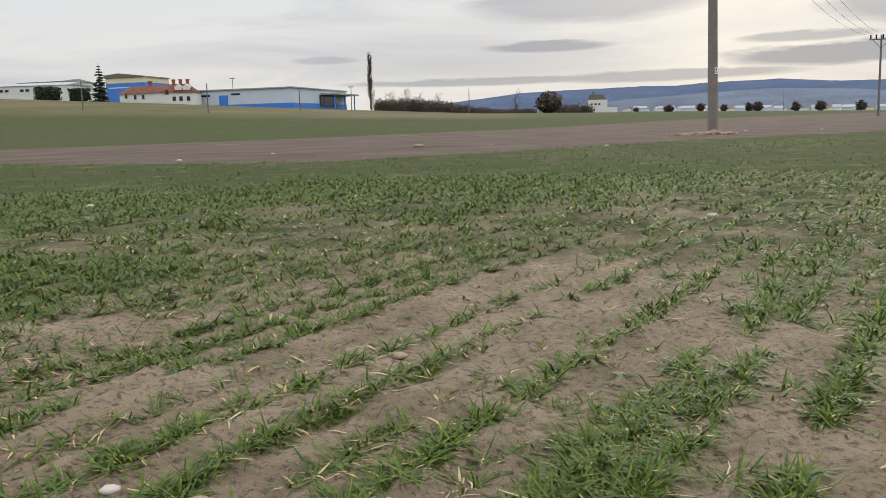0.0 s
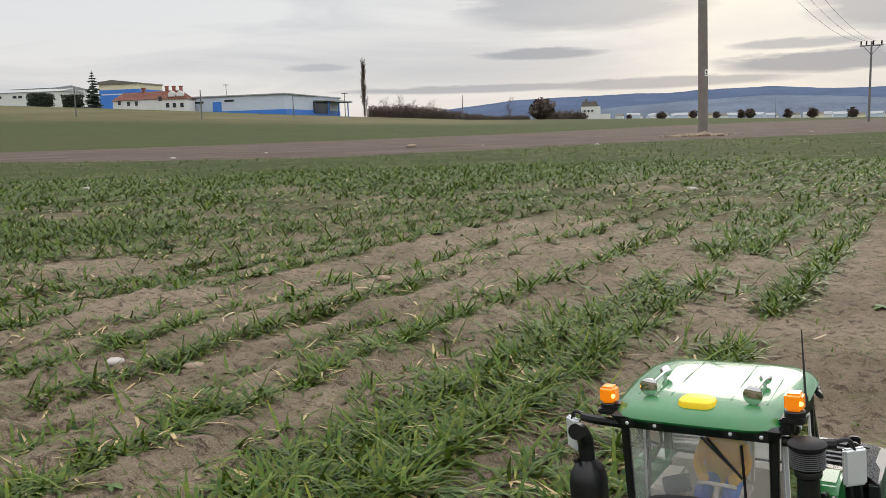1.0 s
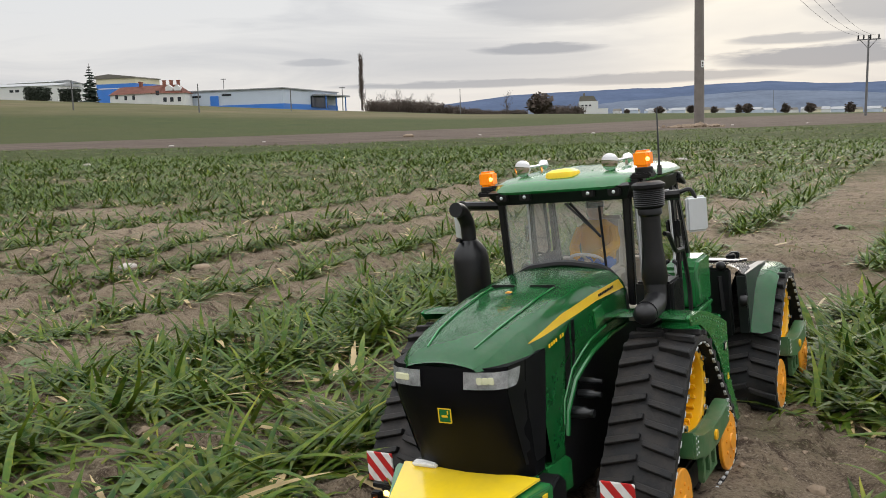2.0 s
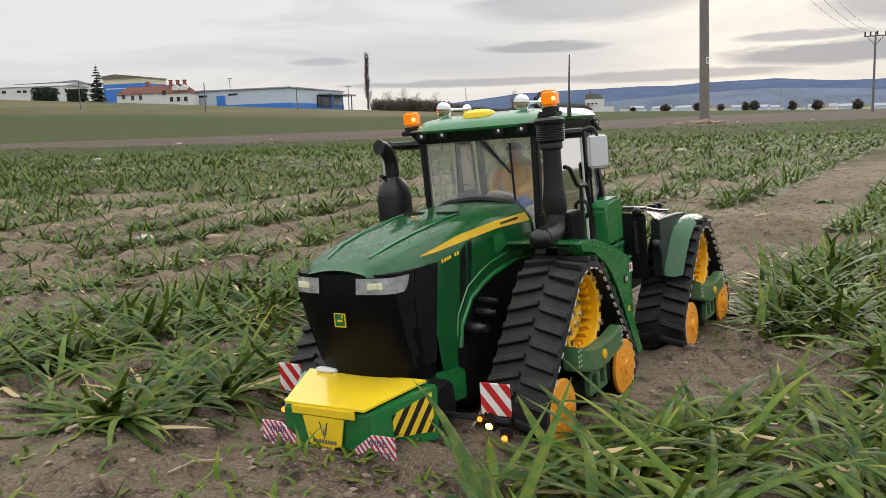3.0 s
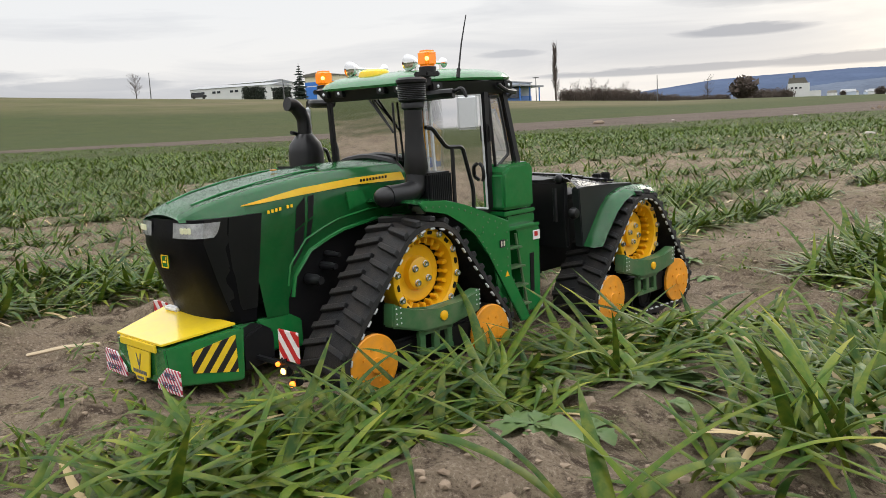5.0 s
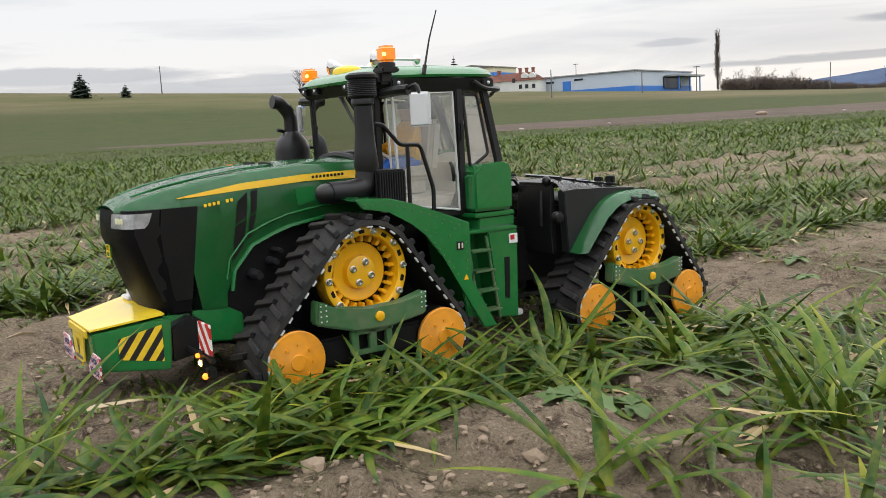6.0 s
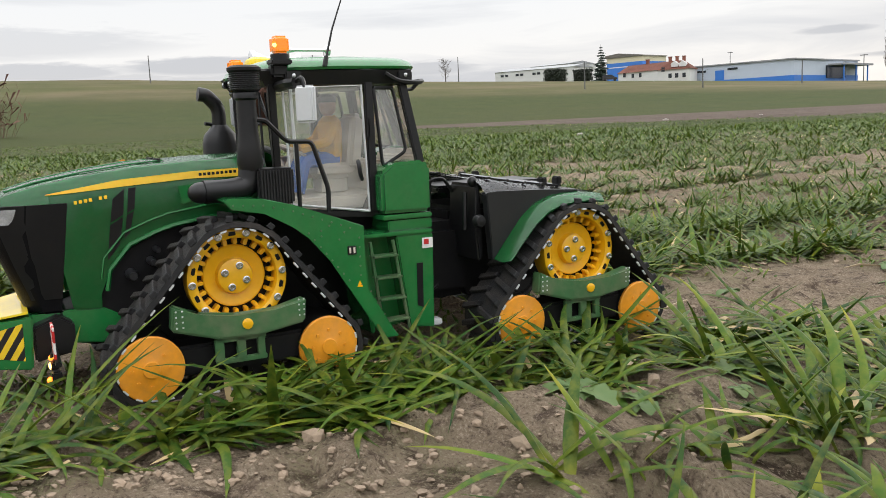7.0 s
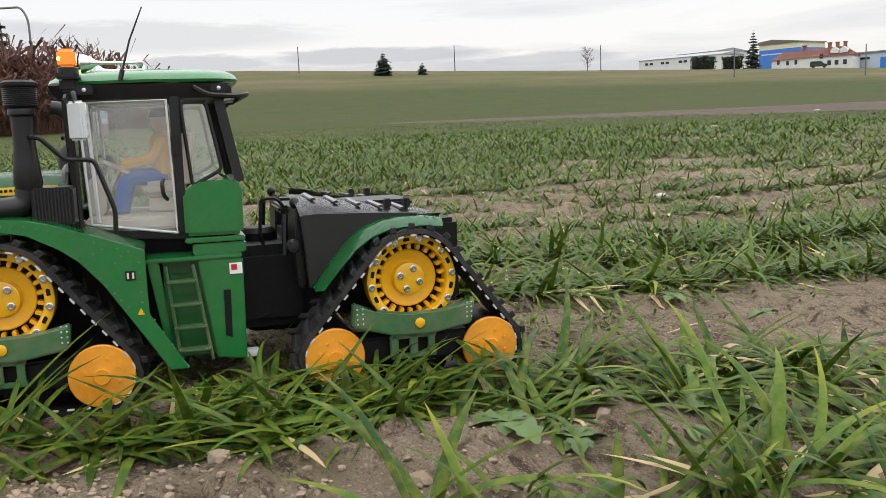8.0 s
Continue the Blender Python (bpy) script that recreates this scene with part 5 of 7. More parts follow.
def weight_shape(bm, o):
    top = [(0.2610, 0.0550), (0.2640, 0.0552), (0.3085, 0.0330), (0.3085, -0.0330), (0.2640, -0.0552), (0.2610, -0.0550)]
    lo = [(0.2635, 0.0550), (0.2670, 0.0552), (0.3070, 0.0345), (0.3070, -0.0345), (0.2670, -0.0552), (0.2635, -0.0550)]
    ring_lo = [(x, y, 0.0325 + 0.0015 * (x > 0.3)) for x, y in lo]
    ring_up = [(x, y, 0.0675 - (0.0075 if x > 0.3 else 0.0)) for x, y in top]
    loft(bm, [ring_lo, ring_up])
    bmesh.ops.bevel(bm, geom=bm.edges[:], offset=0.0012, segments=2, affect="EDGES")
    return bm


# ---- tracks ----
def belt_path(circles, lift):
    """The closed line round circles (x, z, r), lifted outwards: its length and a function giving place and tangent angle. Runs backwards along the ground."""
    cs = [(x, z, r + lift) for x, z, r in circles]
    segs, n = [], len(cs)
    tangents = []
    for i in range(n):
        (x0, z0, r0), (x1, z1, r1) = cs[i], cs[(i + 1) % n]
        d = math.hypot(x1 - x0, z1 - z0)
        base = math.atan2(z1 - z0, x1 - x0)
        a = base + math.acos(max(-1, min(1, (r0 - r1) / d)))
        tangents.append(((x0 + r0 * math.cos(a), z0 + r0 * math.sin(a)), (x1 + r1 * math.cos(a), z1 + r1 * math.sin(a)), a))
    for i in range(n):
        p, q, a = tangents[i]
        segs.append(("line", p, q, math.hypot(q[0] - p[0], q[1] - p[1]), a))
        b = tangents[(i + 1) % n][2]
        x, z, r = cs[(i + 1) % n]
        turn = (a - b) % math.tau
        segs.append(("arc", (x, z), r, r * turn, a))
    total = sum(s[3] for s in segs)

    def at(s):
        s = s % total
        for seg in segs:
            if s <= seg[3]:
                break
            s -= seg[3]
        if seg[0] == "line":
            f = s / seg[3]
            return seg[1][0] + (seg[2][0] - seg[1][0]) * f, seg[1][1] + (seg[2][1] - seg[1][1]) * f, seg[4]
        a = seg[4] - s / seg[2]
        return seg[1][0] + seg[2] * math.cos(a), seg[1][1] + seg[2] * math.sin(a), a

    return total, at


def lug_mesh(width):
    """One slanting half-chevron bar pair on its own foot: x along the belt, z outwards."""
    bm = bmesh.new()
    for sgn in (1, -1):
        pts = [(0.0030, sgn * 0.001), (-0.0016, sgn * 0.001), (-0.0078, sgn * width / 2), (-0.0026, sgn * width / 2)]
        lo = [Vector((x + (0.0022 if sgn > 0 else -0.0022), y, 0)) for x, y in pts]
        hi = [Vector((p.x * 0.9 - 0.0003, p.y * 0.985, 0.0042)) for p in lo]
        loft(bm, [lo, hi])
    bmesh.ops.recalc_face_normals(bm, faces=bm.faces)
    bmesh.ops.bevel(bm, geom=bm.edges[:], offset=0.0005, segments=1, affect="EDGES")
    me = bpy.data.meshes.new("lug")
    bm.to_mesh(me), bm.free()
    me.materials.append(RUBBER)
    return me


LUG = lug_mesh(0.046)


def drive_wheel(at, sgn, turn0, parent):
    """Yellow sprocket wheel: rim with slots and bolts, dished hub. Local y points outwards."""
    bm = bmesh.new()
    lathe(bm, [(0.0270, -0.016), (0.0335, -0.016), (0.0340, -0.002), (0.0335, 0.0), (0.0318, 0.0008), (0.0290, 0.0006), (0.0272, -0.0004), (0.0266, -0.0030), (0.0266, -0.010), (0.0270, -0.016)], axis="y", n=48, caps=False)
    w = part("drive_wheel", bm, YELLOW, parent, "yellow slotted drive wheel with steel bolts")
    bm = bmesh.new()
    lathe(bm, [(0.0001, -0.0062), (0.0100, -0.0062), (0.0118, -0.0070), (0.0124, -0.0100), (0.0130, -0.0115), (0.0205, -0.0105), (0.0214, -0.0110), (0.0214, -0.0150), (0.0001, -0.0150)], axis="y", n=40)
    part("hub", bm, YELLOW, w)
    bm = bmesh.new()
    for k in range(22):
        a = k * math.tau / 22
        m = Matrix.Rotation(a, 4, "Y")
        box(bm, m @ Vector((0.0247, -0.0085, 0)), (0.0050, 0.0070, 0.0028), 0.0005, m)
    part("rim_rib", bm, YELLOW, w)
    bm = bmesh.new()
    lathe(bm, [(0.0001, -0.0145), (0.0272, -0.0145), (0.0272, -0.0165), (0.0001, -0.0165)], axis="y", n=32)
    part("back_disc", bm, BLACK_MATT, w)
    bolt = None
    for r, n, y, off in ((0.0306, 10, 0.0006, 0.2), (0.0078, 4, -0.0062, 0.35)):
        for k in range(n):
            a = off + k * math.tau / n
            place = Matrix.Translation((r * math.cos(a), y, r * math.sin(a)))
            if bolt is None:
                bm = bmesh.new()
                lathe(bm, [(0.0027, 0), (0.0027, 0.0006), (0.0021, 0.0008), (0.0021, 0.0022), (0.0012, 0.0022), (0.0011, 0.0012), (0.0001, 0.0012)], axis="y", n=10)
                bolt = part("bolt", bm, STEEL, w, "steel socket bolt")
                bolt.matrix_basis = place
            else:
                again(bolt, place, w)
    slot = None
    for k in range(20):
        if k % 2:
            continue
        a = 0.2 + (k + 1) * math.tau / 20
        m = Matrix.Rotation(-a, 4, "Y")
        place = m @ Matrix.Translation((0.0303, 0.0005, 0))
        if slot is None:
            bm = bmesh.new()
            box(bm, (0, 0, 0), (0.0030, 0.0012, 0.0050), 0.0004)
            slot = part("slot", bm, BLACK_MATT, w)
            slot.matrix_basis = place
        else:
            again(slot, place, w)
    home = Vector(at)
    if sgn < 0:
        w.scale = (1, -1, 1)
    w.location = home
    WHEELS.append((w, home, 0.0405, turn0))
    return w


def roller(at, sgn, parent):
    bm = bmesh.new()
    prof = [(0.0001, -0.0440), (0.0205, -0.0440), (0.0215, -0.0420), (0.0215, -0.0020), (0.0205, -0.0005), (0.0001, -0.0005)]
    lathe(bm, [(r, h * 1.0 * sgn) for r, h in prof], axis="y", n=30)
    d = part("roller", bm, BLACK_MATT, parent)
    bm = bmesh.new()
    face = [(0.0001, 0.0032), (0.0052, 0.0032), (0.0056, 0.0022), (0.0072, 0.0018), (0.0190, 0.0008), (0.0206, 0.0008), (0.0214, 0.0002), (0.0214, -0.0022), (0.0001, -0.0022)]
    lathe(bm, [(r, h * sgn) for r, h in face], axis="y", n=36)
    part("roller_disc", bm, ORANGE_YELLOW, d, "yellow roller disc")
    nut = None
    for k in range(8):
        a = k * math.tau / 8
        place = Matrix.Translation((0.0118 * math.cos(a), 0.0014 * sgn, 0.0118 * math.sin(a)))
        if nut is None:
            bm = bmesh.new()
            lathe(bm, [(0.0013, 0), (0.0012, 0.0009 * sgn), (0.0001, 0.0009 * sgn)], axis="y", n=6)
            nut = part("nut", bm, ORANGE_YELLOW, d)
            nut.matrix_basis = place
        else:
            again(nut, place, d)
    WHEELS.append((d, Vector(at), 0.0265, 0.0))
    d.location = at


def track_unit(cx, cz, fr, rr, y_out, sgn, turn0):
    """One triangular track: belt, lugs, drive wheel, rollers, rocker beam."""
    circles = [(fr[0], fr[1], 0.0222), (rr[0], rr[1], 0.0222), (cx, cz, 0.0348)]
    # order so that the belt runs backwards along the ground
    order = [circles[2], circles[0], circles[1]]
    total, at = belt_path(order, 0.0)
    width, mid = 0.047, sgn * (y_out - 0.0235)
    bm = bmesh.new()
    n = 150
    rings = []
    for k in range(n):
        x, z, a = at(total * k / n)
        o = Vector((math.cos(a), 0, math.sin(a)))
        tooth = 0.0006 if k % 5 < 3 else 0.0
        p = Vector((x, 0, z))
        rings.append([p + Vector((0, mid - width / 2, 0)), p + o * 0.0032 + Vector((0, mid - width / 2, 0)), p + o * (0.0032 + tooth) + Vector((0, mid + width / 2 * 0.98, 0)), p + Vector((0, mid + width / 2, 0))])
    vs = [[bm.verts.new(p) for p in r] for r in rings]
    for i in range(n):
        for j in range(4):
            bm.faces.new((vs[i][j], vs[i][(j + 1) % 4], vs[(i + 1) % n][(j + 1) % 4], vs[(i + 1) % n][j]))
    belt = part("track_belt", bm, RUBBER, TRACTOR, "black rubber track with chevron lugs and dusty edges")
    long, on = belt_path(order, 0.0030)
    count = 34

    def path(s):
        x, z, a = on(s)
        out, back = Vector((math.cos(a), 0, math.sin(a))), Vector((math.sin(a), 0, -math.cos(a)))
        m = Matrix.Identity(4)
        m.col[0], m.col[1], m.col[2] = (*(-back), 0), (*out.cross(-back), 0), (*out, 0)
        m.translation = Vector((x, mid, z))
        return m

    for k in range(count):
        lug = new("lug", LUG)
        lug.parent = belt
        LUGS.append((lug, path, long * k / count))
    # bright worn edge guides between belt and wheel
    guide = None
    inner, along = belt_path(order, -0.0012)
    for k in range(44):
        x, z, a = along(inner * k / 44)
        m = Matrix.Translation((x, sgn * (y_out - 0.0008), z)) @ Matrix.Rotation(-a + math.pi / 2, 4, "Y")
        if guide is None:
            bm = bmesh.new()
            box(bm, (0, 0, 0), (0.0046, 0.0020, 0.0013), 0.0003)
            guide = part("edge_block", bm, PALE_TRIM, belt)
            guide.matrix_basis = m
        else:
            again(guide, m, belt)
    drive_wheel((cx, sgn * (y_out - 0.008), cz), sgn, turn0, TRACTOR)
    roller((fr[0], sgn * (y_out - 0.001), fr[1]), sgn, TRACTOR)
    roller((rr[0], sgn * (y_out - 0.001), rr[1]), sgn, TRACTOR)
    for dx in (-0.016, 0.016):
        bm = bmesh.new()
        lathe(bm, [(0.0001, -0.018), (0.0110, -0.018), (0.0115, -0.016), (0.0115, 0.0), (0.0085, 0.001), (0.0080, -0.001), (0.0001, -0.001)], axis="y", n=20)
        mr = part("mid_roller", bm, BLACK_MATT, TRACTOR)
        mr.matrix_basis = Matrix.Translation(((fr[0] + rr[0]) / 2 + dx, sgn * (y_out - 0.012), min(fr[1], rr[1]) - 0.009)) @ Matrix.Diagonal((1, sgn, 1, 1))
    lx, lz = cx, cz
    beam = [(0.0465, -0.0115), (0.0480, -0.0285), (0.0180, -0.0375), (-0.0090, -0.0385), (-0.0410, -0.0335), (-0.0425, -0.0170), (-0.0200, -0.0225), (0.0050, -0.0245), (0.0280, -0.0210)]
    bm = bmesh.new()
    ya, yb = sgn * (y_out - 0.006), sgn * (y_out + 0.0055)
    prism(bm, [(lx + x, lz + z) for x, z in beam], ya, yb, "y", 0.0014)
    rock = part("rocker_beam", bm, GREEN_DULL, TRACTOR, "dusty green rocker beam")
    bm = bmesh.new()
    lathe(bm, [(0.0036, 0), (0.0036, 0.0012), (0.0028, 0.0016), (0.0001, 0.0016)], axis="y", n=18)
    pin = part("pin", bm, YELLOW, rock, "yellow pivot pin")
    pin.matrix_basis = Matrix.Translation((lx - 0.001, yb, lz - 0.0292)) @ Matrix.Diagonal((1, sgn, 1, 1))
    riv = None
    for x in (0.0445, 0.0405, -0.0370, -0.0405):
        for k in range(4):
            place = Matrix.Translation((lx + x, yb, lz - 0.0155 - 0.0036 * k - (0.002 if x < 0 else 0))) @ Matrix.Diagonal((1, sgn, 1, 1))
            if riv is None:
                bm = bmesh.new()
                lathe(bm, [(0.0007, 0), (0.0006, 0.0004), (0.0001, 0.0005)], axis="y", n=6)
                riv = part("rivet", bm, PALE_TRIM, rock)
                riv.matrix_basis = place
            else:
                again(riv, place, rock)
    # hanger plate with two slots below
    bm = bmesh.new()
    hz = lz - 0.0385
    for x, w in ((-0.0135, 0.005), (0.0, 0.006), (0.0145, 0.006)):
        box(bm, (lx + 0.003 + x, sgn * y_out, hz - 0.0075), (w, 0.004, 0.016), 0.0005)
    for z in (0.0, -0.0145):
        box(bm, (lx + 0.003, sgn * (y_out + 0.0002), hz - z * -1 - 0.0008), (0.034, 0.0036, 0.0035), 0.0005)
    part("hanger", bm, GREEN_DULL, TRACTOR, "slotted dusty green hanger plate")
    bm = bmesh.new()
    box(bm, ((fr[0] + rr[0]) / 2, sgn * (y_out - 0.018), (fr[1] + rr[1]) / 2 + 0.002), (abs(fr[0] - rr[0]) - 0.02, 0.026, 0.020), 0.002)
    box(bm, (cx, sgn * (y_out - 0.037), cz - 0.03), (0.03, 0.02, 0.05), 0.003)
    part("track_frame", bm, BLACK_MATT, TRACTOR)


def fenders():
    top = [(0.1420, 0.1385), (0.1387, 0.1402), (0.1150, 0.1385), (0.0953, 0.1332), (0.0700, 0.1240), (0.0439, 0.1142)]
    for sgn in (1, -1):
        side = top + [(0.0445, 0.0700), (0.0250, 0.0370), (0.0200, 0.0300), (0.0330, 0.0300), (0.0705, 0.0925), (0.0850, 0.1090), (0.0960, 0.1185), (0.1150, 0.1290), (0.1370, 0.1325)]
        bm = bmesh.new()
        prism(bm, side, sgn * 0.1040, sgn * 0.1062, "y", 0.0006)
        f = part("front_fender", bm, GREEN, TRACTOR, "green riveted fender plate over the track")
        bm = bmesh.new()
        rows = []
        for x, z in top:
            rows.append([(x, sgn * 0.047, z), (x, sgn * 0.075, z + 0.0008), (x, sgn * 0.1035, z - 0.0004)])
        loft(bm, rows, closed=False, caps=False)
        bmesh.ops.solidify(bm, geom=bm.faces[:], thickness=0.0022)
        part("fender_top", bm, GREEN, f)
        riv = None
        spots = [(0.136 - 0.0068 * k, float(np.interp(0.136 - 0.0068 * k, [p[0] for p in top[::-1]], [p[1] for p in top[::-1]])) - 0.0045) for k in range(13)]
        spots += [(0.0850 - 0.004 * k, 0.1125 - 0.0052 * k) for k in range(8)]
        spots += [(0.0480, 0.106 - 0.0068 * k) for k in range(6)] + [(0.0590, 0.111), (0.0630, 0.106), (0.0700, 0.1165), (0.0760, 0.1135), (0.0760, 0.1095), (0.041, 0.066), (0.036, 0.057), (0.031, 0.048)]
        for x, z in spots:
            place = Matrix.Translation((x, sgn * 0.1062, z)) @ Matrix.Diagonal((1, sgn, 1, 1))
            if riv is None:
                bm = bmesh.new()
                lathe(bm, [(0.0008, 0), (0.0007, 0.0004), (0.0001, 0.0006)], axis="y", n=6)
                riv = part("rivet", bm, GREEN_DULL, f)
                riv.matrix_basis = place
            else:
                again(riv, place, f)
        bm = bmesh.new()
        box(bm, (0.0540, sgn * 0.1066, 0.0975), (0.0066, 0.0008, 0.0064), 0.0003)
        part("sticker", bm, BLACK, f)
        bm = bmesh.new()
        for dx in (-0.0016, 0.0016):
            box(bm, (0.0540 + dx, sgn * 0.1071, 0.0975), (0.0014, 0.0003, 0.0040))
        part("sticker_mark", bm, BEIGE, f)
        bm = bmesh.new()
        prism(bm, [(0.0470, 0.0705), (0.0515, 0.0705), (0.0492, 0.0750)], sgn * 0.1062, sgn * 0.1067, "y")
        part("warning_triangle", bm, YELLOW, f, "small yellow warning triangle")


def cab():
    c = new("cab")
    c.parent = TRACTOR
    fr = [((0.088, 0.050, 0.136), (0.0895, 0.052, 0.218)), ((0.0180, 0.0640, 0.120), (0.0175, 0.0620, 0.218)), ((-0.0245, 0.0600, 0.155), (-0.0130, 0.0560, 0.218))]
    for sgn in (1, -1):
        for (a, b), w in zip(fr, ((0.0056, 0.0054), (0.0066, 0.0045), (0.0070, 0.0046))):
            bm = bmesh.new()
            a2, b2 = Vector((a[0], a[1] * sgn, a[2])), Vector((b[0], b[1] * sgn, b[2]))
            lo = [(a2 + Vector((dx * w[0] / 2, dy * w[1] / 2, 0))) for dx, dy in ((1, 1), (-1, 1), (-1, -1), (1, -1))]
            hi = [(b2 + Vector((dx * w[0] / 2, dy * w[1] / 2, 0))) for dx, dy in ((1, 1), (-1, 1), (-1, -1), (1, -1))]
            loft(bm, [lo, hi])
            bmesh.ops.bevel(bm, geom=bm.edges[:], offset=0.0008, segments=2, affect="EDGES")
            part("pillar", bm, BLACK, c)
        # door: pale sealed frame, glass, handle
        d0, d1 = (0.0795, 0.0560), (0.0215, 0.0640)
        pts = [(d0[0], sgn * d0[1], 0.1285), (d1[0], sgn * d1[1], 0.1200), (d1[0] + 0.0015, sgn * 0.0620, 0.2150), (d0[0] + 0.0025, sgn * 0.0550, 0.2140)]
        bm = bmesh.new()
        tube(bm, [*pts, pts[0], pts[1]], 0.0011, 6)
        door = part("door", bm, PALE_TRIM, c, "clear cab door with pale edges")
        bm = bmesh.new()
        bm.faces.new([bm.verts.new(p) for p in pts])
        g = part("door_pane", bm, PANE, door, "clear pane clouded white for sky sheen and dust")
        g.visible_shadow = False
        bm = bmesh.new()
        tube(bm, bent([(0.0290, sgn * 0.0640, 0.1585), (0.0300, sgn * 0.0680, 0.1560), (0.0295, sgn * 0.0685, 0.1480), (0.0270, sgn * 0.0650, 0.1445)], 0.002), 0.0016, 6)
        part("door_handle", bm, BLACK, door, "black door handle")
        bm = bmesh.new()
        tube(bm, [(0.0745, sgn * 0.0572, 0.1300), (0.0765, sgn * 0.0562, 0.2130)], 0.0014, 5)
        part("door_edge", bm, PALE_TRIM, door)
        # rear quarter window
        q = [(0.0135, sgn * 0.0632, 0.2130), (-0.0040, sgn * 0.0590, 0.2130), (-0.0125, sgn * 0.0610, 0.1640), (0.0090, sgn * 0.0640, 0.1530)]
        bm = bmesh.new()
        bm.faces.new([bm.verts.new(p) for p in q])
        g = part("quarter_pane", bm, PANE, c)
        g.visible_shadow = False
        bm = bmesh.new()
        tube(bm, bent([*q, q[0], q[1]], 0.004), 0.0014, 6)
        part("window_seal", bm, BLACK, c)
        bm = bmesh.new()
        box(bm, (0.0190, sgn * 0.0668, 0.1830), (0.0048, 0.004, 0.0150), 0.0012)
        part("latch", bm, BLACK, c)
        bm = bmesh.new()
        prism(bm, [(0.084, 0.1265), (0.0235, 0.1180), (0.0100, 0.1500), (-0.0190, 0.1570), (-0.0190, 0.1120), (0.084, 0.1200)], sgn * 0.052, sgn * 0.0620, "y", 0.0008)
        part("sill", bm, BLACK, c)
    # windscreen and rear glass
    for name, pts in (("windscreen", [(0.0890, 0.0480, 0.1380), (0.0905, 0.0495, 0.2165), (0.0905, -0.0495, 0.2165), (0.0890, -0.0480, 0.1380)]), ("rear_pane", [(-0.0245, 0.056, 0.155), (-0.0140, 0.054, 0.2165), (-0.0140, -0.054, 0.2165), (-0.0245, -0.056, 0.155)])):
        bm = bmesh.new()
        bm.faces.new([bm.verts.new(p) for p in pts])
        g = part(name, bm, PANE, c, "clear glass clouded white for sky sheen and dust")
        g.visible_shadow = False
        bm = bmesh.new()
        tube(bm, [*pts, pts[0], pts[1]], 0.0013, 6)
        part("window_seal", bm, BLACK, c)
    # name on the screen's foot, not legible: thin strokes
    bm = bmesh.new()
    for k in range(5):
        tube(bm, [(0.0900, 0.012 + 0.006 * k, 0.1440), (0.0900, 0.014 + 0.006 * k, 0.1495 if k % 2 else 0.1475)], 0.0005, 4)
    tagged(part("faint_bar", bm, PALE_TRIM, c), kind="stuff")
    # wipers
    for pts in ([(0.0935, 0.004, 0.2150), (0.0940, 0.0300, 0.1900)], [(0.0935, 0.008, 0.2150), (0.0940, 0.0310, 0.1885)], [(0.0930, 0.0310, 0.2120), (0.0930, 0.0330, 0.1600)]):
        bm = bmesh.new()
        tube(bm, pts, 0.0010, 5)
        part("wiper", bm, BLACK, c, "black windscreen wiper")
    # header, roof and lamps
    bm = bmesh.new()
    loft(bm, [[Vector((x, y, 0.2160)) for x, y in ((0.094, 0.053), (0.0175, 0.064), (-0.012, 0.058), (-0.012, -0.058), (0.0175, -0.064), (0.094, -0.053))], [Vector((x, y, 0.2240)) for x, y in ((0.099, 0.057), (0.0175, 0.0650), (-0.020, 0.059), (-0.020, -0.059), (0.0175, -0.0650), (0.099, -0.057))], [Vector((x, y, 0.2262)) for x, y in ((0.100, 0.058), (0.0175, 0.0650), (-0.021, 0.059), (-0.021, -0.059), (0.0175, -0.0650), (0.100, -0.058))], [Vector((x, y, 0.2280)) for x, y in ((0.097, 0.056), (0.0175, 0.0640), (-0.019, 0.058), (-0.019, -0.058), (0.0175, -0.0640), (0.097, -0.056))]])
    part("header", bm, BLACK, c)
    rings = []
    for z, gx, gy, in ((0.2272, 0.0, 0.0), (0.2292, 0.001, 0.001), (0.2328, -0.001, -0.002), (0.2356, -0.006, -0.008), (0.2374, -0.016, -0.022), (0.2380, -0.034, -0.042)):
        ring = []
        for k in range(36):
            a = k * math.tau / 36
            ca, sa = math.cos(a), math.sin(a)
            e = 0.32
            x = 0.0365 + (0.0655 + gx) * math.copysign(abs(ca) ** e, ca)
            wy = (0.0590 + gy) + 0.0065 * math.exp(-((x - 0.02) / 0.05) ** 2)
            y = wy * math.copysign(abs(sa) ** e, sa)
            zz = z - 0.0055 * max(0.0, (x - 0.06) / 0.042) ** 1.5 * 0.5
            ring.append((x, y, zz))
        rings.append(ring)
    bm = bmesh.new()
    loft(bm, rings)
    roof = part("roof", bm, GREEN, c, "glossy green cab roof", sharp=50)
    for y in (0.021, -0.021, 0.045, -0.045):
        bm = bmesh.new()
        tube(bm, [(0.075, y, 0.2340 if abs(y) > 0.03 else 0.2352), (0.03, y, 0.2352 if abs(y) > 0.03 else 0.2362), (-0.008, y * 0.96, 0.2345 if abs(y) > 0.03 else 0.2356)], 0.0008, 5)
        part("roof_rib", bm, GREEN, roof).location.z = 0.0016
    bm = bmesh.new()
    rings = []
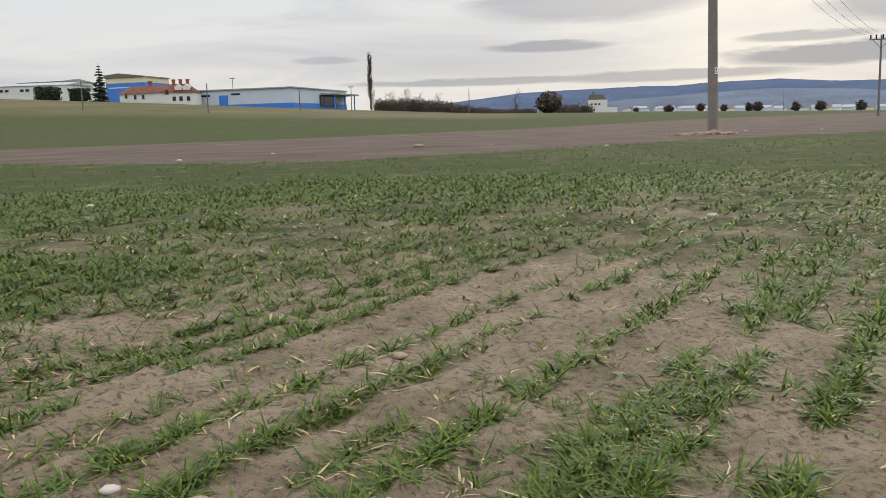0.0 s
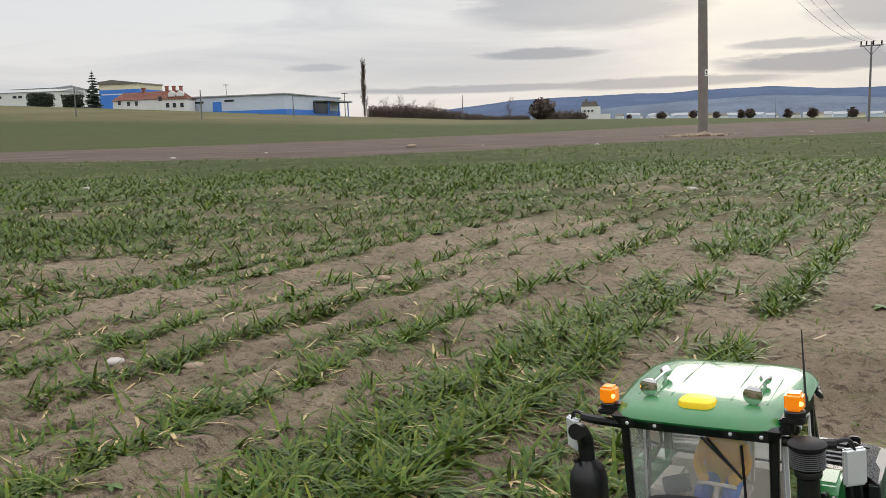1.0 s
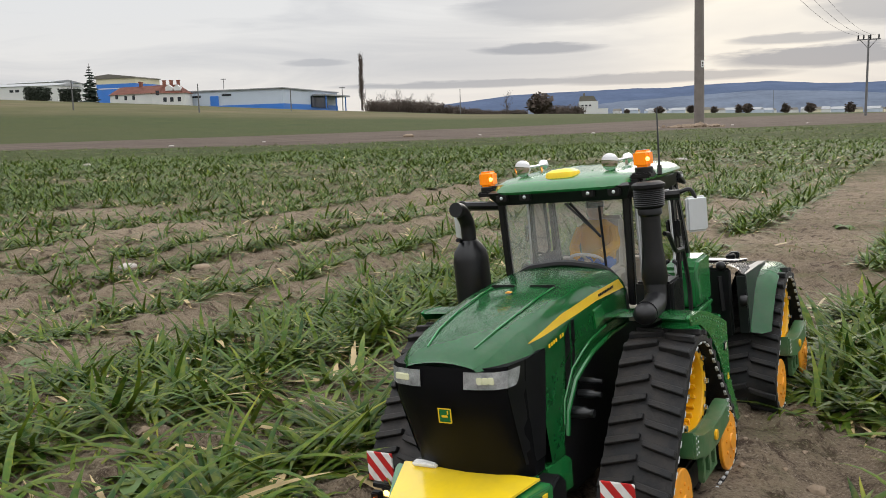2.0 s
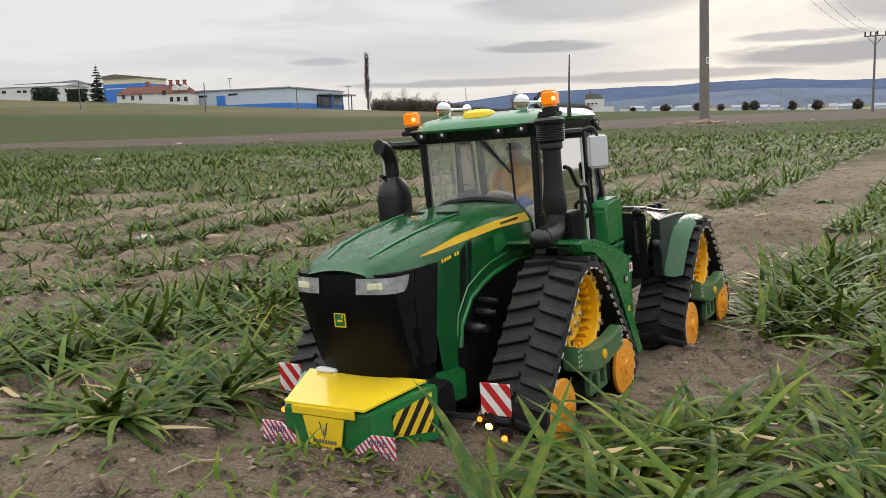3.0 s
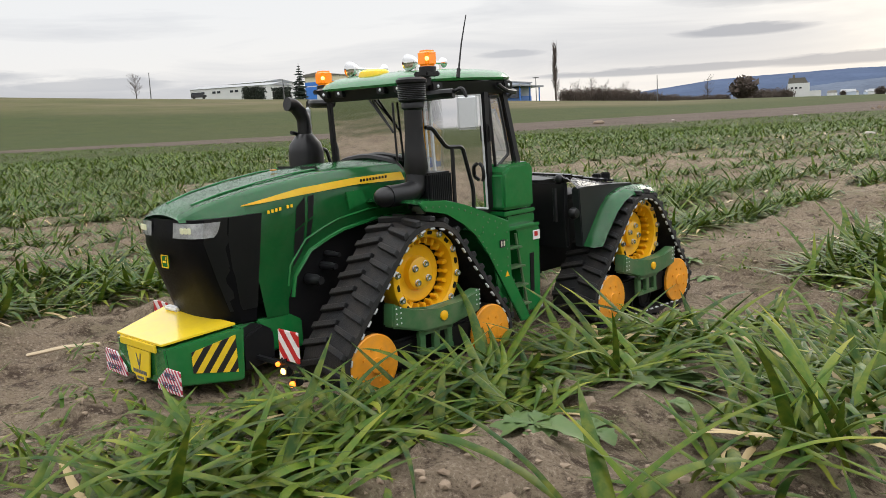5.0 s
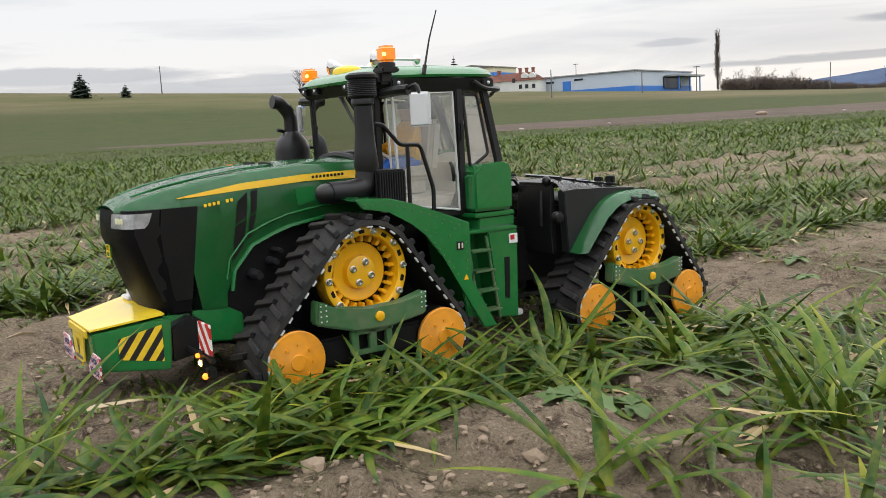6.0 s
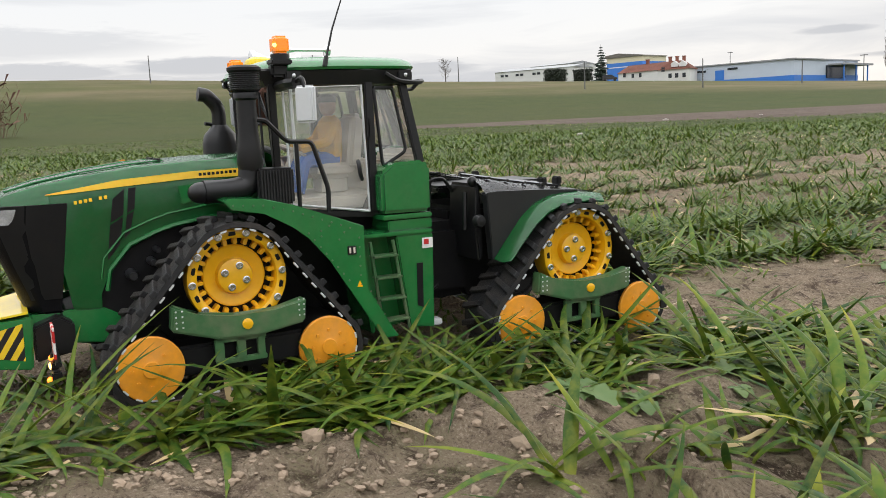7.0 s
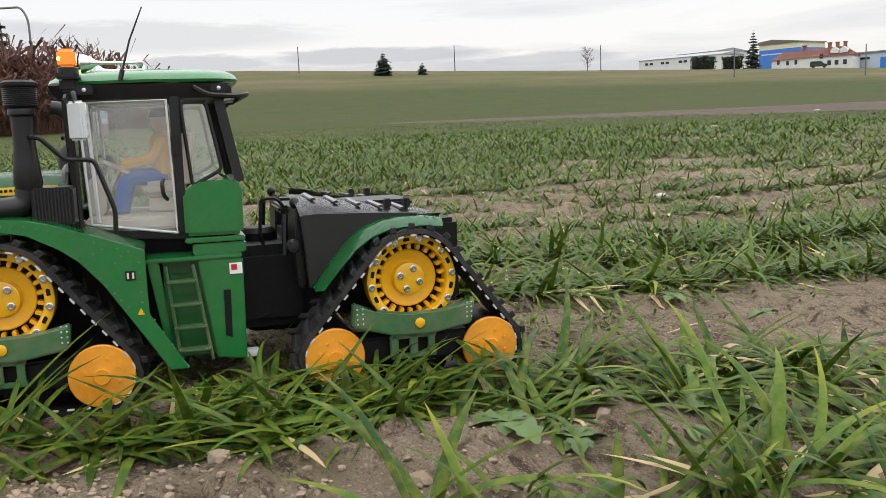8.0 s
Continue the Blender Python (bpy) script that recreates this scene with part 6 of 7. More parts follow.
    for r, z in ((0.0125, 0.2320), (0.0125, 0.2360), (0.0115, 0.2385), (0.0080, 0.2402), (0.0030, 0.2408)):
        rings.append([(0.0830 + 0.78 * r * math.copysign(abs(math.cos(k * math.tau / 18)) ** 0.6, math.cos(k * math.tau / 18)), 1.05 * r * math.copysign(abs(math.sin(k * math.tau / 18)) ** 0.6, math.sin(k * math.tau / 18)), z) for k in range(18)])
    loft(bm, rings)
    part("receiver_dome", bm, DECAL_YELLOW, c, "yellow navigation dome")
    for sgn in (1, -1):
        sink = 0.0 if sgn > 0 else 0.0065
        bm = bmesh.new()
        box(bm, (0.0855, sgn * 0.0640, 0.2320 - sink), (0.0150, 0.0150, 0.0040), 0.001)
        lathe(bm, [(0.0068, 0.2325), (0.0068, 0.2372), (0.0062, 0.2378)], (0.0850, sgn * 0.0645, -sink), n=14)
        box(bm, (0.0855, sgn * 0.0585, 0.2265), (0.012, 0.012, 0.010), 0.002)
        b = part("beacon", bm, BLACK, c)
        bm = bmesh.new()
        box(bm, (0.0850, sgn * 0.0645, 0.2438 - sink), (0.0118, 0.0118, 0.0125), 0.0020, seg=3)
        part("amber_lens", bm, AMBER, b, "amber warning beacon lens")
        bm = bmesh.new()
        ball(bm, (0.0895, sgn * 0.0645 + 0.0045, 0.2435 - sink), (0.0018, 0.0018, 0.0016), 8)
        part("flash", bm, FLASH, b, "lit amber flash bulb")
        # chrome air horns lying on the roof
        bm = bmesh.new()
        lathe(bm, [(0.0001, 0.0800), (0.0040, 0.0800), (0.0066, 0.0790), (0.0064, 0.0765), (0.0042, 0.0715), (0.0020, 0.0685), (0.0011, 0.0640), (0.0011, 0.0420), (0.0024, 0.0410), (0.0042, 0.0395), (0.0042, 0.0375), (0.0001, 0.0365)], (0, sgn * 0.0365, 0.2430), "x", 18)
        for x in (0.0700, 0.0410):
            box(bm, (x, sgn * 0.0365, 0.2385), (0.0018, 0.0022, 0.0080))
        part("air_horn", bm, CHROME, c, "chrome air horn")
        # work lamps under the roof edge, front and rear
        for x, y, ax in ((0.1000, 0.0460, 1), (0.1000, 0.0260, 1), (0.0760, 0.0640, 0), (-0.0140, 0.0610, 0)):
            bm = bmesh.new()
            if ax:
                box(bm, (x - 0.002, sgn * y, 0.2222), (0.006, 0.010, 0.0060), 0.001)
            else:
                box(bm, (x, sgn * (y - 0.001), 0.2225), (0.012, 0.006, 0.0065), 0.001)
            wl = part("work_lamp", bm, BLACK, c)
            bm = bmesh.new()
            if ax:
                ball(bm, (x + 0.0010, sgn * y, 0.2222), (0.0008, 0.0014, 0.0014), 10)
            else:
                ball(bm, (x, sgn * (y + 0.0022), 0.2225), (0.0015, 0.0008, 0.0015), 10)
            part("lens", bm, SILVER, wl)
        # mirror on an arm
        bm = bmesh.new()
        tube(bm, bent([(0.0850, sgn * 0.0560, 0.2150), (0.0850, sgn * 0.0800, 0.2160), (0.0820, sgn * 0.0880, 0.2160)], 0.004), 0.0042, 8, 0.8)
        tube(bm, bent([(0.0815, sgn * 0.0870, 0.2170), (0.0800, sgn * 0.0960, 0.2200), (0.0790, sgn * 0.0985, 0.2120)], 0.004), 0.0016, 7)
        mi = part("mirror", bm, BLACK, c, "black mirror arm with silver mirror head")
        bm = bmesh.new()
        box(bm, (0.0790, sgn * 0.0985, 0.2010), (0.0050, 0.0155, 0.0255), 0.0016, Matrix.Rotation(radians(sgn * 38), 4, "Z"), 3)
        part("mirror_head", bm, SILVER, mi)
        bm = bmesh.new()
        box(bm, (0.0768, sgn * (0.0985 - 0.0017), 0.2010), (0.0010, 0.0132, 0.0232), 0.0004, Matrix.Rotation(radians(sgn * 38), 4, "Z"))
        part("mirror_face", bm, MIRROR, mi)
    # rear visor hoop
    bm = bmesh.new()
    tube(bm, bent([(0.004, 0.0655, 0.2235), (-0.006, 0.0665, 0.2175), (-0.026, 0.0610, 0.2165), (-0.035, 0.050, 0.2185), (-0.035, -0.050, 0.2185), (-0.026, -0.0610, 0.2165), (-0.006, -0.0665, 0.2175), (0.004, -0.0655, 0.2235)], 0.006), 0.0019, 7)
    tube(bm, [(-0.030, 0.054, 0.2180), (-0.024, 0.052, 0.2120), (-0.012, 0.057, 0.2110)], 0.0015, 6)
    tube(bm, [(-0.030, -0.054, 0.2180), (-0.024, -0.052, 0.2120), (-0.012, -0.057, 0.2110)], 0.0015, 6)
    part("rear_hoop", bm, BLACK, c, "black tubular rear roof hoop")
    bm = bmesh.new()
    box(bm, (-0.0215, 0, 0.2215), (0.004, 0.110, 0.007), 0.001)
    part("rear_light_bar", bm, BLACK, c)
    bm = bmesh.new()
    tube(bm, [(0.0520, 0.0655, 0.2290), (0.0500, 0.0650, 0.2360)], 0.0018, 6)
    tube(bm, [(0.0500, 0.0650, 0.2360), (0.0440, 0.0635, 0.2560), (0.0343, 0.0611, 0.2790)], [0.0009, 0.0007, 0.0005], 6)
    part("antenna", bm, BLACK, c, "thin black whip antenna")
    # interior
    bm = bmesh.new()
    box(bm, (0.035, 0, 0.127), (0.10, 0.104, 0.010), 0.002)
    box(bm, (-0.008, 0, 0.142), (0.016, 0.10, 0.030), 0.002)
    part("cab_floor", bm, BEIGE, c)
    bm = bmesh.new()
    box(bm, (0.0300, 0.002, 0.1500), (0.030, 0.036, 0.012), 0.004, seg=3)
    box(bm, (0.0120, 0.002, 0.1720), (0.012, 0.036, 0.046), 0.004, Matrix.Rotation(radians(-8), 4, "Y"), 3)
    box(bm, (0.0300, 0.002, 0.1380), (0.022, 0.026, 0.016), 0.003)
    part("seat", bm, BEIGE, c, "beige driver seat")
    bm = bmesh.new()
    prism(bm, [(0.084, 0.132), (0.084, 0.158), (0.076, 0.163), (0.070, 0.150), (0.072, 0.132)], -0.020, 0.022, "y", 0.002)
    box(bm, (0.045, -0.036, 0.152), (0.045, 0.018, 0.020), 0.003)
    part("dashboard", bm, BEIGE, c)
    bm = bmesh.new()
    box(bm, (0.0720, -0.0220, 0.1680), (0.004, 0.020, 0.013), 0.001, Matrix.Rotation(radians(-25), 4, "Y") @ Matrix.Rotation(radians(18), 4, "X"))
    part("display", bm, GREY_PANEL, c)
    bm = bmesh.new()
    pts = [Vector((0.0600, 0.004, 0.1660)) + Matrix.Rotation(radians(-28), 3, "Y") @ Vector((0.0125 * math.cos(k * math.tau / 20), 0.0125 * math.sin(k * math.tau / 20), 0)) for k in range(21)]
    tube(bm, pts, 0.0014, 6)
    tube(bm, [(0.0600, 0.004, 0.1660), (0.0700, 0.004, 0.1480)], 0.0020, 6)
    tube(bm, [pts[0], (0.06, 0.004, 0.166), pts[10]], 0.0012, 5)
    part("steering_wheel", bm, BEIGE, c, "beige steering wheel")


def driver_doll():
    """A plain figure seated in the cab, one mesh in plain shapes."""
    bm = bmesh.new()
    rings = [[Vector((0.028 + 0.0085 * w * math.cos(a), 0.002 + 0.0145 * w * math.sin(a), z)) for a in [k * math.tau / 14 for k in range(14)]] for w, z in ((0.85, 0.156), (1.0, 0.165), (1.08, 0.180), (1.0, 0.189), (0.55, 0.194))]
    loft(bm, rings)
    for s in (1, -1):
        tube(bm, bent([(0.029, 0.002 + s * 0.0140, 0.187), (0.036, 0.002 + s * 0.0185, 0.173), (0.057, 0.004 + s * 0.0105, 0.169)], 0.006), 0.0042, 8)
    shirt = len(bm.faces)
    for s in (1, -1):
        tube(bm, bent([(0.026, 0.002 + s * 0.0075, 0.158), (0.055, 0.002 + s * 0.010, 0.160), (0.062, 0.002 + s * 0.010, 0.134)], 0.008), 0.0064, 9)
    legs = len(bm.faces)
    ball(bm, (0.029, 0.002, 0.2020), (0.0072, 0.0068, 0.0088), 12)
    head = len(bm.faces)
    lathe(bm, [(0.0078, 0.2045), (0.0076, 0.2085), (0.0045, 0.2112), (0.0001, 0.2115)], (0.029, 0.002, 0), n=12)
    bm.faces.ensure_lookup_table()
    for k, f in enumerate(bm.faces):
        f.material_index = 0 if k < shirt else 1 if k < legs else 2 if k < head else 3
    part("driver_figure", bm, [DOLL_SHIRT, surface("blue_cloth", (0.02, 0.12, 0.50), 0.6, spread=0.1), surface("doll_plastic", (0.55, 0.32, 0.22), 0.5, spread=0.05), GREY_PANEL], TRACTOR, "seated toy driver in yellow top and blue trousers")


def stacks_and_rails():
    # air intake on the left: mesh cap, tall pipe, elbow, ribbed box
    for sgn in (1,):
        bm = bmesh.new()
        lathe(bm, [(0.0080, 0.1560), (0.0092, 0.1620), (0.0080, 0.1750), (0.0070, 0.1850), (0.0068, 0.2050), (0.0084, 0.2065), (0.0084, 0.2100), (0.0078, 0.2110)], (0.1148, 0.0765, 0), n=22)
        p = part("intake_pipe", bm, BLACK, TRACTOR, "black upright air intake pipe")
        bm = bmesh.new()
        lathe(bm, [(0.0090, 0.2108), (0.0102, 0.2120), (0.0104, 0.2240), (0.0116, 0.2252), (0.0116, 0.2272), (0.0090, 0.2288), (0.0001, 0.2292)], (0.1148, 0.0765, 0), n=24)
        cap = part("mesh_cap", bm, BLACK_MATT, p)
        bm = bmesh.new()
        for k in range(9):
            lathe(bm, [(0.0104, 0.2125 + 0.0013 * k), (0.0108, 0.2129 + 0.0013 * k), (0.0104, 0.2133 + 0.0013 * k)], (0.1148, 0.0765, 0), n=24)
        part("cap_mesh", bm, GREY_PANEL, cap)
        bm = bmesh.new()
        tube(bm, bent([(0.1148, 0.0765, 0.1600), (0.1170, 0.0770, 0.1460), (0.1300, 0.0790, 0.1440), (0.1490, 0.0800, 0.1440)], 0.010, 6), 0.0080, 14)
        ball(bm, (0.1510, 0.0800, 0.1438), (0.0088, 0.0080, 0.0074), 14)
        part("intake_elbow", bm, BLACK, TRACTOR, "black bulging intake elbow")
        bm = bmesh.new()
        box(bm, (0.1000, 0.0740, 0.1450), (0.0260, 0.026, 0.0255), 0.0015)
        rb = part("ribbed_box", bm, BLACK, TRACTOR, "black ribbed filter box")
        rib = None
        for k in range(11):
            m = Matrix.Translation((0.0895 + 0.0021 * k, 0.0875, 0.1450))
            if rib is None:
                bm = bmesh.new()
                box(bm, (0, 0, 0), (0.0010, 0.0016, 0.0235), 0.0003)
                rib = part("rib", bm, GREY_PANEL, rb)
                rib.matrix_basis = m
            else:
                again(rib, m, rb)
    # exhaust on the right: body, neck, curved tip
    bm = bmesh.new()
    loft(bm, [[Vector((0.0985 + wx * math.copysign(abs(math.cos(a)) ** 0.75, math.cos(a)), -0.0800 + wy * math.copysign(abs(math.sin(a)) ** 0.75, math.sin(a)), z)) for a in [k * math.tau / 18 for k in range(18)]] for wx, wy, z in ((0.0150, 0.0125, 0.128), (0.0152, 0.0128, 0.150), (0.0152, 0.0128, 0.1740), (0.0135, 0.0115, 0.1815), (0.0075, 0.0075, 0.1885), (0.0060, 0.0060, 0.1900))])
    ex = part("exhaust", bm, BLACK, TRACTOR, "black exhaust stack with curved tip")
    bm = bmesh.new()
    tube(bm, bent([(0.0985, -0.0800, 0.1880), (0.0985, -0.0800, 0.2050), (0.1080, -0.0800, 0.2155), (0.1150, -0.0800, 0.2165)], 0.010, 6), 0.0060, 14)
    part("tailpipe", bm, BLACK, ex)
    for sgn in (1, -1):
        bm = bmesh.new()
        tube(bm, bent([(0.1100, sgn * 0.0840, 0.1917), (0.1043, sgn * 0.0850, 0.1910), (0.0900, sgn * 0.0850, 0.1757), (0.0720, sgn * 0.0850, 0.1751), (0.0614, sgn * 0.0850, 0.1410), (0.0620, sgn * 0.0850, 0.1240)], 0.004), 0.0017, 7)
        r = part("handrail", bm, BLACK, TRACTOR, "black bent handrail")
        bm = bmesh.new()
        tube(bm, [(0.0834, sgn * 0.0850, 0.1748), (0.0833, sgn * 0.0850, 0.1290)], 0.0016, 7)
        part("rail_post", bm, BLACK, r)
        # side box behind the door
        bm = bmesh.new()
        prism(bm, [(0.0166, 0.1180), (0.0166, 0.1490), (0.0072, 0.1560), (-0.0195, 0.1572), (-0.0245, 0.1525), (-0.0240, 0.1175)], sgn * 0.050, sgn * 0.0785, "y", 0.0025)
        sb = part("side_box", bm, GREEN, TRACTOR, "green rounded side box")
        for z0, z1, x0, x1, w in ((0.1130, 0.1168, 0.0172, -0.0246, 0.0790), (0.1045, 0.1122, 0.0125, -0.0248, 0.0775)):
            bm = bmesh.new()
            box(bm, ((x0 + x1) / 2, sgn * (w + 0.045) / 2, (z0 + z1) / 2), (x0 - x1, w - 0.045, z1 - z0), 0.0009)
            part("box_step", bm, GREEN, sb)
        bm = bmesh.new()
        box(bm, (0.0130, sgn * 0.0660, 0.1030), (0.0680, 0.040, 0.0030), 0.0008)
        part("deck_edge", bm, GREEN, TRACTOR)
        # tank below with a ladder let into it
        bm = bmesh.new()
        prism(bm, [(0.0440, 0.1015), (0.0360, 0.1015), (0.0300, 0.0300), (0.0330, 0.0285)], sgn * 0.045, sgn * 0.0850, "y", 0.0008)
        prism(bm, [(0.0100, 0.1015), (-0.0215, 0.1015), (-0.0200, 0.0270), (0.0010, 0.0300)], sgn * 0.045, sgn * 0.0850, "y", 0.0010)
        box(bm, (0.0170, sgn * 0.0560, 0.0650), (0.034, 0.020, 0.0730), 0.001)
        tk = part("fuel_tank", bm, GREEN, TRACTOR, "green tank with a ladder recess and dusty foot")
        bm = bmesh.new()
        prism(bm, [(-0.0065, 0.0790), (-0.0115, 0.0790), (-0.0105, 0.0440), (-0.0060, 0.0460)], sgn * 0.0850, sgn * 0.0858, "y")
        part("tank_slot", bm, BLACK_MATT, tk)
        bm = bmesh.new()
        box(bm, (-0.0160, sgn * 0.0856, 0.0940), (0.0090, 0.0008, 0.0080), 0.0002)
        st = part("label_sticker", bm, WHITE_DECAL, tk, "white and red label")
        bm = bmesh.new()
        box(bm, (-0.0148, sgn * 0.0862, 0.0950), (0.0040, 0.0004, 0.0040))
        part("label_mark", bm, RED_DECAL, st)
        bm = bmesh.new()
        tube(bm, [(0.0318, sgn * 0.0865, 0.0990), (0.0255, sgn * 0.0900, 0.0290)], 0.0013, 6)
        tube(bm, [(0.0135, sgn * 0.0865, 0.0990), (0.0042, sgn * 0.0900, 0.0310)], 0.0013, 6)
        la = part("ladder", bm, GREEN_DULL, TRACTOR, "green four-rung ladder")
        rung = None
        for k in range(4):
            s = 0.16 + 0.235 * k
            a, b = Vector((0.0318, sgn * 0.0865, 0.0990)).lerp(Vector((0.0255, sgn * 0.0900, 0.0290)), s), Vector((0.0135, sgn * 0.0865, 0.0990)).lerp(Vector((0.0042, sgn * 0.0900, 0.0310)), s)
            bm = bmesh.new()
            box(bm, (a + b) / 2, ((a - b).length + 0.001, 0.0110, 0.0016), 0.0004)
            part("rung", bm, GREEN_DULL, la)
        bm = bmesh.new()
        box(bm, (-0.0230, sgn * 0.0750, 0.0290), (0.0130, 0.0100, 0.0050), 0.0008)
        part("foot_lamp", bm, PALE_TRIM, tk)


def rear_half():
    bm = bmesh.new()
    box(bm, (-0.0450, 0, 0.0720), (0.060, 0.100, 0.064), 0.008)
    lathe(bm, [(0.012, 0.030), (0.016, 0.034), (0.016, 0.110), (0.012, 0.114)], (-0.040, 0, 0), n=20)
    box(bm, (-0.130, 0, 0.080), (0.140, 0.080, 0.070), 0.004)
    part("rear_frame", bm, BLACK_MATT, TRACTOR)
    for k, (y, z) in enumerate(((0.030, 0.095), (0.036, 0.080), (0.028, 0.066), (0.040, 0.058), (-0.030, 0.09), (-0.036, 0.07))):
        bm = bmesh.new()
        tube(bm, bent([(-0.020, y, z), (-0.036, y + 0.012 * (1 if y > 0 else -1), z - 0.012), (-0.052, y + 0.004, z + 0.008), (-0.070, y, z)], 0.01, 5), 0.0013, 7)
        part("hose", bm, BLACK_MATT, TRACTOR, "black hydraulic hose")
    bm = bmesh.new()
    tube(bm, bent([(-0.0600, 0.046, 0.128), (-0.0520, 0.046, 0.1400), (-0.0400, 0.046, 0.1395), (-0.0380, 0.046, 0.1100), (-0.0450, 0.030, 0.0950)], 0.004), 0.0014, 6)
    part("grab_rail", bm, BLACK, TRACTOR)
    bm = bmesh.new()
    lathe(bm, [(0.0050, 0.0), (0.0054, 0.003), (0.0040, 0.006), (0.0001, 0.0065)], (-0.0560, 0.0945, 0.1080), "y", 12)
    part("filler_cap", bm, BLACK, TRACTOR)
    arch_o = [(-0.0680, 0.0770), (-0.0780, 0.0905), (-0.0930, 0.1085), (-0.1060, 0.1190), (-0.1200, 0.1238), (-0.1330, 0.1252), (-0.1500, 0.1252), (-0.1640, 0.1238)]
    arch_i = [(-0.0735, 0.0770), (-0.0830, 0.0885), (-0.0980, 0.1045), (-0.1100, 0.1130), (-0.1220, 0.1172), (-0.1340, 0.1186), (-0.1500, 0.1190), (-0.1630, 0.1172)]
    for sgn in (1, -1):
        bm = bmesh.new()
        side = [(-0.0665, 0.0760), (-0.0625, 0.1285), (-0.0640, 0.1300)] + [(-0.0720, 0.1302), (-0.1100, 0.1290), (-0.1500, 0.1268)] + arch_o[::-1][1:]
        prism(bm, side, sgn * 0.0900, sgn * 0.0985, "y", 0.0016)
        f = part("rear_fender", bm, GREY_PANEL, TRACTOR, "dark grey rear fender panel")
        bm = bmesh.new()
        rows = []
        for (xo, zo), (xi, zi) in zip(arch_o, arch_i):
            rows.append([(xo, sgn * 0.0975, zo), (xo - 0.001, sgn * 0.1080, zo - 0.0012), (xi, sgn * 0.1150, zi), (xi, sgn * 0.1145, zi - 0.0012)])
        loft(bm, rows, closed=False, caps=False)
        bmesh.ops.solidify(bm, geom=bm.faces[:], thickness=0.0018)
        part("fender_flare", bm, GREEN, f, "green fender flare")
        bm = bmesh.new()
        prism(bm, [(-0.0640, 0.1370), (-0.0660, 0.0760), (-0.0610, 0.0740), (-0.0590, 0.1000), (-0.0605, 0.1350)], sgn * 0.0400, sgn * 0.0860, "y", 0.002)
        part("fender_front", bm, BLACK, f)
        bm = bmesh.new()
        ball(bm, (-0.0615, sgn * 0.0780, 0.1375), (0.0040, 0.0045, 0.0045), 12)
        tube(bm, [(-0.0540, sgn * 0.078, 0.130), (-0.0520, sgn * 0.080, 0.100)], 0.0020, 6)
        part("fender_knob", bm, BLACK, f)
        for x in (-0.1330, -0.1480):
            bm = bmesh.new()
            box(bm, (x, sgn * 0.070, 0.1330), (0.005, 0.009, 0.007), 0.001)
            lathe(bm, [(0.0016, 0.126), (0.0016, 0.130)], (x, sgn * 0.070, 0), n=6)
            part("rear_lamp", bm, BLACK, f, "small black rear lamp")
        bm = bmesh.new()
        rows = [[(x, sgn * 0.028, z + 0.0005), (x, sgn * 0.060, z), (x, sgn * 0.0840, z - 0.0016), (x - 0.001, sgn * 0.0915, z - 0.0050), (x - 0.002, sgn * 0.0978, max(z - 0.0115, 0.1255))] for x, z in ((-0.0600 if sgn > 0 else -0.0780, 0.1405), (-0.0720 if sgn > 0 else -0.0850, 0.1400), (-0.1100, 0.1335), (-0.1500, 0.1280), (-0.1650, 0.1255))]
        loft(bm, rows, closed=False, caps=False)
        bmesh.ops.solidify(bm, geom=bm.faces[:], thickness=0.0025)
        part("fender_deck", bm, GLOSSY_BLACK, f, "glossy black fender deck")
        rib = None
        for k in range(5):
            x = -0.074 - 0.0170 * k
            z = float(np.interp(-x, [0.06, 0.072, 0.11, 0.15, 0.165], [0.1405, 0.1400, 0.1335, 0.1280, 0.1255])) + 0.0014
            m = Matrix.Translation((x, sgn * 0.064, z)) @ Matrix.Rotation(radians(9), 4, "Y") @ Matrix.Rotation(radians(sgn * -1.5), 4, "X")
            if rib is None:
                bm = bmesh.new()
                box(bm, (0, -0.004 * sgn, -0.0006), (0.0040, 0.046, 0.0018), 0.0006)
                rib = part("deck_rib", bm, GLOSSY_BLACK, f)
                rib.matrix_basis = m
            else:
                again(rib, m, f)
    bm = bmesh.new()
    box(bm, (-0.110, 0, 0.1290), (0.110, 0.056, 0.006), 0.002)
    part("rear_deck", bm, BLACK, TRACTOR)


def build_tractor():
    hood()
    nose()
    chassis()
    weight_block()
    for sgn in (1, -1):
        track_unit(0.1355, 0.0868, (0.1970, 0.0350), (0.0768, 0.0320), 0.1112, sgn, 0.0)
        track_unit(-0.1390, 0.0790, (-0.0785, 0.0288), (-0.1958, 0.0258), 0.1203, sgn, 0.3)
    fenders()
    cab()
    driver_doll()
    stacks_and_rails()
    rear_half()


build_tractor()


# ---- the crop ----
ROW_U = [-1.90, -1.75, -1.60, -1.40, -1.24, -1.05, -0.88, -0.75, -0.61, -0.50, -0.43, -0.35, -0.24, -0.140, 0.198, 0.240, 0.335, 0.40, 0.50, 0.60, 0.71]
ROW_W = [0.75, 0.95, 0.95, 0.20, 0.60, 0.55, 0.22, 0.75, 0.12, 0.90, 0.65, 0.95, 0.22, 1.00, 0.85, 0.50, 0.50, 0.50, 0.55, 0.55, 0.5]
CAM_LINE = [(0.24, -0.62), (0.35, -0.68), (0.45, -0.67), (0.55, -0.57), (0.17, -0.45)]


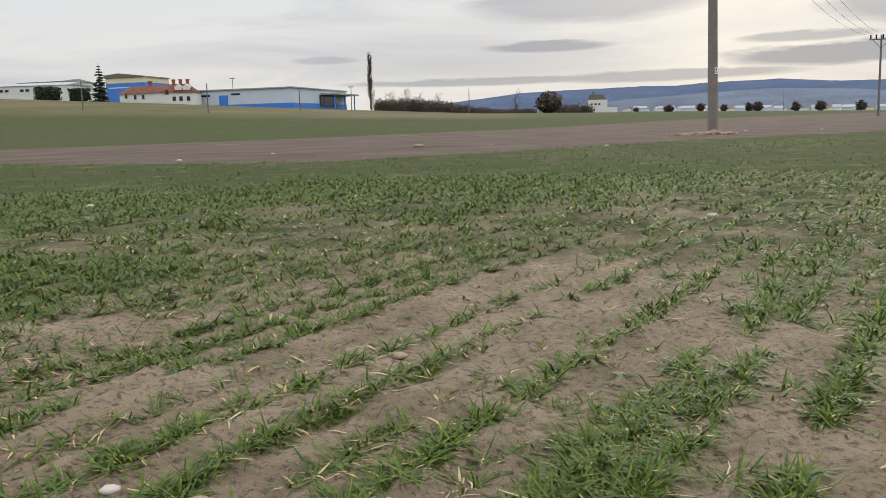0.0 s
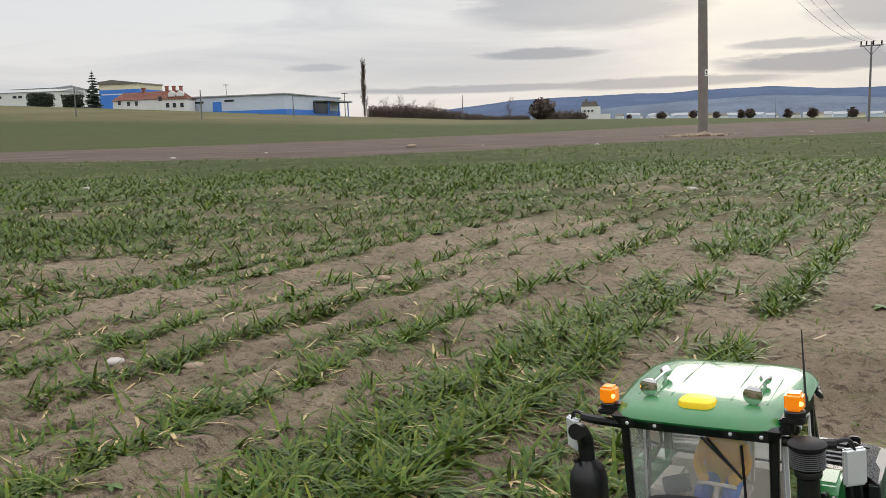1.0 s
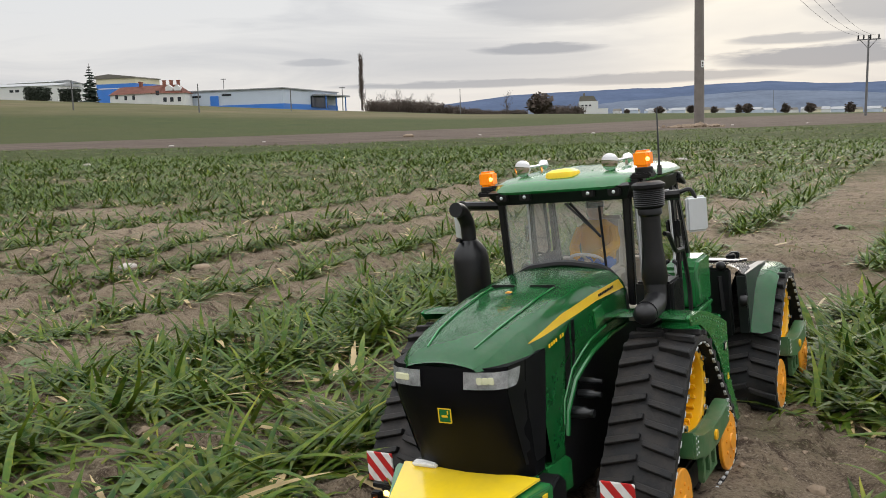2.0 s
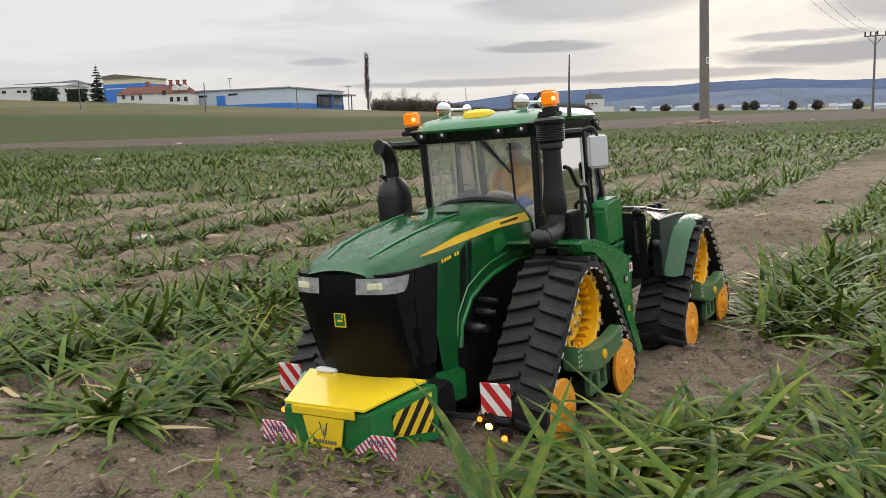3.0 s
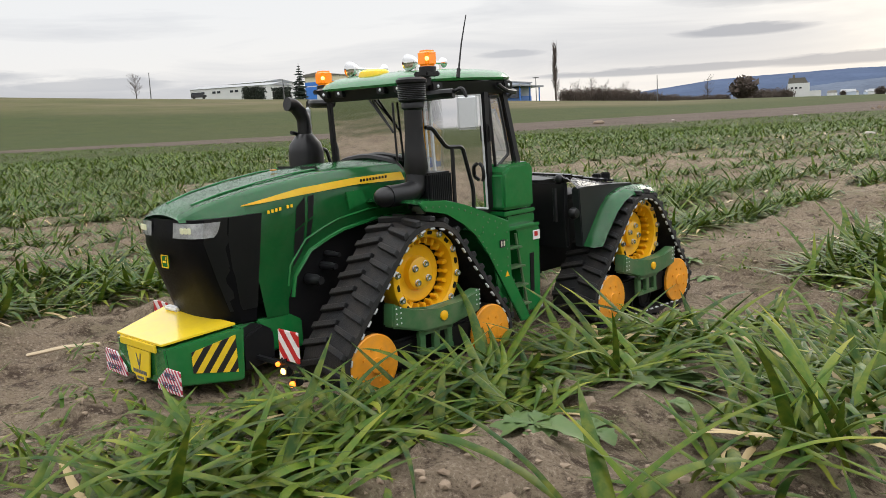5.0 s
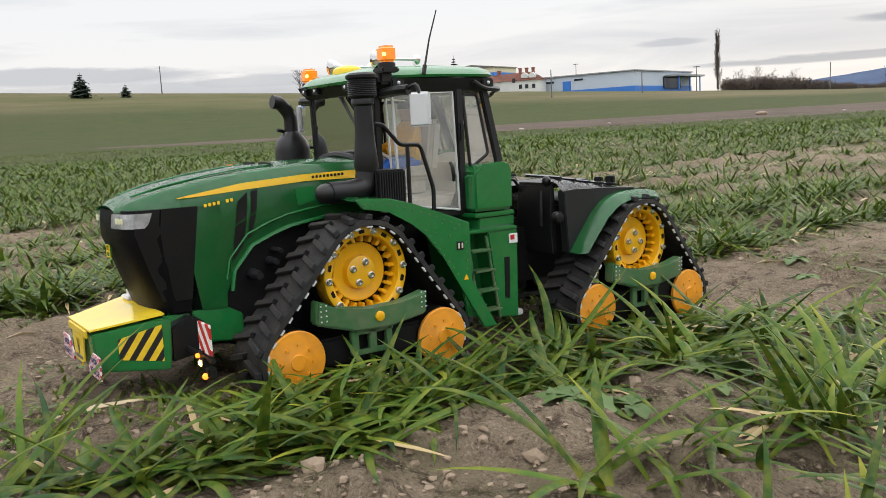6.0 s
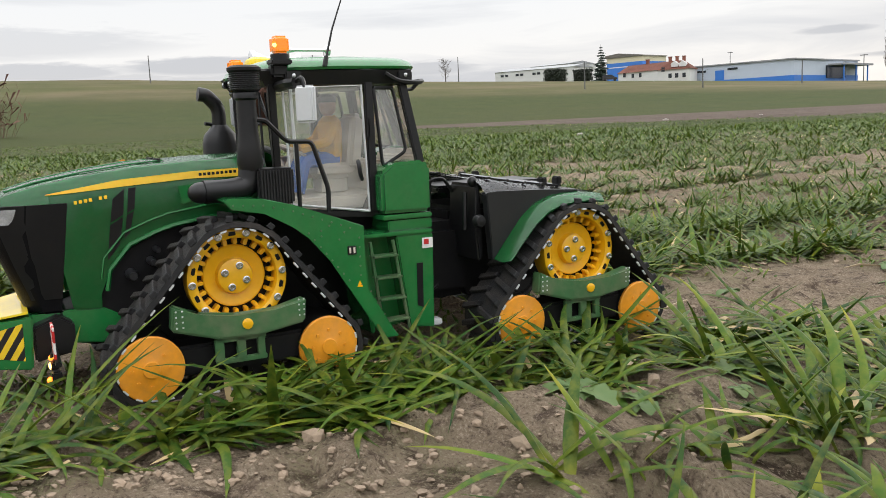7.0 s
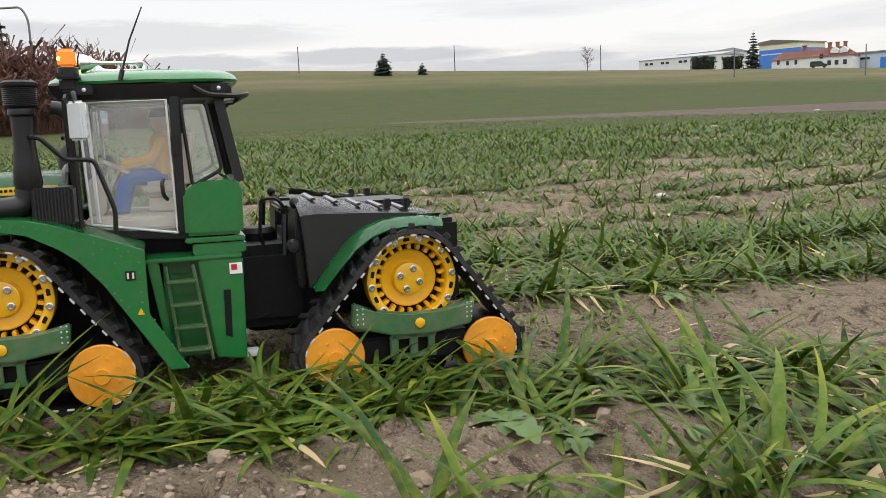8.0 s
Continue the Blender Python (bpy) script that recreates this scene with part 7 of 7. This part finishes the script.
def clumps(rng, r0, r1, per_metre):
    """Foots of the tufts between two distances: x, y and how thick the stand is there."""
    us, ws = [], []
    u = -2.03
    while u > -26:
        us.append(u), ws.append(None)
        u -= 0.122
    u = 0.83
    while u < 12:
        us.append(u), ws.append(None)
        u += 0.122
    us, ws = us + ROW_U, ws + ROW_W
    X, Y, C = [], [], []
    for k, (u, w) in enumerate(zip(us, ws)):
        n = int(2 * r1 * per_metre)
        v = rng.uniform(-r1, r1, n)
        uu = u + rng.normal(0, 0.017, n)
        x, y = 0.866 * uu + 0.5 * v, -0.5 * uu + 0.866 * v
        r = np.hypot(x, y)
        az = np.degrees(np.arctan2(x, y))
        stand = fractal(uu * 0.9, v * 0.45, 61, 3)
        gap = fractal(uu * 5 + 3, v * 2.4, 67, 3)
        if w is None:
            want = 0.35 + 1.2 * step(0.34, 0.60, stand)
        else:
            want = np.full(n, w) * (0.72 + 0.95 * stand)
            if abs(u) < 0.9 and u < 0:
                want = np.where(v > 3.2, 0.35 + 0.9 * stand, want)
            if u > 0.15:
                want = np.where(v > 0.5, 0.70 + 0.8 * stand, want)
            if u < -1.0:
                want = np.where(v > 4.5, 0.25 + 1.2 * step(0.34, 0.62, stand), want)
        ok = (r >= r0) & (r < r1) & (rng.uniform(0, 1, n) < want * step(0.25, 0.43, gap))
        if r0 < 2:
            ok &= (y > -0.75) & (np.degrees(np.arctan2(x - 0.1, y + 0.7)) > -78) & (np.degrees(np.arctan2(x - 0.3, y + 0.75)) < 52)
        else:
            ok &= (az > -76) & (az < 32) & (y < np.interp(x, LOW_X, LOW_Y) * 1.03)
        # the driven lane, the bare earth ahead of the tractor, the open spot near the viewer
        lane = (uu > -0.10) & (uu < 0.155) & (v < 9)
        ahead = (uu > -0.30) & (uu < 0.12) & (v < 0.06)
        spot = ((uu - 0.305) / 0.062) ** 2 + ((v + 0.065) / 0.165) ** 2 < 1
        ok &= ~lane & ~ahead & ~spot
        for cx, cy in CAM_LINE:
            ok &= np.hypot(x - cx, y - cy) > 0.17
        X.append(x[ok]), Y.append(y[ok]), C.append(want[ok])
    return np.concatenate(X), np.concatenate(Y), np.concatenate(C)


def blades(rng, x, y, thick, per, seg, long, wide, fold, lift=(8, 68)):
    """Vertices, faces and blade marks for tufts at x, y: each blade rises, arches over and tapers."""
    count = np.maximum(2, rng.poisson(per * (0.5 + 0.6 * thick)))
    owner = np.repeat(np.arange(len(x)), count)
    n = len(owner)
    spread = rng.normal(0, 0.011, (n, 2))
    bx, by = x[owner] + spread[:, 0], y[owner] + spread[:, 1]
    az = rng.uniform(0, math.tau, n)
    vigour = rng.uniform(0.7, 1.2, len(x))[owner]
    near = 0.80 + 0.20 * (step(0.62, 0.30, np.abs(along_rows(x, y)[0] - 0.08)) * step(1.5, 0.8, np.hypot(x, y)))[owner]
    size = long * near * vigour * rng.uniform(0.45, 1.2, n)
    width = wide * near * rng.uniform(0.55, 1.15, n) * (0.7 + 0.3 * vigour)
    rise0 = np.radians(rng.uniform(*lift, n) + 20 * step(0.35, 0.42, along_rows(bx, by)[0]) * step(0.6, 0.3, np.hypot(bx - 0.3, by + 0.4)))
    bend = np.radians(rng.uniform(5, 85, n))
    curl = rng.normal(0, 0.35, n)
    tone = np.clip(rng.beta(1.4, 2.4, n) * 0.84 + 0.22 * (rng.uniform(0, 1, len(x))[owner] - 0.4), 0, 0.88)
    dead = rng.uniform(0, 1, n) < 0.07
    tone[dead] = 0.97
    rise0[dead] *= 0.45
    p = np.stack([bx, by, height(bx, by) - 0.004], -1)
    rows, tips = [], []
    ts = np.linspace(0, 1, seg + 1)
    for i, s in enumerate(ts):
        a = rise0 - bend * s**1.4
        w = az + curl * s
        d = np.stack([np.cos(a) * np.cos(w), np.cos(a) * np.sin(w), np.sin(a)], -1)
        if i:
            p = p + d * (size / seg)[:, None]
            floor = height(p[:, 0], p[:, 1]) + 0.002
            p[:, 2] = np.maximum(p[:, 2], floor)
        half = width * 0.5 * min(1.0, 0.55 + 1.6 * s) * (1 - s**2.6) + 0.00012
        side = np.stack([-np.sin(w), np.cos(w), 0 * w], -1)
        up = np.cross(d, side)
        ring = [p - side * half[:, None] - up * (half * 0.28)[:, None] * fold, p + side * half[:, None] - up * (half * 0.28)[:, None] * fold]
        if fold:
            ring.insert(1, p + up * (half * 0.22)[:, None])
        rows.append(np.stack(ring, 1))
        tips.append(np.full((n, len(ring)), s))
    V = np.stack(rows, 1)
    T = np.stack(tips, 1)
    m = V.shape[2]
    per_blade = (seg + 1) * m
    q = []
    for i in range(seg):
        for j in range(m - 1):
            a = i * m + j
            q.append((a, a + 1, a + m + 1, a + m))
    F = (np.arange(n)[:, None, None] * per_blade + np.array(q)[None]).reshape(-1, 4)
    return V.reshape(-1, 3), F, np.repeat(tone, per_blade), T.reshape(-1), np.repeat(owner, per_blade), np.repeat(owner, len(q))


def mesh_of(name, V, F, tone, tip, mat):
    me = bpy.data.meshes.new(name)
    me.vertices.add(len(V))
    me.vertices.foreach_set("co", V.astype(np.float32).ravel())
    me.loops.add(F.size)
    me.loops.foreach_set("vertex_index", F.ravel().astype(np.int32))
    me.polygons.add(len(F))
    me.polygons.foreach_set("loop_start", np.arange(len(F), dtype=np.int32) * F.shape[1])
    me.update(calc_edges=True)
    me.attributes.new("tone", "FLOAT", "POINT").data.foreach_set("value", tone.astype(np.float32))
    me.attributes.new("tip", "FLOAT", "POINT").data.foreach_set("value", tip.astype(np.float32))
    me.materials.append(mat)
    me.shade_smooth()
    return me


def build_crop():
    rng = np.random.default_rng(11)
    packs, near = [], None
    for r0, r1, rate, per, seg, long, wide, fold in ((0, 1.9, 120, 17, 3, 0.080, 0.0068, 0), (1.9, 4.5, 105, 11, 2, 0.088, 0.0100, 0), (4.5, 10, 54, 6, 2, 0.092, 0.0185, 0), (10, 26, 13, 3, 1, 0.100, 0.038, 0)):
        x, y, c = clumps(rng, r0, r1, rate)
        if r0 == 0:
            # the tufts beside the tractor stand as things of their own
            d = np.hypot(x - 0.16, y + 0.02)
            order = np.argsort(d)
            x, y, c, d_sorted = x[order], y[order], c[order], d[order]
            alone = min(300, int((d < 0.70).sum()))
            V, F, tone, tip, owner, fo = blades(rng, x[:alone], y[:alone], c[:alone], 9, 8, 0.086, 0.0072, 1, (4, 52))
            for k in range(alone):
                pick, fk = np.nonzero(owner == k)[0], F[fo == k]
                base = np.array([x[k], y[k], float(height(x[k], y[k]))])
                if d_sorted[k] < 0.46:
                    ob = new("wheat_tuft")
                    ob.empty_display_size = 0.02
                    per_v, per_f = 9 * 3, 8 * 2
                    for j in range(len(pick) // per_v):
                        pj = pick[j * per_v:(j + 1) * per_v]
                        leaf = new("blade", mesh_of("blade", V[pj] - base, fk[j * per_f:(j + 1) * per_f] - pj[0], tone[pj], tip[pj], BLADE))
                        leaf.parent = ob
                else:
                    ob = new("wheat_tuft", mesh_of("wheat_tuft", V[pick] - base, fk - pick[0], tone[pick], tip[pick], BLADE))
                ob.location = base
                dry = float((tone[pick] > 0.9).mean())
                tall = float(V[pick, 2].max() - base[2])
                label = "young wheat tuft with some dry yellow blades on soil" if dry > 0.08 else ("tall green tuft of young wheat on soil" if tall > 0.085 else "low green tuft of young wheat on soil")
                tagged(ob, label, "grass tuft", "wheat tufts")
            x, y, c = x[alone:], y[alone:], c[alone:]
        V, F, tone, tip, owner, fo = blades(rng, x, y, c, per, seg, long, wide, fold, (6, 56))
        packs.append((V, F, tone, tip))
    off, Vs, Fs, A, B = 0, [], [], [], []
    for V, F, tone, tip in packs:
        Vs.append(V), Fs.append(F + off), A.append(tone), B.append(tip)
        off += len(V)
    me = mesh_of("winter_wheat", np.concatenate(Vs), np.concatenate(Fs), np.concatenate(A), np.concatenate(B), BLADE)
    tagged(new("winter_wheat", me), "patchy green rows of young winter wheat in soil", "crop", kind="stuff")
    # seedlings and moss between the rows
    n = 5200
    r = 0.25 + 5.2 * rng.uniform(0, 1, n) ** 1.3
    a = rng.uniform(-1.35, 0.55, n)
    x, y = r * np.sin(a) + 0.15, r * np.cos(a) - 0.45
    keep = fractal(x * 3.3, y * 3.3, 91, 3) > 0.47
    keep &= np.hypot(x - 0.4, y + 0.62) > 0.3
    V, F, tone, tip, _, _ = blades(rng, x[keep], y[keep], np.full(keep.sum(), 0.5), 4, 3, 0.022, 0.0030, 0)
    tone = np.clip(tone + 0.25, 0, 0.88)
    tagged(new("seedlings", mesh_of("seedlings", V, F, tone, tip, BLADE)), "tiny pale green seedlings and moss between rows", "seedlings", kind="stuff")


build_crop()


def weed(at, radius, leaves, seed, label, lobed=False):
    """A flat rosette of broad leaves."""
    rnd = random.Random(seed)
    z = float(height(*at))
    t = thing("weed", Matrix.Translation((at[0], at[1], z)), label, "weed", "broad-leaved weeds")
    for k in range(leaves):
        a = k * 2.4 + rnd.uniform(-0.4, 0.4)
        long = radius * rnd.uniform(0.55, 1.05)
        wide = long * rnd.uniform(0.26, 0.36)
        up = rnd.uniform(0.1, 0.5)
        bm = bmesh.new()
        rows = []
        for i in range(9):
            s = i / 8
            w = wide * (math.sin(math.pi * (0.06 + 0.90 * s)) ** 0.75) * (0.35 if s < 0.25 else 1.0)
            if lobed:
                w *= 1 + 0.28 * math.sin(s * 19 + k)
            c = Vector((math.cos(a), math.sin(a), 0)) * long * s + Vector((0, 0, 0.004 + long * (up * s - (up + 0.16) * s * s)))
            sd = Vector((-math.sin(a), math.cos(a), 0)) * w
            rows.append([c - sd + Vector((0, 0, w * 0.25)), c, c + sd + Vector((0, 0, w * 0.25))])
        loft(bm, rows, closed=False, caps=False)
        me = bpy.data.meshes.new("leaf")
        bm.to_mesh(me), bm.free()
        me.materials.append(WEED), me.shade_smooth()
        tone = rnd.uniform(0.1, 0.7)
        me.attributes.new("tone", "FLOAT", "POINT").data.foreach_set("value", [tone] * len(me.vertices))
        me.attributes.new("tip", "FLOAT", "POINT").data.foreach_set("value", [0.4] * len(me.vertices))
        ob = new("leaf", me)
        ob.parent = t


def build_weeds():
    weed((0.225, -0.178), 0.030, 8, 1, "low rosette weed with broad pale green leaves", True)
    weed((0.295, -0.045), 0.034, 9, 2, "broad-leaved weed with grey-green lobed leaves", True)
    weed((0.30, -0.091), 0.014, 6, 3, "small round-leaved weed on bare soil")
    weed((0.255, -0.150), 0.022, 6, 4, "low weed with broad pale leaves", True)
    weed((0.04, -0.135), 0.030, 8, 5, "dark weed rosette beside the wheel lane", True)
    rnd = random.Random(8)
    for k in range(46):
        r, a = 0.5 + 3.2 * rnd.random() ** 1.4, radians(rnd.uniform(-60, 28))
        at = (r * math.sin(a) + 0.15, r * math.cos(a) - 0.3)
        weed(at, rnd.uniform(0.014, 0.034), rnd.randint(5, 9), 50 + k, "small low weed between the wheat rows", rnd.random() < 0.5)


build_weeds()


def build_litter():
    rnd = random.Random(4)
    bm = bmesh.new()
    for k in range(3600):
        r, a = 0.15 + 4.0 * rnd.random() ** 1.7, radians(rnd.uniform(-80, 40))
        x, y = r * math.sin(a) + 0.2, r * math.cos(a) - 0.5
        if math.hypot(x - 0.4, y + 0.62) < 0.16:
            continue
        s = rnd.uniform(0.0010, 0.0030) if rnd.random() < 0.97 else rnd.uniform(0.004, 0.008)
        lump(bm, rnd, (x, y, float(height(x, y)) + s * 0.2), s)
    tagged(part("soil_crumbs", bm, CLOD, sharp=12), "loose brown soil crumbs and clods on the field", "soil", kind="stuff")
    for x, y, s, mat, label in ((-3.03, 6.96, 0.032, STONE, "pale stone lying in the wheat"), (1.59, 5.28, 0.028, STONE, "pale grey stone between the wheat rows"), (-0.532, 1.393, 0.015, STONE, "flat pinkish pebble on bare soil"), (-0.093, 2.166, 0.017, CLOD, "brown clod on bare soil"), (-0.361, 1.334, 0.015, CLOD, "dark brown clod on bare soil"), (-1.27, 24.2, 0.12, CLOD, "dark clod on the bare strip"), (-6.0, 18.0, 0.05, STONE, "pale stone on the bare strip"), (-4.8, 21.5, 0.035, STONE, "pale stone on the bare strip"), (0.75, 24.0, 0.035, STONE, "pale stone on the bare strip"), (3.4, 20.6, 0.045, STONE, "pale stone on the bare strip"), (14.5, 35.5, 0.05, STONE, "pale stone on the bare strip"), (11.6, 36.0, 0.05, STONE, "pale stone on the bare strip")):
        bm = bmesh.new()
        made = bmesh.ops.create_icosphere(bm, subdivisions=2, radius=1.0)["verts"]
        for v in made:
            f = rnd.uniform(0.88, 1.1)
            v.co = Vector((v.co.x * s * 1.35 * f, v.co.y * s * f, v.co.z * s * 0.55 * f))
        ob = part("stone" if mat is not CLOD else "clod", bm, mat, sharp=70)
        ob.location = (x, y, float(height(x, y)) + s * 0.25)
        tagged(ob, label, "stone" if mat is not CLOD else "clod")
    for k in range(70):
        if k == 0:
            x, y, long, a = 0.80, 1.43, 0.055, 0.7
        elif k == 1:
            x, y, long, a = 0.631, 0.819, 0.06, 1.0
        else:
            r, b = 0.3 + 2.4 * rnd.random(), radians(rnd.uniform(-60, 35))
            x, y, long, a = r * math.sin(b) + 0.2, r * math.cos(b) - 0.45, rnd.uniform(0.02, 0.07), rnd.uniform(0, math.tau)
        if math.hypot(x - 0.4, y + 0.62) < 0.2:
            continue
        bm = bmesh.new()
        tube(bm, [(-long / 2, 0, 0), (0, rnd.uniform(-0.1, 0.1) * long, 0.003), (long / 2, 0, 0.001)], [0.0016, 0.0019, 0.0012], 5, 0.6)
        ob = part("straw", bm, STRAW, sharp=70)
        ob.location, ob.rotation_euler = (x, y, float(height(x, y)) + 0.003), (0, 0, a)
        tagged(ob, "short piece of dry pale straw on the soil", "straw", "bits of straw")


build_litter()


# ---- what moves ----
# seconds, across and along the rows, height, roll, pitch, yaw
DRIVE = [(0, 0.0773, 0.7033, -0.0174, 3.07, 1.93, -121.12), (0.5, 0.0683, 0.6515, -0.0174, 3.07, 1.93, -121.12), (1, 0.0594, 0.5997, -0.0174, 3.11, 1.91, -121.07),
         (1.5, 0.0504, 0.5479, -0.0144, 3.64, 1.72, -120.62), (1.7, 0.0480, 0.5307, -0.0122, 4.26, 1.54, -120.33), (2.8, 0.0286, 0.4302, -0.0112, 3.35, 1.55, -120.18),
         (3, 0.0275, 0.4168, -0.0104, 2.61, 1.07, -120.03), (3.5, 0.0241, 0.3539, -0.0061, 1.74, 1.14, -120.43), (4, 0.0216, 0.2994, -0.0047, 0.28, 1.13, -120.35),
         (4.5, 0.0188, 0.2440, -0.0013, -0.48, 1.12, -120.19), (6, 0.0313, 0.0406, 0.0154, -0.01, -0.66, -120.47), (6.5, 0.0355, -0.0245, 0.0161, -0.25, -0.75, -120.05),
         (7, 0.0390, -0.0863, 0.0203, -0.10, -0.44, -119.14), (7.5, 0.0398, -0.1454, 0.0201, 0.05, -0.08, -118.84), (8, 0.0392, -0.2030, 0.0223, 0.77, -0.73, -119.64)]


def driven(t):
    """How far the tractor has gone along its lane."""
    return DRIVE[0][2] - float(np.interp(t, [r[0] for r in DRIVE], [r[2] for r in DRIVE]))


def motions():
    rows = [(t, pose(0.866 * u + 0.5 * v, -0.5 * u + 0.866 * v, z, roll, pitch, yaw)) for t, u, v, z, roll, pitch, yaw in DRIVE]
    walk(TRACTOR, rows)
    times = [k * 0.25 for k in range(33)]
    for wheel, home, radius, turn0 in WHEELS:
        walk(wheel, [(t, Matrix.Translation(home) @ Matrix.Rotation(turn0 + (driven(t) - driven(6.5)) / radius, 4, "Y")) for t in times])
    for lug, path, s0 in LUGS:
        walk(lug, [(t, path(s0 + driven(t))) for t in times])
    spots = [(0.0, -46.5), (2.0, -39.8), (4.5, -31.2), (6.5, -24.2), (7.0, -22.5), (7.5, -20.9), (8.0, -19.3)]
    drive = []
    for t, az in spots:
        x, y = far_at(az, 225)
        drive.append((t, Matrix.Translation((x, y, float(height(x, y)) + 0.02)) @ Matrix.Rotation(radians(-az), 4, "Z")))
    walk(CAR, drive)


motions()
